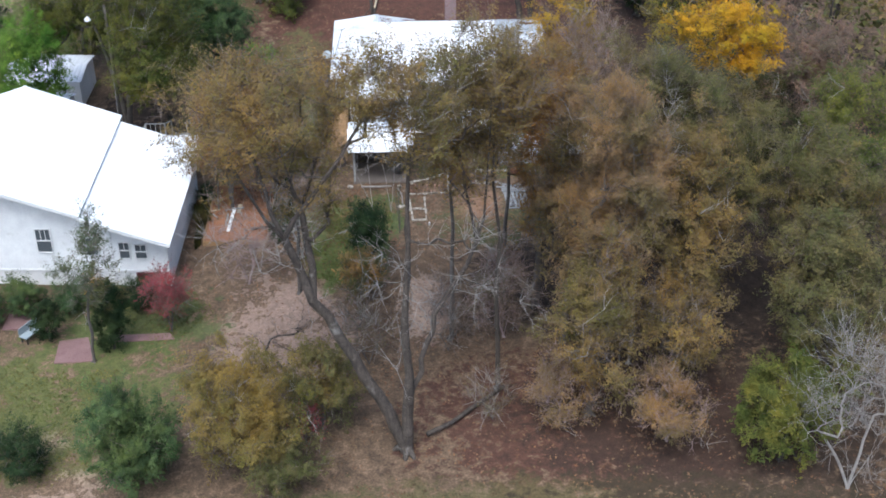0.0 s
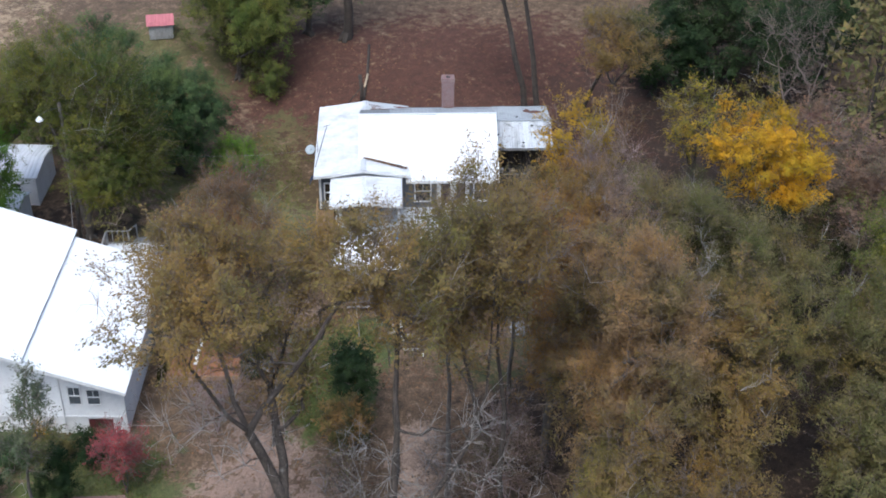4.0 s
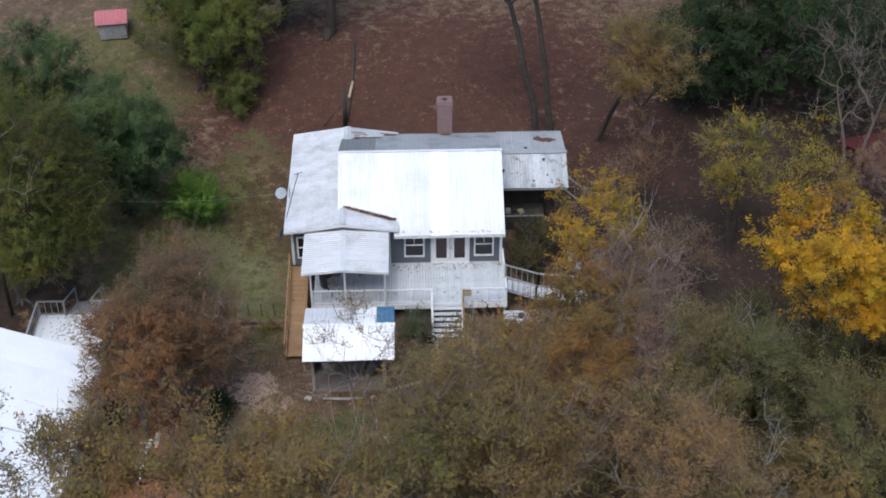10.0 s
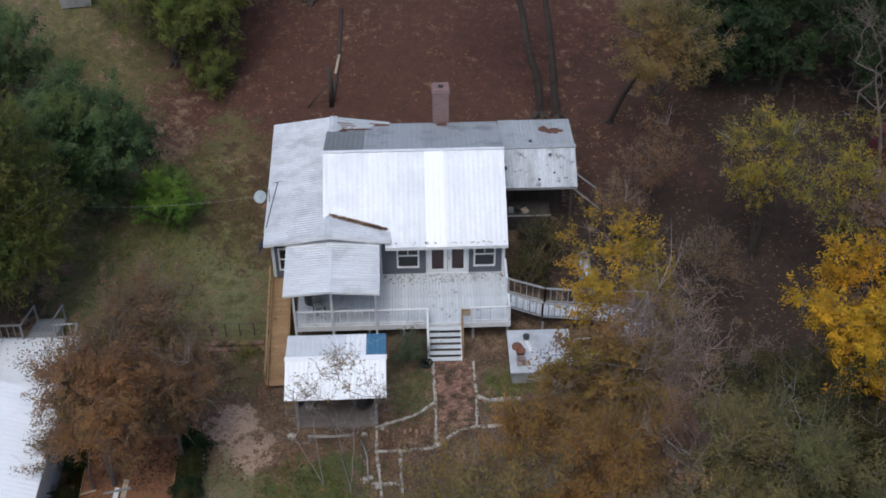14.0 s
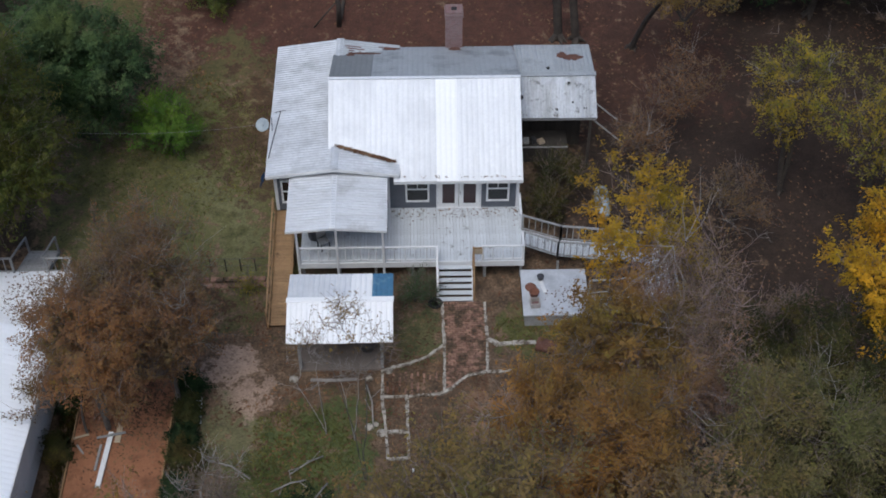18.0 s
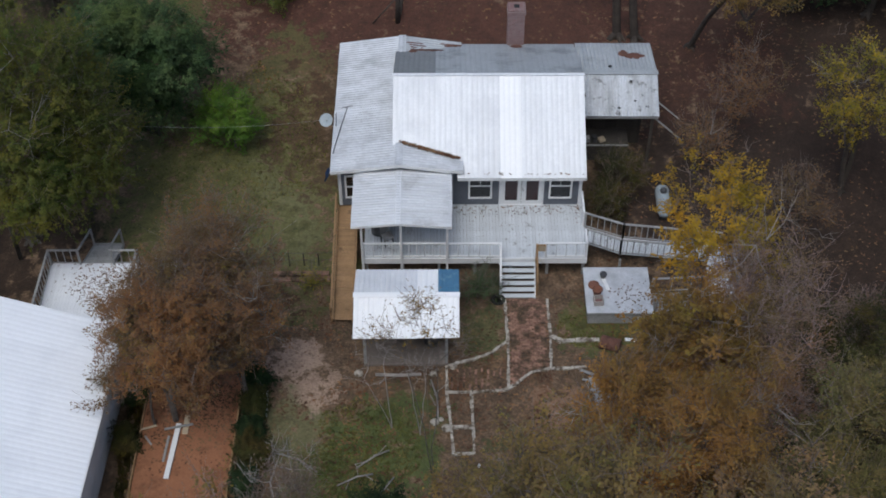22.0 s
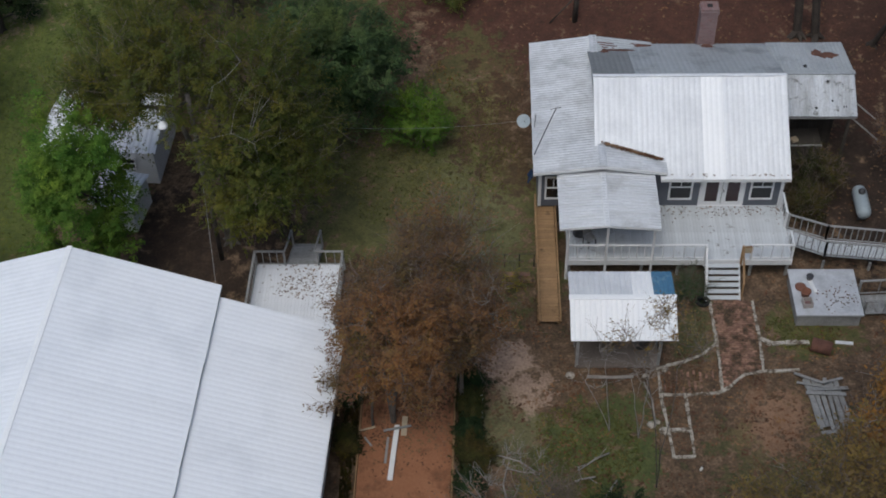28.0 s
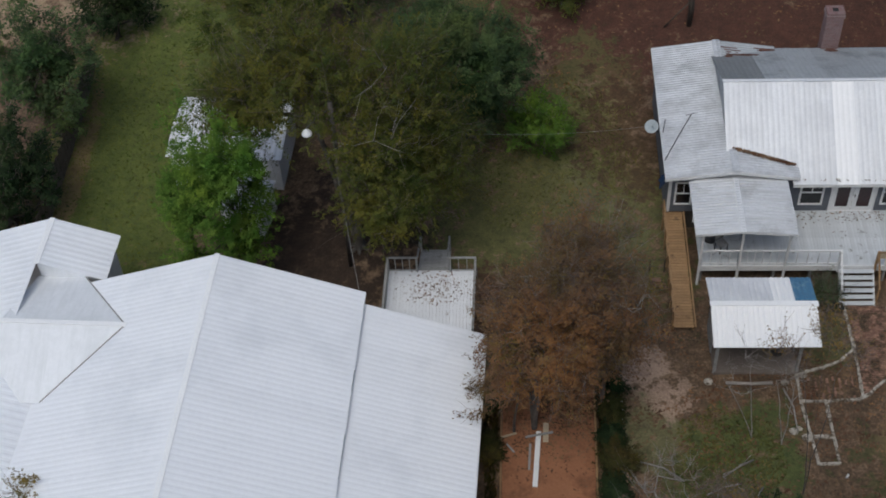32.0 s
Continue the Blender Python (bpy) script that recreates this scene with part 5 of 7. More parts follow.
small_shed("pink_roof_shed", "small shed with a faded pink roof by the field", -20.6, 21.6, 1.7, 1.6, 1.1, 0.5, PINK_ROOF, GREY_WOOD, 8)
garden_shed = small_shed("garden_shed", "long white garden shed half hidden by trees", -28.4, 4.7, 5.2, 3.9, 2.1, 0.35, ROOF_WHITE, WHITE_PAINT, -3)
window(garden_shed, 1.0, 1.7, 1.0, 1.7, -1.97, 0.06, label="small dark window")
small_shed("tool_shed", "small white tool shed under the trees", -27.2, 0.6, 1.9, 2.0, 1.7, 0.35, ROOF_WHITE, WHITE_PAINT, -10)
small_shed("red_shed", "dark red shed among the trees", 24.6, 7.5, 3.2, 4.0, 2.2, 0.7, RED_BARN, RED_BARN, 15)


# ---- trees and shrubs ----
def sticks(name, segs, mat):
    """Tapered round limbs, one mesh: segs are (start, end, start radius, end radius)."""
    a, b, ra, rb_ = segs if isinstance(segs, tuple) else (np.array([s[i] for s in segs], float) for i in range(4))
    d = b - a
    d /= np.linalg.norm(d, axis=1, keepdims=True) + 1e-9
    s = np.cross(d, [0.29, 0.91, 0.3])
    s /= np.linalg.norm(s, axis=1, keepdims=True) + 1e-9
    u = np.cross(d, s)
    verts, faces, base = [], [], 0
    for thick, k in ((True, 7), (False, 3)):
        pick = (ra > 0.05) == thick
        n = int(pick.sum())
        if not n:
            continue
        ang = 2 * np.pi * np.arange(k) / k
        ring = s[pick][:, None] * np.cos(ang)[None, :, None] + u[pick][:, None] * np.sin(ang)[None, :, None]
        lo = a[pick][:, None] + ring * ra[pick][:, None, None]
        hi = b[pick][:, None] + ring * rb_[pick][:, None, None]
        verts.append(np.concatenate([lo, hi], 1).reshape(-1, 3))
        i = np.arange(n)[:, None] * 2 * k + base
        j, j2 = np.arange(k)[None], (np.arange(k)[None] + 1) % k
        faces.append(np.stack([i + j, i + j2, i + k + j2, i + k + j], -1).reshape(-1, 4))
        base += n * 2 * k
    return quads(name, np.concatenate(verts), np.concatenate(faces), mat, True)


def quads(name, verts, faces, mat, smooth_=False):
    me = bpy.data.meshes.new(name)
    me.vertices.add(len(verts))
    me.vertices.foreach_set("co", verts.astype(np.float32).ravel())
    me.loops.add(faces.size)
    me.loops.foreach_set("vertex_index", faces.astype(np.int32).ravel())
    me.polygons.add(len(faces))
    me.polygons.foreach_set("loop_start", np.arange(0, faces.size, faces.shape[1], dtype=np.int32))
    if smooth_:
        me.polygons.foreach_set("use_smooth", np.ones(len(faces), bool))
    me.materials.append(mat)
    me.update(calc_edges=True)
    return me


def forked_twigs(rng, at, go, r, sides):
    """A crooked twig from each place along go, with side twigs that leave it in turn."""
    n, long = len(at), np.linalg.norm(go, axis=1, keepdims=True)
    mid = at + go * 0.5 + rng.normal(size=(n, 3)) * long * 0.09
    end = at + go + rng.normal(size=(n, 3)) * long * 0.05
    a, b, ra, rb_ = [at, mid], [mid, end], [np.full(n, r), np.full(n, r * 0.7)], [np.full(n, r * 0.7), np.full(n, r * 0.3)]
    for i in range(sides):
        f = rng.uniform(0.2, 0.9, (n, 1))
        p = np.where(f < 0.5, at + (mid - at) * f * 2, mid + (end - mid) * (f * 2 - 1))
        w = go * 0.42 + rng.normal(size=(n, 3)) * long * 0.26
        w[:, 2] += long[:, 0] * 0.06
        a.append(p)
        b.append(p + w)
        ra.append(np.full(n, r * 0.5))
        rb_.append(np.full(n, r * 0.22))
    return tuple(np.concatenate(k) for k in (a, b, ra, rb_))


def leaves(name, centres, size, mat, rng, flat=0.5, out=None, along=None):
    """One pointed leaf at each centre; out: the way each tuft faces, which softens the shading of the crown."""
    n = len(centres)
    nor = rng.normal(size=(n, 3))
    nor[:, 2] = np.abs(nor[:, 2]) + flat
    if out is not None:
        nor = nor * 0.8 + out
    nor /= np.linalg.norm(nor, axis=1, keepdims=True)
    s = np.cross(nor, rng.normal(size=(n, 3)))
    wide = 0.36
    if along is not None:
        s = along + rng.normal(size=(n, 3)) * 0.45
        s -= nor * np.sum(s * nor, axis=1, keepdims=True)
        wide, size = 0.3, size * 1.12
    s /= np.linalg.norm(s, axis=1, keepdims=True) + 1e-9
    u = np.cross(nor, s)
    L = (size * rng.uniform(0.6, 1.35, n))[:, None]
    c = np.asarray(centres)
    v = np.stack([c - s * L * 0.25 + u * L * wide * 1.1, c - s * L * 0.4 - u * L * wide, c + s * L * 0.75 + nor * L * 0.12], 1).reshape(-1, 3)
    me = quads(name, v, np.arange(3 * n).reshape(-1, 3), mat, out is not None)
    if out is not None:
        soft_n = nor * 0.45 + out * 0.9
        soft_n /= np.linalg.norm(soft_n, axis=1, keepdims=True) + 1e-9
        me.normals_split_custom_set_from_vertices(np.repeat(soft_n, 3, 0).astype(np.float32))
    return me


def tree(name, label, category, x, y, height, radius, leaf, bark=None, low=0.3, clumps=90, per=60, size=0.2, spread=0.5, stems=((0, 0),), trunk=0.16, twigs=3, seed=1, lump=0.35, depth=None, group="", lobes=None, twig_len=0.7, thin=0.2, bare_lobes=0, sway=1.0, curve=1.2, limbs=(), dead=None, loose=0.3, feather=1.0):
    """Stems reach up into a crown of clumps; limbs join each clump to the nearest wood, thicker where they carry more."""
    rng = np.random.default_rng(seed)
    z0 = stand(x, y)
    top = thing(name, label, category, pose(x, y, z0), group)
    depth = depth or radius
    nodes, parent = [np.zeros(3)], [-1]
    for line in limbs:
        # a limb leaves the nearest wood and runs crookedly through the given places
        last = min(range(len(nodes)), key=lambda i: float(np.sum((nodes[i] - np.array(line[0])) ** 2)))
        for a, b in zip(line, line[1:]):
            for f in (0.34, 0.67, 1.0):
                p = np.array(a) + (np.array(b) - np.array(a)) * f + rng.normal(0, 0.07, 3)
                nodes.append(p)
                parent.append(last)
                last = len(nodes) - 1
    for sx, sy in stems if not limbs else ():
        last = 0
        reach = height * (low + 0.28)
        for i in range(1, 7):
            f = i / 6
            p = np.array([sx * f ** curve + rng.normal(0, 0.007 * sway) * reach, sy * f ** curve + rng.normal(0, 0.007 * sway) * reach, reach * f])
            nodes.append(p)
            parent.append(last)
            last = len(nodes) - 1
    zc, zr = height * (1 + low) / 2, height * (1 - low) / 2
    sx_m, sy_m = np.mean([s[0] for s in stems]), np.mean([s[1] for s in stems])
    lumps = rng.normal(size=(7, 3))
    lumps /= np.linalg.norm(lumps, axis=1, keepdims=True)
    pts = []
    # small leaves in great number; far trees keep larger ones
    size, per, clumps = size * 0.5, int(per * 2.6), int(clumps * 1.3)
    if dead is None:
        dead = 0.035 if per and twigs >= 4 else 0.0
    if not lobes:
        # boughs: the crown is a heap of rounded masses with gaps between them
        lobes, tries = [], 0
        span = 0.44 if lump < 0.5 else 0.38
        many = 9 if lump < 0.5 else 13
        while len(lobes) < many and tries < 400:
            tries += 1
            d = rng.normal(size=3)
            d = d / np.linalg.norm(d) * rng.uniform(0.3, 1) ** 0.5 * (1 - span * 0.8)
            if all(np.linalg.norm(d - o) > span * 0.95 for o in (np.array(b[6:]) for b in lobes)):
                k = span * rng.uniform(0.8, 1.25)
                lobes.append((sx_m + d[0] * radius, sy_m + d[1] * depth, zc + d[2] * zr, k * radius, k * depth, max(k * zr, 0.7 * k * radius), *d))
    while len(pts) < clumps:
        d = rng.normal(size=3)
        d /= np.linalg.norm(d)
        r = rng.uniform(0.12, 1) ** 0.5
        bulge = 1 - lump + lump * 1.5 * max(0, np.max(lumps @ d)) ** 2
        q = d * r * bulge
        # most of the crown hangs in its boughs, the rest strays between and beyond them
        lb = lobes[len(pts) % len(lobes)]
        if len(pts) % len(lobes) >= len(lobes) - bare_lobes and rng.uniform() < 0.72:
            pts.append(None)
            continue
        q = q * (rng.uniform(1.0, 1.5) if rng.uniform() < loose else 1.0)
        pts.append(np.array([lb[0] + q[0] * lb[3], lb[1] + q[1] * lb[4], lb[2] + q[2] * lb[5]]))
    bare_at = np.array([i % len(lobes) >= len(lobes) - bare_lobes for i, p in enumerate(pts) if p is not None])
    pts = np.array([p for p in pts if p is not None])
    ends, leafless = [], set()
    order = np.argsort(np.linalg.norm(pts - np.array([sx_m, sy_m, height * low]), axis=1))
    for p, is_bare in zip(pts[order], bare_at[order]):
        arr = np.array(nodes[1:])
        away = np.linalg.norm(arr - p, axis=1) + 0.8 * np.maximum(0, arr[:, 2] - p[2])
        k = int(np.argmin(away)) + 1
        a, last = nodes[k], k
        n = 2 + int(np.linalg.norm(p - a) > 1.5)
        for i in range(1, n + 1):
            q = a + (p - a) * i / n
            if i < n:
                q = q + rng.normal(0, 0.07, 3) * np.linalg.norm(p - a) + np.array([0, 0, 0.05 * np.linalg.norm(p - a)])
            nodes.append(q)
            parent.append(last)
            last = len(nodes) - 1
        ends.append(last)
        if is_bare:
            leafless.add(last)
    load = np.zeros(len(nodes))
    for e in ends:
        while e >= 0:
            load[e] += 1
            e = parent[e]
    rad = trunk * np.minimum(1, np.maximum(load, 0.6) / clumps * len(stems)) ** 0.52
    rad = np.clip(rad * (1.05 - 0.8 * np.minimum(1, np.array(nodes)[:, 2] / height)), 0.008, trunk)
    segs = [(nodes[parent[i]], nodes[i], max(rad[i], min(rad[parent[i]], rad[i] * 1.35)), rad[i]) for i in range(1, len(nodes))]
    for k in range(5):
        a = rng.uniform(0, 6.28)
        segs.append((np.array([0, 0, trunk * 1.6]), np.array([math.cos(a) * trunk * 2.2, math.sin(a) * trunk * 2.2, -0.03]), trunk * 0.75, trunk * 0.3))
    # sprays: each clump throws out upward twigs, the first few of them showing their wood, and the leaves sit along them
    count = max(6, twigs)
    tips = np.repeat(np.array([nodes[e] for e in ends]), count, 0)
    mid_c = np.array([sx_m, sy_m, zc - 0.3 * zr])
    go = rng.normal(size=(len(tips), 3))
    away = tips - mid_c
    go += away / (np.linalg.norm(away, axis=1, keepdims=True) + 1e-9) * 0.7
    go[:, 2] += 0.65
    go /= np.linalg.norm(go, axis=1, keepdims=True)
    go *= (rng.uniform(0.45, 1.35, len(tips)) * (spread * 1.6 if not twigs else max(twig_len, spread * 1.35)))[:, None] * feather
    bare_end = np.repeat(np.array([e in leafless for e in ends]), count)
    dry = np.repeat(rng.uniform(size=len(ends)) < dead, count)
    wood = np.tile(np.arange(count) < twigs, len(ends)) & ~bare_end & ~dry
    put("trunk", sticks("trunk", segs, bark or BARK), top)
    if wood.any():
        fine = forked_twigs(rng, tips[wood], go[wood], 0.011, 1 if per else 3)
        tagged(put("twig_haze", sticks("twig_haze", fine, TWIG if bark in (BARK, BARK_DARK, BARK_MID) else bark), top, "fine grey-brown twigs through the crown"), kind="stuff")
    bleak = bare_end | (dry & np.tile(np.arange(count) < 3, len(ends)))
    if bleak.any():
        tagged(put("dead_spray", sticks("dead_spray", forked_twigs(rng, tips[bleak], go[bleak] * 1.35, 0.016, 2), BARK_PALE), top, "bare pale dead twigs"), kind="stuff")
    if per:
        keep = np.repeat(rng.uniform(size=len(ends)) > thin, count) & ~bare_end & ~dry
        t0, g0 = tips[keep], go[keep]
        share = max(1, round(per / count))
        t0, g0 = np.repeat(t0, share, 0), np.repeat(g0, share, 0)
        f = rng.uniform(0.0, 1.1, len(t0))[:, None] ** 0.75
        fuzz = rng.normal(size=t0.shape) * spread * (0.36 - 0.2 * f)
        c = t0 + g0 * f + fuzz
        way = fuzz / (spread * 0.4) * 0.35 + g0 / (np.linalg.norm(g0, axis=1, keepdims=True) + 1e-9) * 0.5 + np.array([0, 0, 0.45])
        mass = c - mid_c
        way += mass / (np.linalg.norm(mass, axis=1, keepdims=True) + 1e-9) * 0.5
        put("crown", leaves("crown", c, size, LEAF[leaf], rng, out=way, along=g0 / (np.linalg.norm(g0, axis=1, keepdims=True) + 1e-9)), top)
    return top



# the tall forked tree before both yards
FORK = ((-5.9, 3.0, 17.0, 3.3, 3.4, 3.2), (-6.6, -1.2, 18.6, 2.7, 2.7, 2.2), (-3.4, 6.2, 15.4, 2.3, 2.3, 2.3), (0.4, 2.5, 17.6, 2.3, 2.8, 2.4), (3.6, 5.0, 18.0, 2.4, 3.0, 2.6), (-7.4, 4.4, 17.2, 2.2, 2.2, 2.0), (-1.0, 1.2, 19.0, 2.0, 2.0, 1.7), (-4.6, 3.2, 13.6, 2.6, 2.2, 1.9), (2.6, 5.2, 14.0, 2.2, 2.2, 1.9), (3.4, 1.5, 10.4, 2.4, 1.8, 2.4), (-5.6, 1.0, 11.4, 2.8, 1.8, 2.2), (-0.4, 0.8, 8.8, 1.8, 1.6, 2.8))
BOUGHS = (
    ((0, 0, 0), (-0.7, 0.1, 2.2), (-2.4, 0.2, 5.8), (-3.9, 0.3, 9.0), (-5.3, 0.4, 12.1), (-6.6, -0.4, 15.5), (-7.2, -1.4, 17.6)),
    ((-3.9, 0.3, 9.0), (-4.5, 2.4, 12.6), (-5.6, 3.6, 15.6)),
    ((-5.3, 0.4, 12.1), (-6.4, 2.6, 14.8), (-8.0, 4.6, 17.0)),
    ((-4.5, 2.4, 12.6), (-3.6, 5.0, 14.4)),
    ((0, 0, 0), (0.1, 0.3, 3.0), (0.0, 0.7, 7.4), (0.2, 2.2, 10.2), (0.3, 3.8, 12.6), (0.4, 5.4, 15.0)),
    ((0.0, 0.7, 7.4), (0.2, 1.3, 11.5), (0.4, 2.0, 15.5)),
    ((-5.3, 0.4, 12.1), (-3.2, 0.8, 15.0), (-1.4, 1.2, 17.6)),
    ((0.1, 0.3, 3.0), (0.8, 1.2, 4.8), (1.5, 2.1, 6.6), (3.5, 4.0, 9.6), (4.0, 4.8, 12.6), (4.1, 5.0, 16.0)),
    ((3.5, 4.0, 9.6), (2.8, 5.6, 12.8), (2.4, 6.6, 15.0)),
)
tree("forked_tree", "tall forked tree with thin olive-brown autumn leaves", "tree", -3.7, -33.4, 22.5, 7.2, "olive", BARK_MID, 0.36, 470, 90, 0.180, 0.62, ((-4.6, 1.6), (-0.2, 0.6), (3.6, 1.6)), 0.31, 6, 1, 0.4, 4.5, lobes=FORK, twig_len=1.0, thin=0.22, bare_lobes=3, limbs=BOUGHS)
tree("tall_tree", "slim tall tree with brown-olive leaves", "tree", 1.0, -28.8, 20.5, 3.2, "olive", BARK_DARK, 0.58, 140, 65, 0.180, 0.62, ((-0.6, 1.0),), 0.13, 6, 2, twig_len=1.0, thin=0.25)
tree("oak_tree", "tall olive-brown oak in the wooded edge", "tree", 6.2, -27.6, 18.2, 3.3, "brown", BARK, 0.2, 250, 120, 0.133, 0.62, ((0.2, 0.3),), 0.28, 5, 10, lump=0.6, thin=0.2, twig_len=0.9)
tree("oak_tree", "tall brown-leaved oak over the thicket", "tree", 8.6, -21.6, 17.4, 2.9, "olivegreen", BARK_DARK, 0.28, 190, 124, 0.133, 0.62, ((0.2, 0.4),), 0.26, 5, 11, lump=0.6, thin=0.2, twig_len=0.9)
tree("oak_tree", "tall rusty-brown oak beside the yard", "tree", 3.6, -21.6, 16.6, 2.6, "rust", BARK, 0.25, 175, 116, 0.127, 0.56, ((0.2, 0.3),), 0.22, 6, 12, lump=0.6, thin=0.22, twig_len=0.9)
tree("oak_tree", "dark-trunked olive oak in the wooded edge", "tree", 12.2, -24.4, 16.0, 3.0, "olivegreen", BARK_DARK, 0.35, 179, 131, 0.133, 0.62, ((0.4, 0.3),), 0.28, 4, 13, lump=0.6, thin=0.2, twig_len=0.9)
tree("oak_tree", "olive-green oak at the edge of the wood", "tree", 17.4, -25.2, 14.0, 3.4, "olivegreen", BARK_DARK, 0.15, 190, 85, 0.180, 0.62, ((0.2, 0.2),), 0.26, 4, 14, lump=0.6, thin=0.2, twig_len=0.9)
tree("oak_tree", "low-branched brown oak at the clearing", "tree", 9.4, -30.4, 8.6, 2.3, "olive", BARK, 0.2, 110, 70, 0.180, 0.62, ((0.2, 0.2),), 0.16, 6, 220, lump=0.6, thin=0.45, twig_len=0.9)
tree("oak_tree", "low-branched olive-brown oak at the clearing", "tree", 5.4, -31.0, 10.4, 2.7, "olive", BARK, 0.15, 150, 80, 0.180, 0.62, ((0.2, 0.2),), 0.18, 6, 221, lump=0.6, thin=0.42, twig_len=0.9)
tree("oak_tree", "leafy green oak at the clearing", "tree", 16.6, -30.6, 11.4, 3.2, "olivegreen", BARK_DARK, 0.1, 201, 85, 0.180, 0.62, ((0.2, 0.2),), 0.22, 3, 15, lump=0.6, thin=0.15, twig_len=0.8)
tree("oak_tree", "olive-green oak in the wooded edge", "tree", 20.0, -20.5, 15.0, 3.4, "lime", BARK_DARK, 0.3, 168, 85, 0.180, 0.62, ((0.2, 0.2),), 0.24, 4, 222, lump=0.6, thin=0.2, twig_len=0.9)
tree("brown_tree", "thin brown-leaved tree beside the brick path", "tree", 2.0, -19.4, 14.4, 2.2, "rust", BARK, 0.5, 105, 76, 0.162, 0.50, ((0.1, 0.3),), 0.13, 7, 223, lump=0.6, thin=0.3, twig_len=0.9)
tree("brown_tree", "slim orange-brown tree over the yard", "tree", 4.5, -16.2, 14.2, 2.3, "rust", BARK, 0.45, 130, 80, 0.185, 0.46, ((0.1, 0.3),), 0.13, 6, 224, lump=0.6, thin=0.25, twig_len=0.8)
tree("dead_tree", "bare pale dead top among the oaks", "tree", 8.0, -27.0, 16.8, 1.9, "brown", BARK_PALE, 0.5, 40, 0, 0.2, 0.6, ((0.3, 0.3), (-0.7, 0.1)), 0.09, 6, 226, twig_len=0.8)
tree("dead_tree", "bare pale dead tree with many thin branches", "tree", 16.9, -36.6, 9.4, 3.4, "brown", BARK_PALE, 0.12, 90, 0, 0.2, 0.6, ((-2.0, 0.6), (0.8, 0.8), (-0.6, 1.2), (1.6, 0.2)), 0.075, 4, 16, twig_len=1.2)
tree("golden_tree", "large tree in bright golden autumn leaf", "tree", 13.8, -16.4, 17.0, 3.9, "gold", BARK_DARK, 0.66, 180, 76, 0.2, 0.46, ((0.1, 0.2),), 0.26, 2, 17, lump=0.6, thin=0.3, depth=3.8)
tree("yellow_tree", "tall slim yellow-leaved tree beside the path", "tree", 5.3, -12.6, 16.2, 2.1, "yellow", BARK, 0.6, 80, 50, 0.18, 0.38, ((0.0, 0.1),), 0.1, 4, 18, lump=0.6, thin=0.38)
tree("bare_tree", "fine-twigged bare mauve-grey tree", "tree", 6.9, -15.6, 16.2, 3.0, "dusk", BARK_MAUVE, 0.25, 180, 60, 0.11, 0.6, ((0.4, 0.3), (-0.5, -0.2)), 0.09, 6, 19, twig_len=1.1)
tree("thin_leaved_tree", "open tree with sparse yellow-green leaves", "tree", 15.0, 1.8, 9.4, 2.4, "lemon", BARK_DARK, 0.3, 90, 30, 0.17, 0.42, ((0.2, 0.2), (-0.6, 0.3)), 0.13, 4, 20, thin=0.25, lump=0.6)
tree("thin_leaved_tree", "open tree with sparse yellow-green leaves", "tree", 17.8, -1.0, 10.5, 2.6, "lemon", BARK_DARK, 0.3, 90, 30, 0.17, 0.45, ((0.2, 0.2),), 0.13, 4, 21, thin=0.3, lump=0.6)
tree("back_oak", "tan-leaved oak behind the house", "tree", 9.2, 12.0, 11.0, 2.9, "tan", BARK_DARK, 0.4, 120, 46, 0.18, 0.5, ((1.6, -3.4),), 0.15, 6, 32, lump=0.6, thin=0.15)
tree("dead_tree", "bare pale tree before dark evergreens", "tree", 22.6, 6.6, 12.5, 3.6, "brown", TWIG, 0.3, 75, 0, 0.2, 0.6, ((-1.6, 0.6), (1.2, 0.3)), 0.11, 3, 36, twig_len=1.2)
tree("round_tree", "round dark-green tree on the side lawn", "tree", -17.6, 6.2, 8.8, 4.0, "green", BARK_DARK, 0.1, 260, 84, 0.2, 0.5, ((0.1, 0.1),), 0.24, 0, 41, lump=0.6, thin=0.05)
CEDAR = ((-3.7, 0.5, 8.6, 1.5, 1.4, 1.4), (-4.6, 1.2, 7.9, 1.4, 1.3, 1.3), (-2.7, 1.6, 8.2, 1.2, 1.2, 1.1), (-0.5, 0.2, 11.0, 2.0, 2.0, 2.4), (-2.2, -0.2, 10.2, 1.8, 1.8, 2.0), (1.6, -0.8, 9.4, 1.8, 1.8, 2.4), (0.2, 1.6, 8.0, 2.0, 2.0, 2.4), (2.4, 0.6, 6.4, 1.6, 1.6, 2.0), (1.8, -1.2, 4.8, 1.5, 1.4, 1.5), (1.6, -2.6, 5.2, 1.2, 1.1, 1.1), (0.9, -1.4, 7.2, 1.6, 1.5, 1.9), (-4.9, 1.6, 6.8, 1.3, 1.4, 1.6), (3.6, 0.6, 6.4, 1.4, 1.4, 1.6), (3.2, -1.0, 5.0, 1.3, 1.2, 1.3), (2.9, 1.8, 8.6, 1.3, 1.3, 1.6), (3.2, 2.2, 4.2, 1.4, 1.4, 1.6))
tree("cedar_tree", "large olive-gold cedar behind the white house", "tree", -22.0, -1.2, 13.2, 3.6, "cedar", BARK, 0.3, 560, 84, 0.17, 0.36, ((0.4, 0.2), (-1.4, 0.4), (1.2, -0.3)), 0.2, 2, 44, lobes=CEDAR, thin=0.06, twig_len=1.0, feather=1.35, dead=0.02)
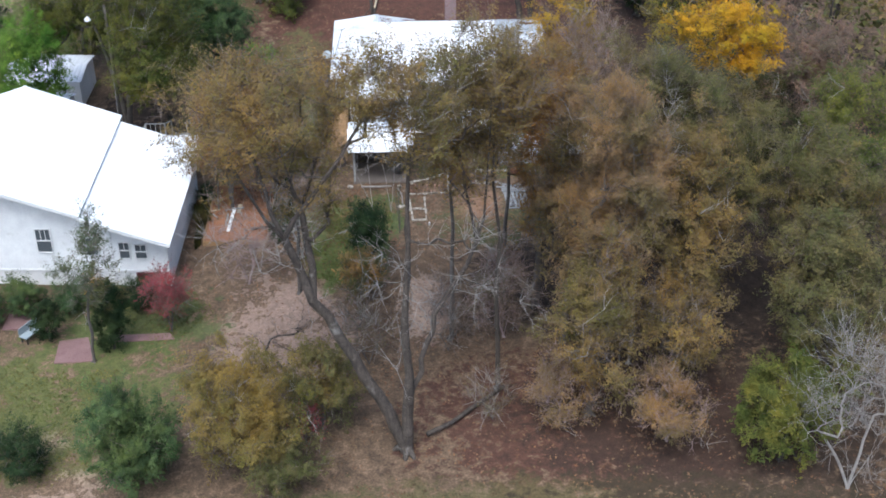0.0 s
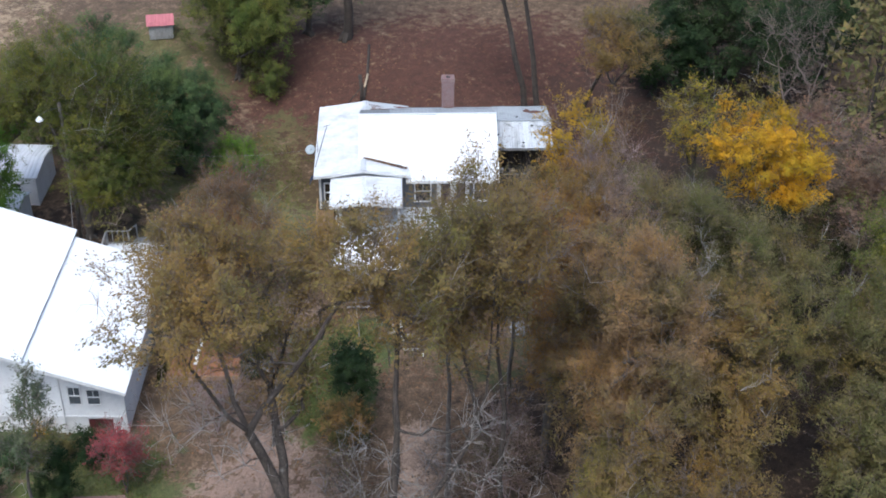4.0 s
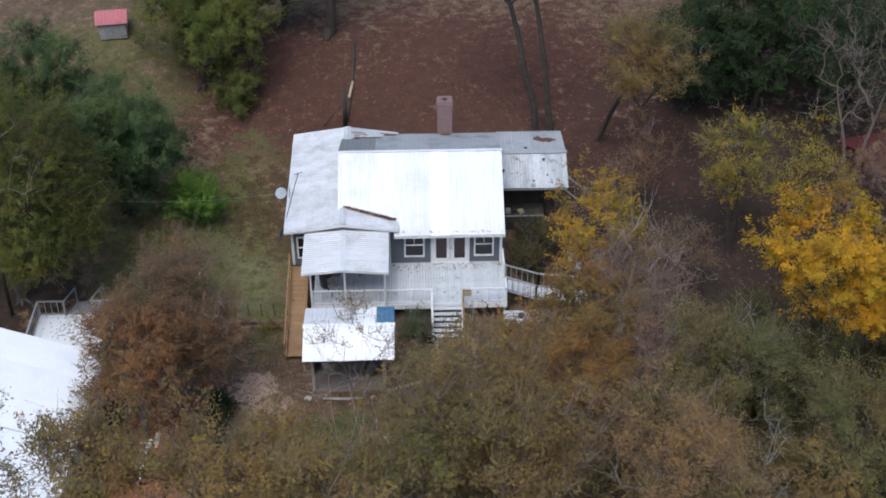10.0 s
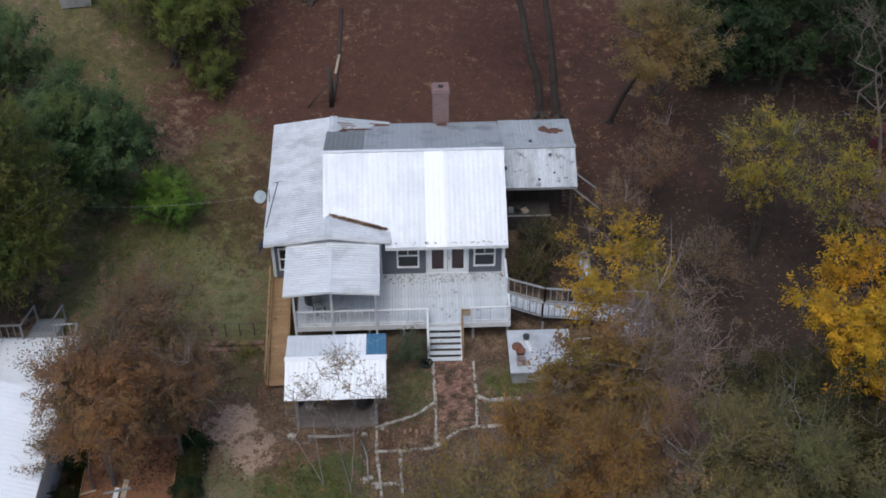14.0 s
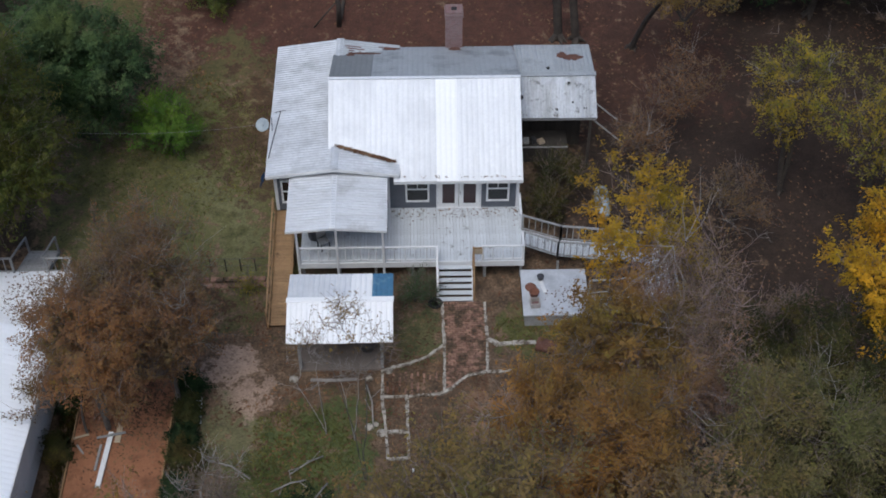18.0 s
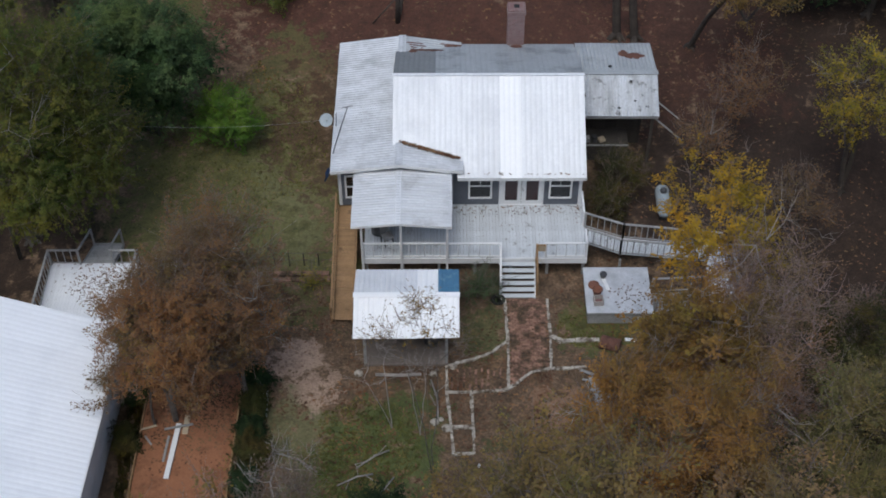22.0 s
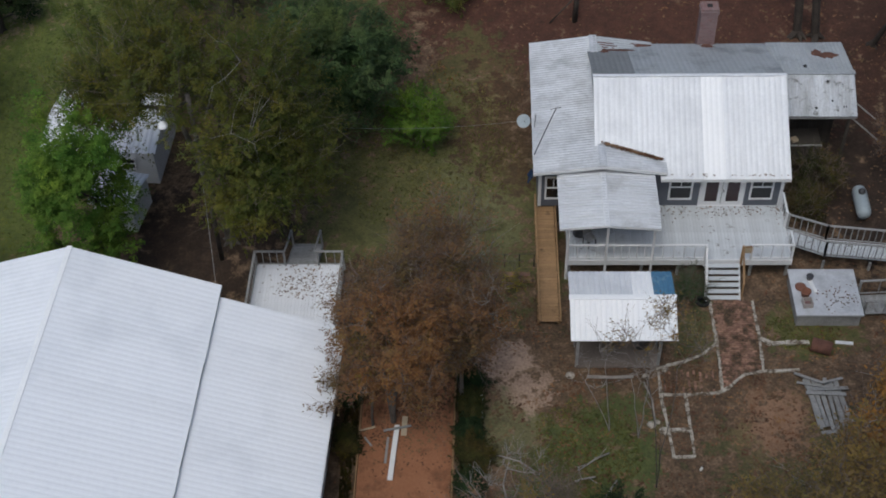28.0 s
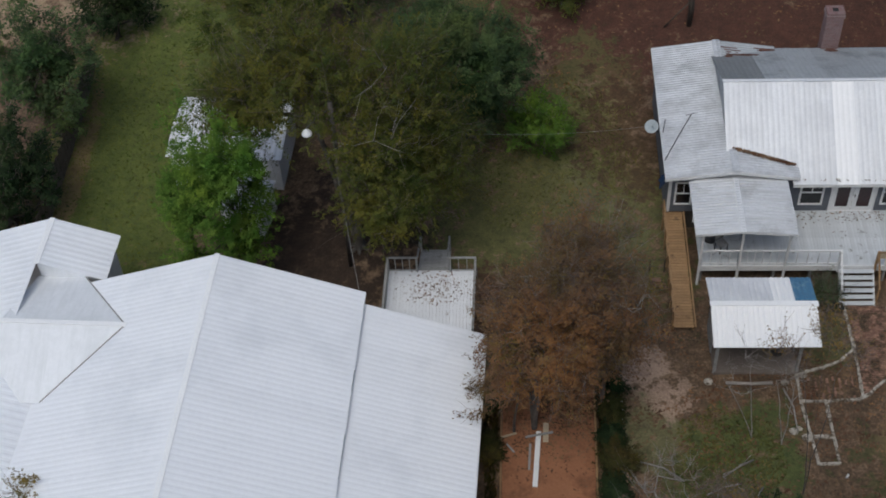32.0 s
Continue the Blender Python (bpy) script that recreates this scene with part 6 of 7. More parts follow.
tree("green_tree", "leafy bright green tree beside the white sheds", "tree", -27.4, -3.8, 10.0, 2.7, "bright", BARK_DARK, 0.2, 150, 84, 0.19, 0.45, ((0.2, 0.1),), 0.14, 0, 47, lump=0.6, thin=0.08)
tree("russet_tree", "spreading tree with russet-brown leaves by the clay bed", "tree", -14.2, -11.2, 8.8, 3.2, "russet", BARK, 0.32, 190, 76, 0.155, 0.46, ((-0.5, 0.2), (0.5, -0.1), (0, 0.5)), 0.12, 5, 48, lump=0.6, thin=0.3, twig_len=0.8)
tree("russet_tree", "spreading tree with fading brown leaves", "tree", -12.9, -8.6, 9.6, 2.8, "russet", BARK, 0.32, 190, 44, 0.14, 0.5, ((-0.4, 0.2), (0.5, 0.1)), 0.12, 7, 49, lump=0.6, thin=0.15, twig_len=0.9)
tree("olive_tree", "dense olive-brown tree in the wooded edge", "tree", 11.4, -13.2, 9.0, 3.3, "deepolive", BARK_DARK, 0.22, 130, 80, 0.2, 0.6, ((0.2,0.2),), 0.2, 2, 24, lump=0.7, thin=0.4, loose=0.15, twig_len=1.0)
tree("olive_tree", "dense olive-brown tree in the wooded edge", "tree", 17.0, -12.0, 9.5, 3.5, "deepolive", BARK_DARK, 0.22, 130, 80, 0.2, 0.6, ((0.2,0.2),), 0.2, 3, 25, lump=0.55, thin=0.25, twig_len=1.0)
tree("olive_tree", "thin mauve-brown tree in the wooded edge", "tree", 21.0, -12.0, 13.0, 3.8, "mauve", BARK_DARK, 0.22, 130, 80, 0.22, 0.65, ((0.2,0.2),), 0.2, 3, 27, lump=0.55, thin=0.25, twig_len=1.0)
tree("brown_tree", "brown thin-leaved tree over the yard", "tree", 20.5, -3.5, 10.0, 3.4, "mauve", BARK_DARK, 0.3, 100, 60, 0.22, 0.6, ((0.5,0.3),), 0.18, 4, 29, lump=0.55, thin=0.25, twig_len=1.0)
tree("back_oak", "slender oak with brown leaves behind the house", "tree", 5.5, 12.7, 15.0, 2.8, "brown", BARK_DARK, 0.55, 60, 40, 0.2, 0.6, ((-2.6, 1.0),), 0.23, 4, 30)
tree("back_oak", "slender oak with brown leaves behind the house", "tree", 6.4, 12.5, 15.0, 2.8, "brown", BARK_DARK, 0.55, 60, 40, 0.2, 0.6, ((-1.9, 1.4),), 0.22, 4, 31)
tree("evergreen_tree", "dark evergreen at the back of the yard", "tree", 14.8, 14.8, 7.6, 3.2, "darkgreen", BARK_DARK, 0.1, 140, 54, 0.27, 0.6, ((0.1,0.1),), 0.2, 1, 33)
tree("evergreen_tree", "dark evergreen at the back of the yard", "tree", 18.8, 14.2, 9.0, 3.4, "darkgreen", BARK_DARK, 0.1, 140, 54, 0.27, 0.6, ((0.1,0.1),), 0.2, 1, 34)
tree("evergreen_tree", "dark evergreen at the back of the yard", "tree", 23.4, 12.4, 9.5, 3.6, "darkgreen", BARK_DARK, 0.1, 130, 54, 0.27, 0.6, ((0.1,0.1),), 0.2, 1, 35)
tree("pine_tree", "tall pine with a thick dark trunk", "tree", -7.0, 22.8, 17.0, 3.6, "green", BARK_DARK, 0.55, 90, 70, 0.24, 0.6, ((0.3,0.2),), 0.36, 2, 37)
tree("green_tree", "large deep-green tree by the back fence", "tree", -14.2, 20.2, 9.2, 4.4, "lime", BARK_DARK, 0.03, 240, 90, 0.22, 0.65, ((0.3,0.2),), 0.26, 2, 38)
tree("green_tree", "deep-green tree at the back of the yard", "tree", -10.0, 23.5, 8.5, 3.4, "green", BARK_DARK, 0.05, 120, 80, 0.22, 0.65, ((0.3,0.2),), 0.24, 2, 39)
tree("green_tree", "broad yellow-green tree behind the side lawn", "tree", -14.6, 17.2, 8.2, 4.0, "lime", BARK_DARK, 0.12, 170, 80, 0.21, 0.6, ((0.1, 0.1),), 0.24, 1, 305, thin=0.08)
tree("amber_tree", "small yellow-brown tree beside the russet ones", "tree", -15.0, -11.4, 6.0, 1.5, "amber", BARK, 0.5, 50, 50, 0.14, 0.4, ((0.2, 0.1),), 0.06, 4, 306)
tree("green_bush", "rounded yellow-green bush behind the lawn", "bush", -12.4, 15.4, 3.0, 1.8, "lime", BARK, 0.05, 60, 60, 0.18, 0.4, ((0.1,0.1),), 0.08, 2, 40)
tree("round_tree", "dark-green tree beside the fence", "tree", -23.5, 14.0, 7.5, 3.0, "green", BARK_DARK, 0.1, 110, 80, 0.2, 0.55, ((0.1,0.1),), 0.2, 1, 42)
tree("bright_shrub", "bright green shrub on the side lawn", "shrub", -13.5, 5.0, 3.3, 1.8, "bright", BARK, 0.02, 90, 70, 0.16, 0.36, ((0.1,0.1),), 0.06, 2, 43)
tree("cedar_tree", "olive cedar beyond the sheds", "tree", -26.8, 8.5, 9.5, 3.4, "cedar", BARK, 0.1, 130, 90, 0.2, 0.55, ((0.2,0.1),), 0.2, 2, 46)
SLENDER = ((-0.45, 0.8, 9.5, 0.65, 0.6, 0.5), (-0.3, 0.8, 9.0, 0.5, 0.5, 0.5), (-1.5, 1.0, 7.4, 0.7, 0.7, 1.0), (0.8, 0.9, 7.4, 0.7, 0.7, 1.0))
tree("slender_tree", "slender nearly bare tree before the open shed", "tree", -3.9, -14.1, 10.0, 1.4, "olive", BARK, 0.4, 28, 12, 0.13, 0.26, ((-0.9, 0.6), (0.3, 0.6), (-0.3, 0.7)), 0.03, 4, 50, lobes=SLENDER, dead=0.0, thin=0.3, twig_len=0.7)
tree("green_shrub", "deep green cedar shrub in the front yard", "shrub", -16.9, -34.6, 5.6, 2.6, "green", BARK, 0.02, 170, 85, 0.17, 0.4, ((0.1,0.1),), 0.08, 1, 51)
tree("amber_bush", "amber-brown leaved bush in the front yard", "bush", -11.2, -34.0, 6.8, 3.6, "amber", BARK, 0.05, 200, 70, 0.18, 0.5, ((0.3,0.1),(-0.4,0.1)), 0.1, 4, 52)
tree("dark_shrub", "dark green rounded shrub", "shrub", -22.2, -34.0, 2.6, 1.5, "darkgreen", BARK, 0.02, 60, 70, 0.15, 0.32, ((0.1,0.1),), 0.06, 1, 53)
tree("mixed_bush", "green and brown bush beneath the forked tree", "bush", -7.8, -31.5, 5.5, 2.2, "olivegreen", BARK, 0.05, 100, 70, 0.18, 0.45, ((0.2,0.1),), 0.1, 3, 54)
tree("mixed_bush", "low olive bush in the front yard", "bush", -9.5, -36.0, 3.4, 2.2, "olivegreen", BARK, 0.03, 80, 70, 0.17, 0.4, ((0.2,0.1),), 0.08, 3, 55)
tree("crimson_shrub", "crimson-leaved shrub by the white house", "shrub", -16.4, -23.0, 4.2, 1.3, "crimson", BARK, 0.1, 70, 45, 0.13, 0.32, ((0.2,0.1),(-0.2,0.1)), 0.05, 6, 56)
tree("dark_cypress", "dark green upright cypress", "shrub", -19.3, -24.3, 3.8, 1.0, "darkgreen", BARK_DARK, 0.02, 60, 80, 0.14, 0.28, ((0.0,0.1),), 0.06, 0, 57)
tree("sage_tree", "slim tree with pale grey-green leaves", "tree", -20.2, -25.4, 10.5, 1.6, "sage", BARK, 0.25, 60, 45, 0.16, 0.35, ((0.3,0.1),), 0.09, 4, 59)
tree("magnolia_shrub", "dark glossy evergreen magnolia", "shrub", -5.8, -17.8, 4.6, 1.2, "darkgreen", BARK, 0.2, 60, 80, 0.18, 0.35, ((0.1,0.1),), 0.07, 1, 61)
tree("magnolia_shrub", "magnolia with browned leaves", "shrub", -6.1, -20.3, 2.7, 1.15, "magnolia", BARK, 0.05, 60, 50, 0.2, 0.4, ((0.1,0.1),), 0.07, 3, 62)
tree("twiggy_bush", "bare twiggy bush on pale ground", "bush", -12.5, -19.0, 4.6, 2.4, "mauve", BARK_MAUVE, 0.05, 60, 10, 0.1, 0.5, ((0.4,0.2),(-0.5,0.1)), 0.06, 7, 63)
tree("twiggy_bush", "bare grey twiggy bush", "bush", -10.0, -27.0, 4.0, 2.2, "mauve", BARK_MID, 0.05, 22, 6, 0.1, 0.5, ((0.9,0.2),(-0.9,0.1)), 0.07, 5, 64)
tree("twiggy_bush", "bare twiggy bush near the clay bed", "bush", -9.6, -16.5, 4.4, 2.0, "brown", BARK_PALE, 0.1, 18, 3, 0.12, 0.5, ((0.4,0.2),(-0.5,0.1)), 0.07, 7, 65)
tree("yellow_shrub", "small yellow-leaved plant beside the boardwalk", "shrub", -9.1, -3.9, 0.7, 0.4, "lemon", BARK, 0.02, 16, 20, 0.1, 0.16, ((0.05, 0.05),), 0.02, 2, 310)
tree("yellow_shrub", "small yellow plant at the foot of the white wall", "shrub", -21.4, -19.2, 0.9, 0.5, "yellow", BARK, 0.02, 18, 24, 0.12, 0.18, ((0.05, 0.05),), 0.02, 2, 311)
for k, (x, y, h, r) in enumerate(((-5.6, -26.6, 3.4, 1.7), (-1.4, -25.6, 3.2, 1.8), (-6.2, -23.6, 3.0, 1.5), (-1.6, -22.6, 2.6, 1.2), (0.6, -31.2, 2.8, 1.4))):
    tree("undergrowth_bush", "tangled nearly leafless grey-brown undergrowth", "bush", x, y, h, r, ("olivegreen", "mauve")[k % 2], BARK, 0.05, 34, 8, 0.12, 0.4, ((0.4, 0.2), (-0.5, 0.1)), 0.04, 5, 320 + k, twig_len=0.8, dead=0.25, group="undergrowth")
tree("hedge_shrub", "leafy green shrub before the white wall", "shrub", -24.8, -21.2, 2.4, 1.3, "green", BARK, 0.02, 50, 60, 0.15, 0.3, ((0.1, 0.1),), 0.05, 0, 330, thin=0.05)
tree("dark_cypress", "dark green upright cypress", "shrub", -22.9, -23.6, 3.0, 0.8, "darkgreen", BARK_DARK, 0.02, 50, 80, 0.14, 0.26, ((0.0, 0.1),), 0.05, 0, 331)
tree("crimson_shrub", "low crimson-leaved shrub at the foot of the amber bush", "shrub", -8.6, -33.0, 2.6, 0.6, "crimson", BARK, 0.1, 24, 30, 0.12, 0.22, ((0.1, 0.1),), 0.03, 3, 332)
tree("shade_shrub", "grey-green shrub beside the stairs", "shrub", -2.0, -4.6, 1.5, 0.8, "sage", BARK, 0.02, 34, 40, 0.1, 0.22, ((0.1,0.1),), 0.04, 2, 66)
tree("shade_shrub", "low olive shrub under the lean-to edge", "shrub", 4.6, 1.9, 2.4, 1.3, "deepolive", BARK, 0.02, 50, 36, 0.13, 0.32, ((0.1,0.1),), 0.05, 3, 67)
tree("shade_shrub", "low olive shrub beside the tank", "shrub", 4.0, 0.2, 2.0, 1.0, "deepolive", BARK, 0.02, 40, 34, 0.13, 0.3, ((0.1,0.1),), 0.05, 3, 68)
tree("wood_tree", "green tree along the far boundary", "tree", -37.5, 6.5, 7.5, 2.8, "green", BARK_DARK, 0.08, 110, 54, 0.27, 0.6, ((0.2,0.1),), 0.18, 2, 69)
tree("wood_tree", "dark green tree along the far boundary", "tree", -38.5, 0.5, 6.5, 2.8, "darkgreen", BARK_DARK, 0.08, 110, 54, 0.27, 0.6, ((0.2,0.1),), 0.18, 2, 70)
tree("wood_tree", "dark bush along the far boundary", "tree", -35.8, 13.2, 4.5, 2.0, "darkgreen", BARK_DARK, 0.05, 70, 54, 0.27, 0.5, ((0.2,0.1),), 0.12, 2, 71)
tree("corner_tree", "amber-brown bush before the white house", "bush", -32.8, -18.1, 6.2, 1.7, "amber", BARK, 0.1, 60, 60, 0.18, 0.4, ((0.2,0.1),), 0.1, 3, 72)

tree("corner_tree", "green leafy bush before the white house", "bush", -30.19, -18.50, 5.6, 1.1, "green", BARK, 0.1, 40, 60, 0.18, 0.36, ((0.1, 0.1),), 0.08, 1, 340)
tree("evergreen_tree", "dark evergreen at the back of the yard", "tree", 27.0, 16.0, 10.0, 3.6, "darkgreen", BARK_DARK, 0.1, 130, 54, 0.27, 0.6, ((0.1, 0.1),), 0.2, 1, 201)
tree("evergreen_tree", "dark evergreen at the back of the yard", "tree", 17.0, 18.5, 10.0, 3.6, "darkgreen", BARK_DARK, 0.1, 130, 54, 0.27, 0.6, ((0.1, 0.1),), 0.2, 1, 202)
tree("evergreen_tree", "deep green tree among bare branches", "tree", 22.5, 18.5, 11.0, 3.6, "green", BARK_DARK, 0.1, 130, 54, 0.27, 0.6, ((0.1, 0.1),), 0.2, 1, 203)
tree("mauve_bush", "tangled mauve-brown thicket in the wood edge", "bush", 12.6, -10.8, 6.5, 2.4, "mauve", BARK_MAUVE, 0.05, 110, 40, 0.15, 0.5, ((0.4, 0.2), (-0.5, 0.1)), 0.07, 8, 204, lump=0.6)
tree("mauve_bush", "tangled grey-brown thicket below the trees", "bush", 9.0, -33.0, 4.5, 2.6, "brown", BARK_MAUVE, 0.05, 110, 45, 0.16, 0.5, ((0.4, 0.2), (-0.5, 0.1)), 0.07, 7, 205, lump=0.6)
tree("mauve_bush", "tangled grey-brown thicket below the trees", "bush", 4.2, -31.5, 4.0, 2.2, "brown", BARK_MAUVE, 0.05, 80, 30, 0.16, 0.5, ((0.4, 0.2), (-0.5, 0.1)), 0.07, 7, 206, lump=0.6)
tree("mauve_bush", "grey-brown thicket in the clearing", "bush", 1.6, -24.5, 5.5, 2.2, "mauve", BARK_MAUVE, 0.05, 100, 30, 0.15, 0.5, ((0.4, 0.2), (-0.5, 0.1)), 0.07, 8, 207, lump=0.6)

tree("oak_tree", "thin olive-brown oak over the clearing", "tree", -1.2, -24.6, 16.6, 3.0, "olive", BARK, 0.58, 130, 60, 0.171, 0.56, ((0.2, 0.3),), 0.13, 6, 230, lump=0.6, thin=0.2, twig_len=0.9)
tree("oak_tree", "thin brown oak over the thicket", "tree", 4.8, -25.0, 16.4, 2.5, "brown", BARK, 0.18, 165, 67, 0.171, 0.56, ((0.2, 0.3),), 0.2, 6, 231, lump=0.6, thin=0.2, twig_len=0.9)
tree("oak_tree", "dense olive oak in the wooded edge", "tree", 11.2, -19.0, 15.2, 2.8, "deepolive", BARK_DARK, 0.4, 156, 124, 0.133, 0.56, ((0.2, 0.3),), 0.22, 4, 232, lump=0.6, thin=0.15, twig_len=0.9)
tree("oak_tree", "dense brown oak in the wooded edge", "tree", 10.4, -27.6, 15.4, 2.8, "olive", BARK_DARK, 0.2, 156, 80, 0.180, 0.56, ((0.2, 0.3),), 0.22, 4, 233, lump=0.6, thin=0.15, twig_len=0.9)
tree("evergreen_shrub", "dense olive-green shrub at the clearing", "shrub", 14.2, -34.6, 6.4, 2.6, "lime", BARK_DARK, 0.03, 110, 80, 0.19, 0.45, ((0.1, 0.1),), 0.1, 0, 240, lump=0.6, thin=0.05)
tree("ivy_shrub", "low dark ivy shrub against the timber edging", "shrub", -11.2, -9.4, 0.9, 0.6, "darkgreen", BARK, 0.0, 34, 44, 0.14, 0.26, ((0.05, 0.05),), 0.03, 0, 250, thin=0.05, group="ivy shrubs")
tree("ivy_shrub", "low olive ivy shrub against the timber edging", "shrub", -11.1, -10.6, 1.1, 0.7, "deepolive", BARK, 0.0, 34, 44, 0.14, 0.26, ((0.05, 0.05),), 0.03, 0, 251, thin=0.05, group="ivy shrubs")
tree("ivy_shrub", "low dark ivy shrub against the timber edging", "shrub", -11.2, -11.9, 0.8, 0.55, "darkgreen", BARK, 0.0, 34, 44, 0.14, 0.26, ((0.05, 0.05),), 0.03, 0, 252, thin=0.05, group="ivy shrubs")
tree("ivy_shrub", "low olive ivy shrub against the timber edging", "shrub", -11.0, -13.1, 1.2, 0.7, "deepolive", BARK, 0.0, 34, 44, 0.14, 0.26, ((0.05, 0.05),), 0.03, 0, 253, thin=0.05, group="ivy shrubs")
tree("ivy_shrub", "low dark ivy shrub against the timber edging", "shrub", -11.2, -14.4, 0.9, 0.6, "darkgreen", BARK, 0.0, 34, 44, 0.14, 0.26, ((0.05, 0.05),), 0.03, 0, 254, thin=0.05, group="ivy shrubs")
tree("ivy_shrub", "low dark ivy shrub against the timber edging", "shrub", -16.1, -10.0, 0.9, 0.5, "darkgreen", BARK, 0.0, 34, 44, 0.14, 0.26, ((0.05, 0.05),), 0.03, 0, 255, thin=0.05, group="ivy shrubs")
tree("ivy_shrub", "low olive ivy shrub against the timber edging", "shrub", -16.0, -12.4, 1.0, 0.55, "deepolive", BARK, 0.0, 34, 44, 0.14, 0.26, ((0.05, 0.05),), 0.03, 0, 256, thin=0.05, group="ivy shrubs")
tree("sapling", "thin russet-leaved sapling beside the lean-to", "tree", 8.2, 2.6, 4.6, 1.6, "russet", BARK_DARK, 0.25, 40, 22, 0.14, 0.4, ((0.1, 0.1),), 0.05, 5, 260, thin=0.2)
tree("sapling", "thin russet-leaved sapling behind the lean-to", "tree", 10.6, 5.6, 5.4, 1.9, "russet", BARK_DARK, 0.25, 46, 22, 0.14, 0.4, ((0.1, 0.1),), 0.05, 5, 261, thin=0.2)
tree("sapling", "thin brown-leaved sapling among fallen leaves", "tree", 12.0, -1.6, 4.8, 1.7, "russet", BARK_DARK, 0.2, 40, 20, 0.14, 0.4, ((0.1, 0.1),), 0.05, 5, 262, thin=0.2)
tree("hedge_shrub", "clipped green shrub before the white house", "shrub", -26.6, -22.2, 2.2, 1.2, "green", BARK, 0.02, 50, 60, 0.15, 0.3, ((0.1, 0.1),), 0.05, 0, 270, thin=0.05)
tree("hedge_shrub", "green shrub at the foot of the white wall", "shrub", -22.4, -20.9, 1.6, 1.0, "green", BARK, 0.02, 44, 60, 0.15, 0.3, ((0.1, 0.1),), 0.05, 0, 271, thin=0.05)
tree("hedge_shrub", "dark green shrub at the foot of the white wall", "shrub", -18.6, -20.6, 1.5, 1.1, "darkgreen", BARK, 0.02, 44, 60, 0.15, 0.3, ((0.1, 0.1),), 0.05, 0, 272, thin=0.05)
tree("hedge_shrub", "olive-green shrub at the foot of the white wall", "shrub", -20.4, -20.8, 1.7, 1.0, "olivegreen", BARK, 0.02, 44, 60, 0.15, 0.3, ((0.1, 0.1),), 0.05, 0, 273, thin=0.05)
tree("russet_tree", "thin russet tree at the edge of the clay bed", "tree", -11.5, -10.2, 8.0, 2.1, "russet", BARK, 0.3, 100, 56, 0.15, 0.46, ((0.2, 0.1), (-0.3, 0.1)), 0.09, 5, 280, lump=0.6, thin=0.2, twig_len=0.9)
tree("brown_tree", "sparse brown-leaved tree in the front yard", "tree", -9.6, -20.0, 9.6, 2.2, "mauve", BARK, 0.45, 40, 30, 0.14, 0.5, ((0.2, 0.2),), 0.12, 8, 281, lump=0.6, thin=0.25, twig_len=1.0)
tree("dead_tree", "small leaning bare dead tree on the grass", "tree", -5.55, -11.47, 4.4, 1.1, "brown", BARK_PALE, 0.35, 9, 0, 0.2, 0.5, ((-1.3, 0.9), (-0.3, 1.0)), 0.03, 2, 290, twig_len=0.6)
tree("dead_tree", "small upright bare dead tree on the grass", "tree", -4.42, -11.82, 4.8, 1.0, "brown", BARK_PALE, 0.35, 9, 0, 0.2, 0.5, ((0.3, 1.0), (-0.5, 0.9)), 0.028, 2, 291, twig_len=0.6)


# ---- woods all round, and litter on the ground ----
def far_woods(name, label, spots, leaf, seed):
    rng = np.random.default_rng(seed)
    segs, cen = [], []
    for x, y, h, r in spots:
        z = ground_z(x, y)
        segs.append(((x, y, z), (x + rng.normal(0, 0.3), y, z + h * 0.7), 0.2, 0.06))
        k = rng.normal(size=(26, 3))
        k /= np.linalg.norm(k, axis=1, keepdims=True)
        k *= rng.uniform(0.3, 1, 26)[:, None] ** 0.5
        k = k * np.array([r, r, h * 0.42]) + np.array([x, y, z + h * 0.58])
        segs += [((x, y, z + h * 0.4), tuple(p), 0.05, 0.02) for p in k[::3]]
        cen.append(np.repeat(k, 22, 0) + rng.normal(size=(26 * 22, 3)) * 0.8)
    top = thing(name, label, "woods", kind="stuff")
    put("trunks", sticks("trunks", segs, BARK_DARK), top)
    put("crowns", leaves("crowns", np.concatenate(cen), 0.5, LEAF[leaf], rng), top)


rw = random.Random(77)
groups = {"olivegreen": [], "brown": [], "green": []}
for i in range(230):
    a = rw.uniform(0, 2 * math.pi)
    d = rw.uniform(0, 1)
    x, y = -8 + math.cos(a) * (48 + 50 * d), -6 + math.sin(a) * (52 + 50 * d)
    if y < -45 and abs(x + 5) < 40:
        continue
    if x < -30 and y > 8:
        continue
    groups[rw.choice(list(groups))].append((x, y, rw.uniform(7, 13), rw.uniform(2.4, 3.8)))
for x, y in ((27, -6), (28, -16), (27, -24), (26, 3), (29, 10), (25, -31), (31, 18), (28, 26), (20, 30), (12, 31), (4, 33), (24, -38), (33, -12), (32, 2)):
    groups["olivegreen" if (x + y) % 2 else "brown"].append((x, y, rw.uniform(9, 13), rw.uniform(3, 4)))
far_woods("olive_woods", "olive-green woods round the yards", groups["olivegreen"], "olivegreen", 1)
far_woods("brown_woods", "brown autumn woods round the yards", groups["brown"], "brown", 2)
far_woods("green_woods", "dark green woods round the yards", groups["green"], "green", 3)


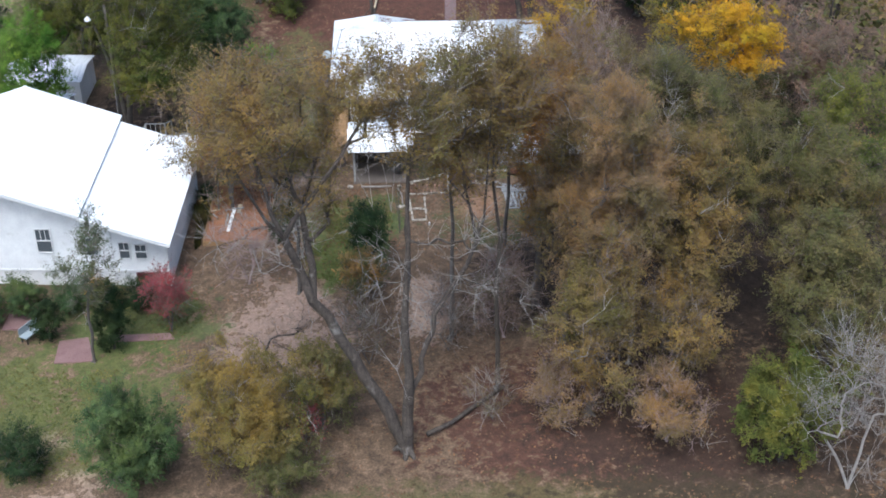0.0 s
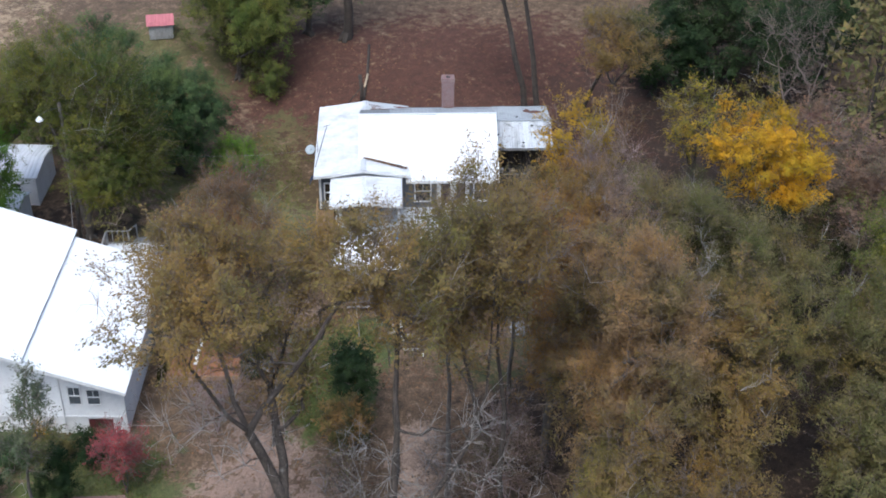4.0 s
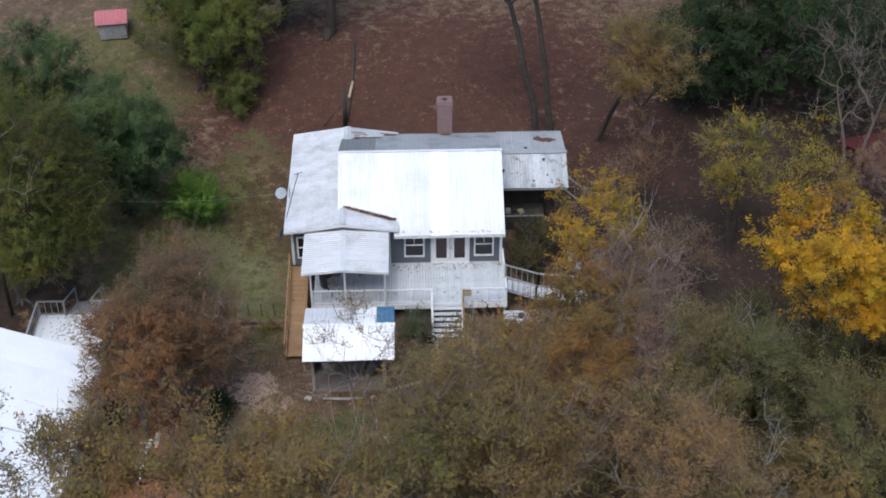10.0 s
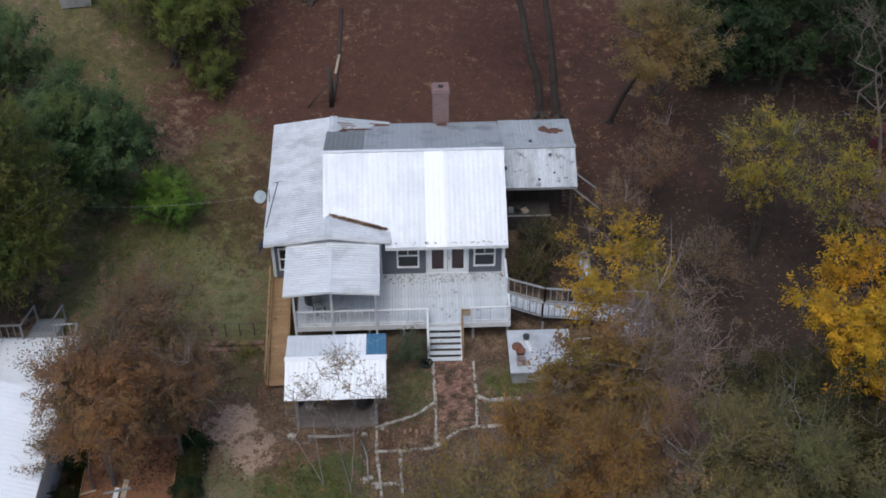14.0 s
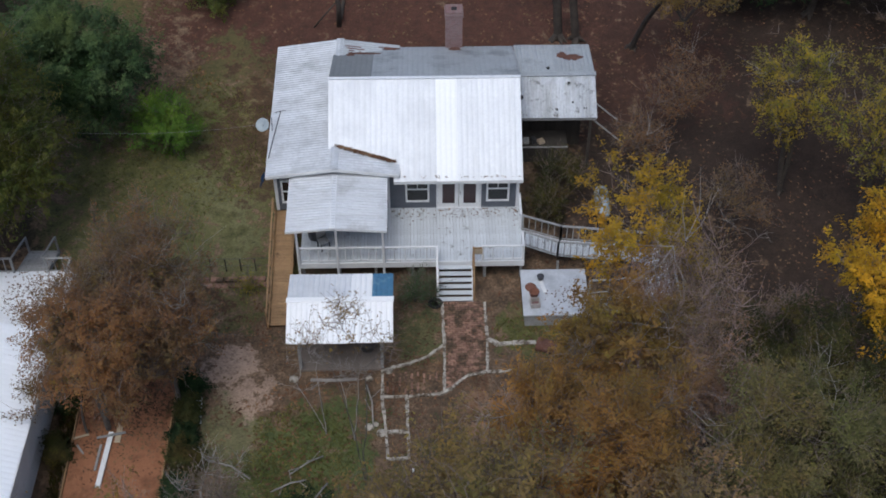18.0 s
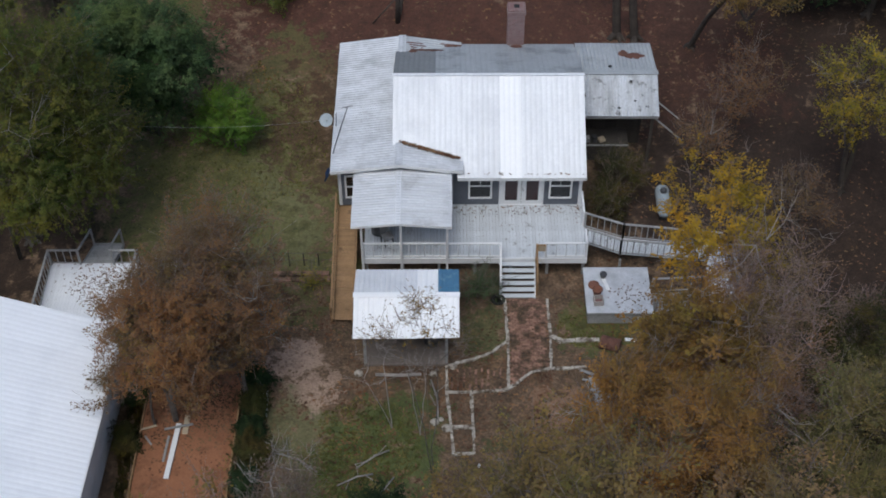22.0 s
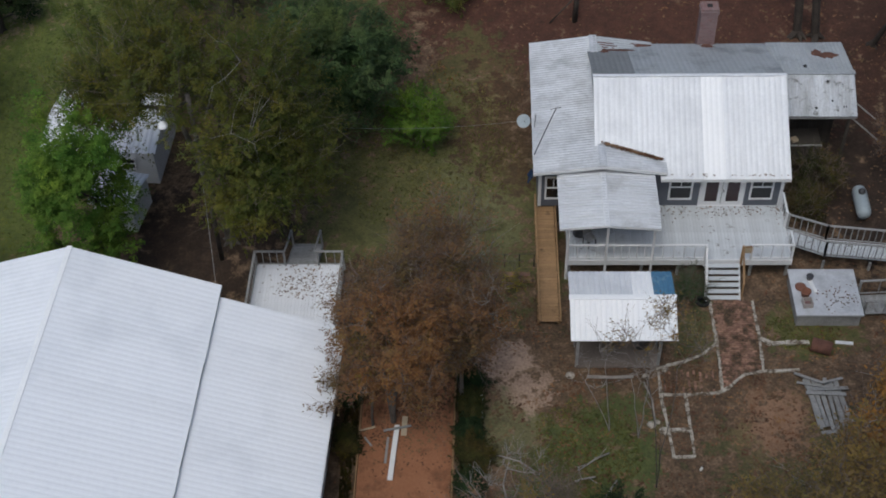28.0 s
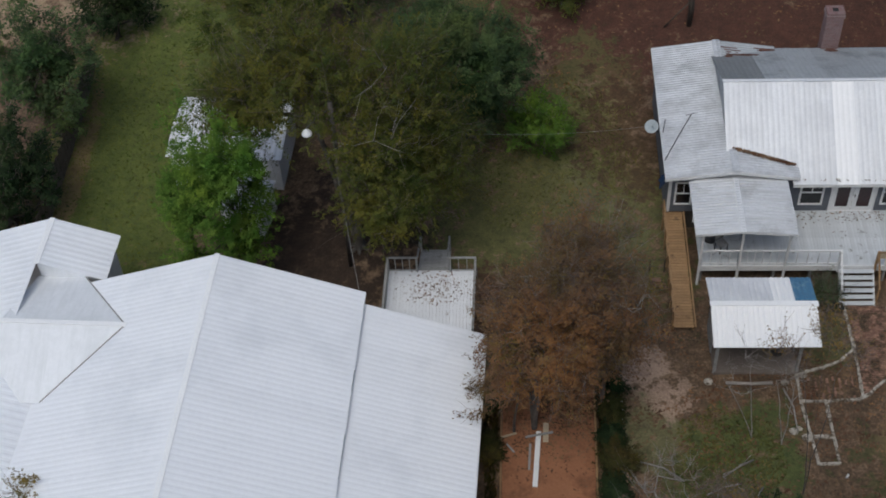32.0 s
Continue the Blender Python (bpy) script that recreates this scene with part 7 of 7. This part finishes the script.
def litter(name, label, areas, mats, seed, size, flat=6.0):
    """Fallen leaves lying on the ground: areas are (x0, x1, y0, y1, how many)."""
    rng = np.random.default_rng(seed)
    pts = []
    for x0, x1, y0, y1, k in areas:
        for x, y in zip(rng.uniform(x0, x1, k), rng.uniform(y0, y1, k)):
            bare = ((x + 9.3) / 1.7) ** 2 + ((y + 8.4) / 1.5) ** 2 < 1 and rng.uniform() < 0.85
            if not bare and noise.noise((x * 0.5, y * 0.5, seed)) > rng.uniform(-0.5, 0.4):
                pts.append((x, y, ground_z(x, y) + 0.02))
    top = thing(name, label, "leaves", kind="stuff")
    put("leaves", leaves("leaves", np.array(pts), size, mats, rng, flat), top)


litter("fallen_leaves", "rust-brown fallen leaves on the ground", [(-20, 24, 8.5, 26, 9000), (3, 22, -14, 9, 5000), (-12, 3, -16, -3, 4000), (-8, 20, -40, -24, 6000)], LEAF["litter"], 5, 0.13)
litter("dry_leaves", "brown fallen leaves on the ground and path", [(-18, 3, -30, -8, 5000), (-12, 6, -16, -4, 2500), (-0.8, 1.0, -9.4, -4.7, 1300), (-3.3, -0.9, -9.6, -7.6, 700)], LEAF["litter"], 6, 0.12)


def grass(name, label, areas, mat, seed, h):
    rng = np.random.default_rng(seed)
    pts = []
    for x0, x1, y0, y1, k in areas:
        for x, y in zip(rng.uniform(x0, x1, k), rng.uniform(y0, y1, k)):
            e = ((x - (x0 + x1) / 2) / ((x1 - x0) / 2)) ** 2 + ((y - (y0 + y1) / 2) / ((y1 - y0) / 2)) ** 2
            if e + 0.6 * noise.noise((x * 0.6, y * 0.6, seed)) < 0.85:
                pts.append((x, y, ground_z(x, y)))
    p = np.array(pts)
    n = len(p)
    a = rng.uniform(0, 6.28, n)
    s = np.stack([np.cos(a), np.sin(a), np.zeros(n)], 1) * 0.035
    t = np.stack([rng.normal(0, 0.05, n), rng.normal(0, 0.05, n), h * rng.uniform(0.5, 1.3, n)], 1)
    v = np.stack([p - s, p + s, p + t + s * 0.3, p + t - s * 0.3], 1).reshape(-1, 3)
    top = thing(name, label, "grass", kind="stuff")
    put("blades", quads("blades", v, np.arange(4 * n).reshape(-1, 4), mat), top)


grass("lawn_grass", "rough green grass in the yards", [(-8.8, -4.2, -15.5, -9.8, 5200), (1.2, 4.8, -7.6, -5.2, 1500), (-18, -8.8, -1, 11, 9000), (-9.8, -5.6, -20, -11.5, 4000), (-28, -17, -35, -25, 8000), (-20, -14, -24, -19.5, 2500)], LEAF["lawn"], 9, 0.07)
grass("green_turf", "mown green grass beside the board fence", [(-39, -28, -6, 18, 12000)], LEAF["turf"], 11, 0.06)
grass("ivy", "dark ivy along the timber edge of the clay bed", [(-11.65, -10.7, -15.5, -8.6, 2600), (-16.3, -15.6, -15.5, -8.6, 1200)], LEAF["deepolive"], 10, 0.3)

# debris caught on roofs and deck
rng_d = np.random.default_rng(31)
deb = []
for k in range(700):
    f = rng_d.uniform(0, 1)
    deb.append((-5.3 + 2.5 * f + rng_d.normal(0, 0.06), 0.80 - 0.66 * f + rng_d.normal(0, 0.05), 4.25 - 0.37 * f + 0.06))
for k in range(130):
    x, y = rng_d.uniform(-3.0, 2.6), -abs(rng_d.normal(0, 0.3)) * (2.2 if k % 4 == 0 else 1) - 0.08
    deb.append((x, max(y, -3.0), DECK_Z + 0.008))
for k in range(50):
    x = rng_d.uniform(-2.8, 2.7)
    deb.append((x, -0.5 + rng_d.uniform(0, 0.12), 3.53 + rng_d.uniform(0, 0.05)))
for k in range(80):
    x, y = rng_d.normal(4.6, 0.5), rng_d.normal(-5.1, 0.5)
    if 2.6 < x < 5.35 and -6.05 < y < -3.55:
        deb.append((x, y, 0.862))
for k in range(200):
    x, y = rng_d.normal(-18.4, 0.6), rng_d.normal(-4.5, 0.5)
    deb.append((x, min(y, -3.6), 1.21))
for k in range(1800):
    x, y = rng_d.uniform(-15.4, -11.9), max(-14.9, -8.9 - abs(rng_d.normal(0, 1.9)))
    deb.append((x, y, 0.315))
for k in range(40):
    deb.append((rng_d.uniform(-15.4, -11.9), rng_d.uniform(-15.0, -8.9), 0.315))
top = thing("roof_debris", "dark fallen leaves caught on the roof valley and decks", "leaves", kind="stuff")
put("leaves", leaves("leaves", np.array(deb), 0.09, LEAF["litter"], rng_d, 6.0), top)


# ---- lines overhead and the pole behind the house ----
def cable(name, label, a, b, sag, r=0.006):
    a, b = Vector(a), Vector(b)
    pts = [a.lerp(b, i / 14) - Vector((0, 0, sag * 4 * (i / 14) * (1 - i / 14))) for i in range(15)]
    tagged(tube(name, None, pts, r, GREY_WOOD, sides=5), label, "cable")


cable("service_cable", "thin pale cable from the side roof to the trees", (-8.42, 3.0, 3.72), (-22.5, 2.4, 4.6), 0.7)
cable("service_cable", "thin pale cable from the lamp pole to the white house", (-22.35, -2.4, 5.9), (-21.05, -8.2, 5.05), 0.15, 0.012)
lamp = thing("yard_lamp", "white dome yard lamp on a tall grey wooden pole", "lamp post", pose(-22.3, -2.3, stand(-22.3, -2.3)))
tube("pole", lamp, [(0, 0, 0), (0.02, 0, 5), (0, 0.02, 9.75)], 0.1, BARK, sides=9)
tube("arm", lamp, [(0, 0, 9.4), (-0.35, -0.7, 9.72), (-0.78, -1.49, 9.72)], 0.025, DARK_METAL)
lathe("shade", lamp, [(0.21, 0.0), (0.20, 0.06), (0.14, 0.16), (0.06, 0.24), (0.02, 0.27)], WHITE_PAINT, pose(-0.78, -1.49, 9.42), 16, "white dome shade")
tagged(tube("fallen_log", None, [(-5.75, 14.2, stand(-5.75, 14.2) + 0.12), (-5.5, 17.5, stand(-5.5, 17.5) + 0.12), (-5.4, 21.6, stand(-5.4, 21.6) + 0.1)], 0.1, BARK_DARK, sides=7), "thin dark trunk fallen across the red leaf litter", "log")
tagged(tube("split_log", None, [(-5.65, 16.0, stand(-5.65, 16.0) + 0.26), (-5.45, 17.4, stand(-5.45, 17.4) + 0.26)], 0.085, TAN_DRY, sides=7), "short pale split log lying on the fallen trunk", "log")
pole = thing("broken_pole", "dark leaning broken pole behind the house", "pole", pose(-5.85, 13.8, stand(-5.85, 13.8)))
tube("pole", pole, [(0, 0, 0), (0.05, 0.05, 1.2), (-0.05, 0.0, 2.6)], 0.14, BARK_DARK, sides=8)
tube("prop", pole, [(-1.3, -0.1, 0), (-0.1, 0, 1.5)], 0.04, BARK_DARK)
tagged(tube("fallen_log", None, [(1.3, -28.9, 0.3), (0.6, -29.7, 0.42), (-0.5, -30.6, 0.3), (-1.5, -31.7, 0.38), (-2.7, -32.5, 0.4)], 0.11, BARK_MID, sides=8), "fallen grey log lying by the forked tree", "log")
rr = random.Random(4)
for k, (x, y) in enumerate(((-7.6, -14.2), (-6.9, -13.4), (-8.4, -13.6), (-3.7, -11.2), (-6.2, -15.0))):
    L = rr.uniform(1.2, 2.2)
    a = rr.uniform(0, 3.14)
    z = ground_z(x, y) + 0.06
    br = thing("fallen_branch", "pale bare branch fallen on the grass", "branch", group="fallen branches")
    p0, p1 = Vector((x, y, z)), Vector((x + L * math.cos(a), y + L * math.sin(a), z + 0.1))
    tube("limb", br, [p0, p0.lerp(p1, 0.5) + Vector((0.1, 0.05, 0.15)), p1], 0.035, BARK_PALE)
    for f in (0.35, 0.6, 0.8):
        q = p0.lerp(p1, f) + Vector((0, 0, 0.08))
        tube("side_twig", br, [q, q + Vector((rr.uniform(-0.6, 0.6), rr.uniform(-0.6, 0.6), rr.uniform(0, 0.25)))], 0.016, BARK_PALE, sides=4)
bench_b = thing("garden_bench", "blue-grey garden bench on the brick patio", "bench", pose(-23.9, -23.2, stand(-23.9, -23.2), rz=60))
box("seat", bench_b, -0.7, 0.7, -0.25, 0.25, 0.4, 0.45, TANK_PAINT)
box("backrest", bench_b, -0.7, 0.7, 0.22, 0.27, 0.5, 0.9, TANK_PAINT)
for a in (-0.6, 0.6):
    for b in (-0.2, 0.2):
        box("leg", bench_b, a - 0.03, a + 0.03, b - 0.03, b + 0.03, 0, 0.4, DARK_METAL)
patio = thing("brick_patio", "small faded brick patio and walk in the neighbouring lawn", "patio")
for pts in ([(-22.4, -23.6), (-20.9, -23.3), (-20.2, -25.4), (-22.3, -25.5)], [(-19.6, -23.2), (-13.6, -23.0), (-13.6, -23.6), (-19.6, -23.8)], [(-25.6, -21.2), (-24.3, -21.4), (-24.0, -22.6), (-25.7, -22.6)]):
    polygon_slab("paving", patio, pts, -0.6, ground_z(pts[0][0], pts[0][1]) + 0.05, BRICK_CHIM)

rack = thing("wooden_trellis", "small white ladder trellis among the ivy", "trellis", pose(-10.75, -10.95, stand(-10.75, -10.95), rx=-70))
for sx in (-0.14, 0.14):
    box("upright", rack, sx - 0.015, sx + 0.015, -0.015, 0.015, 0.0, 1.15, WHITE_PAINT)
for i in range(5):
    box("rung", rack, -0.125, 0.125, -0.012, 0.012, 0.12 + i * 0.22, 0.15 + i * 0.22, WHITE_PAINT)

# the board fence along the neighbour's lawn
fence = thing("board_fence", "weathered grey-brown board fence along the grass", "fence")
OLD_BOARD = surface("weathered_fence_board", (0.16, 0.13, 0.105), (0.075, 0.06, 0.05), 6, 0.9, 0.0, (0.05, 0.042, 0.035), 2.5, (0.55, 0.7), 0.3, 0.2)
rf = random.Random(12)
plank = [box_mesh("board", (0.02, 0.135, h), OLD_BOARD) for h in (1.42, 1.5, 1.56)]
post_m = box_mesh("post", (0.1, 0.1, 1.6), OLD_BOARD)
for i in range(84):
    y = -1.2 + i * 0.15
    put("board", rf.choice(plank), fence, "", pose(-36.72 + rf.uniform(-0.006, 0.006), y, ground_z(-36.72, y) + 0.02, rf.uniform(-1.5, 1.5), 0, 0))
for i in range(7):
    y = -1.2 + i * 2.08
    put("post", post_m, fence, "", pose(-36.80, y, ground_z(-36.8, y) - 0.05))
for i in range(6):
    a, b = -1.2 + i * 2.08, -1.2 + (i + 1) * 2.08
    for h in (0.4, 1.2):
        bar("rail", fence, (-36.765, a, ground_z(-36.8, a) + h), (-36.765, b, ground_z(-36.8, b) + h), 0.05, 0.08, OLD_BOARD)
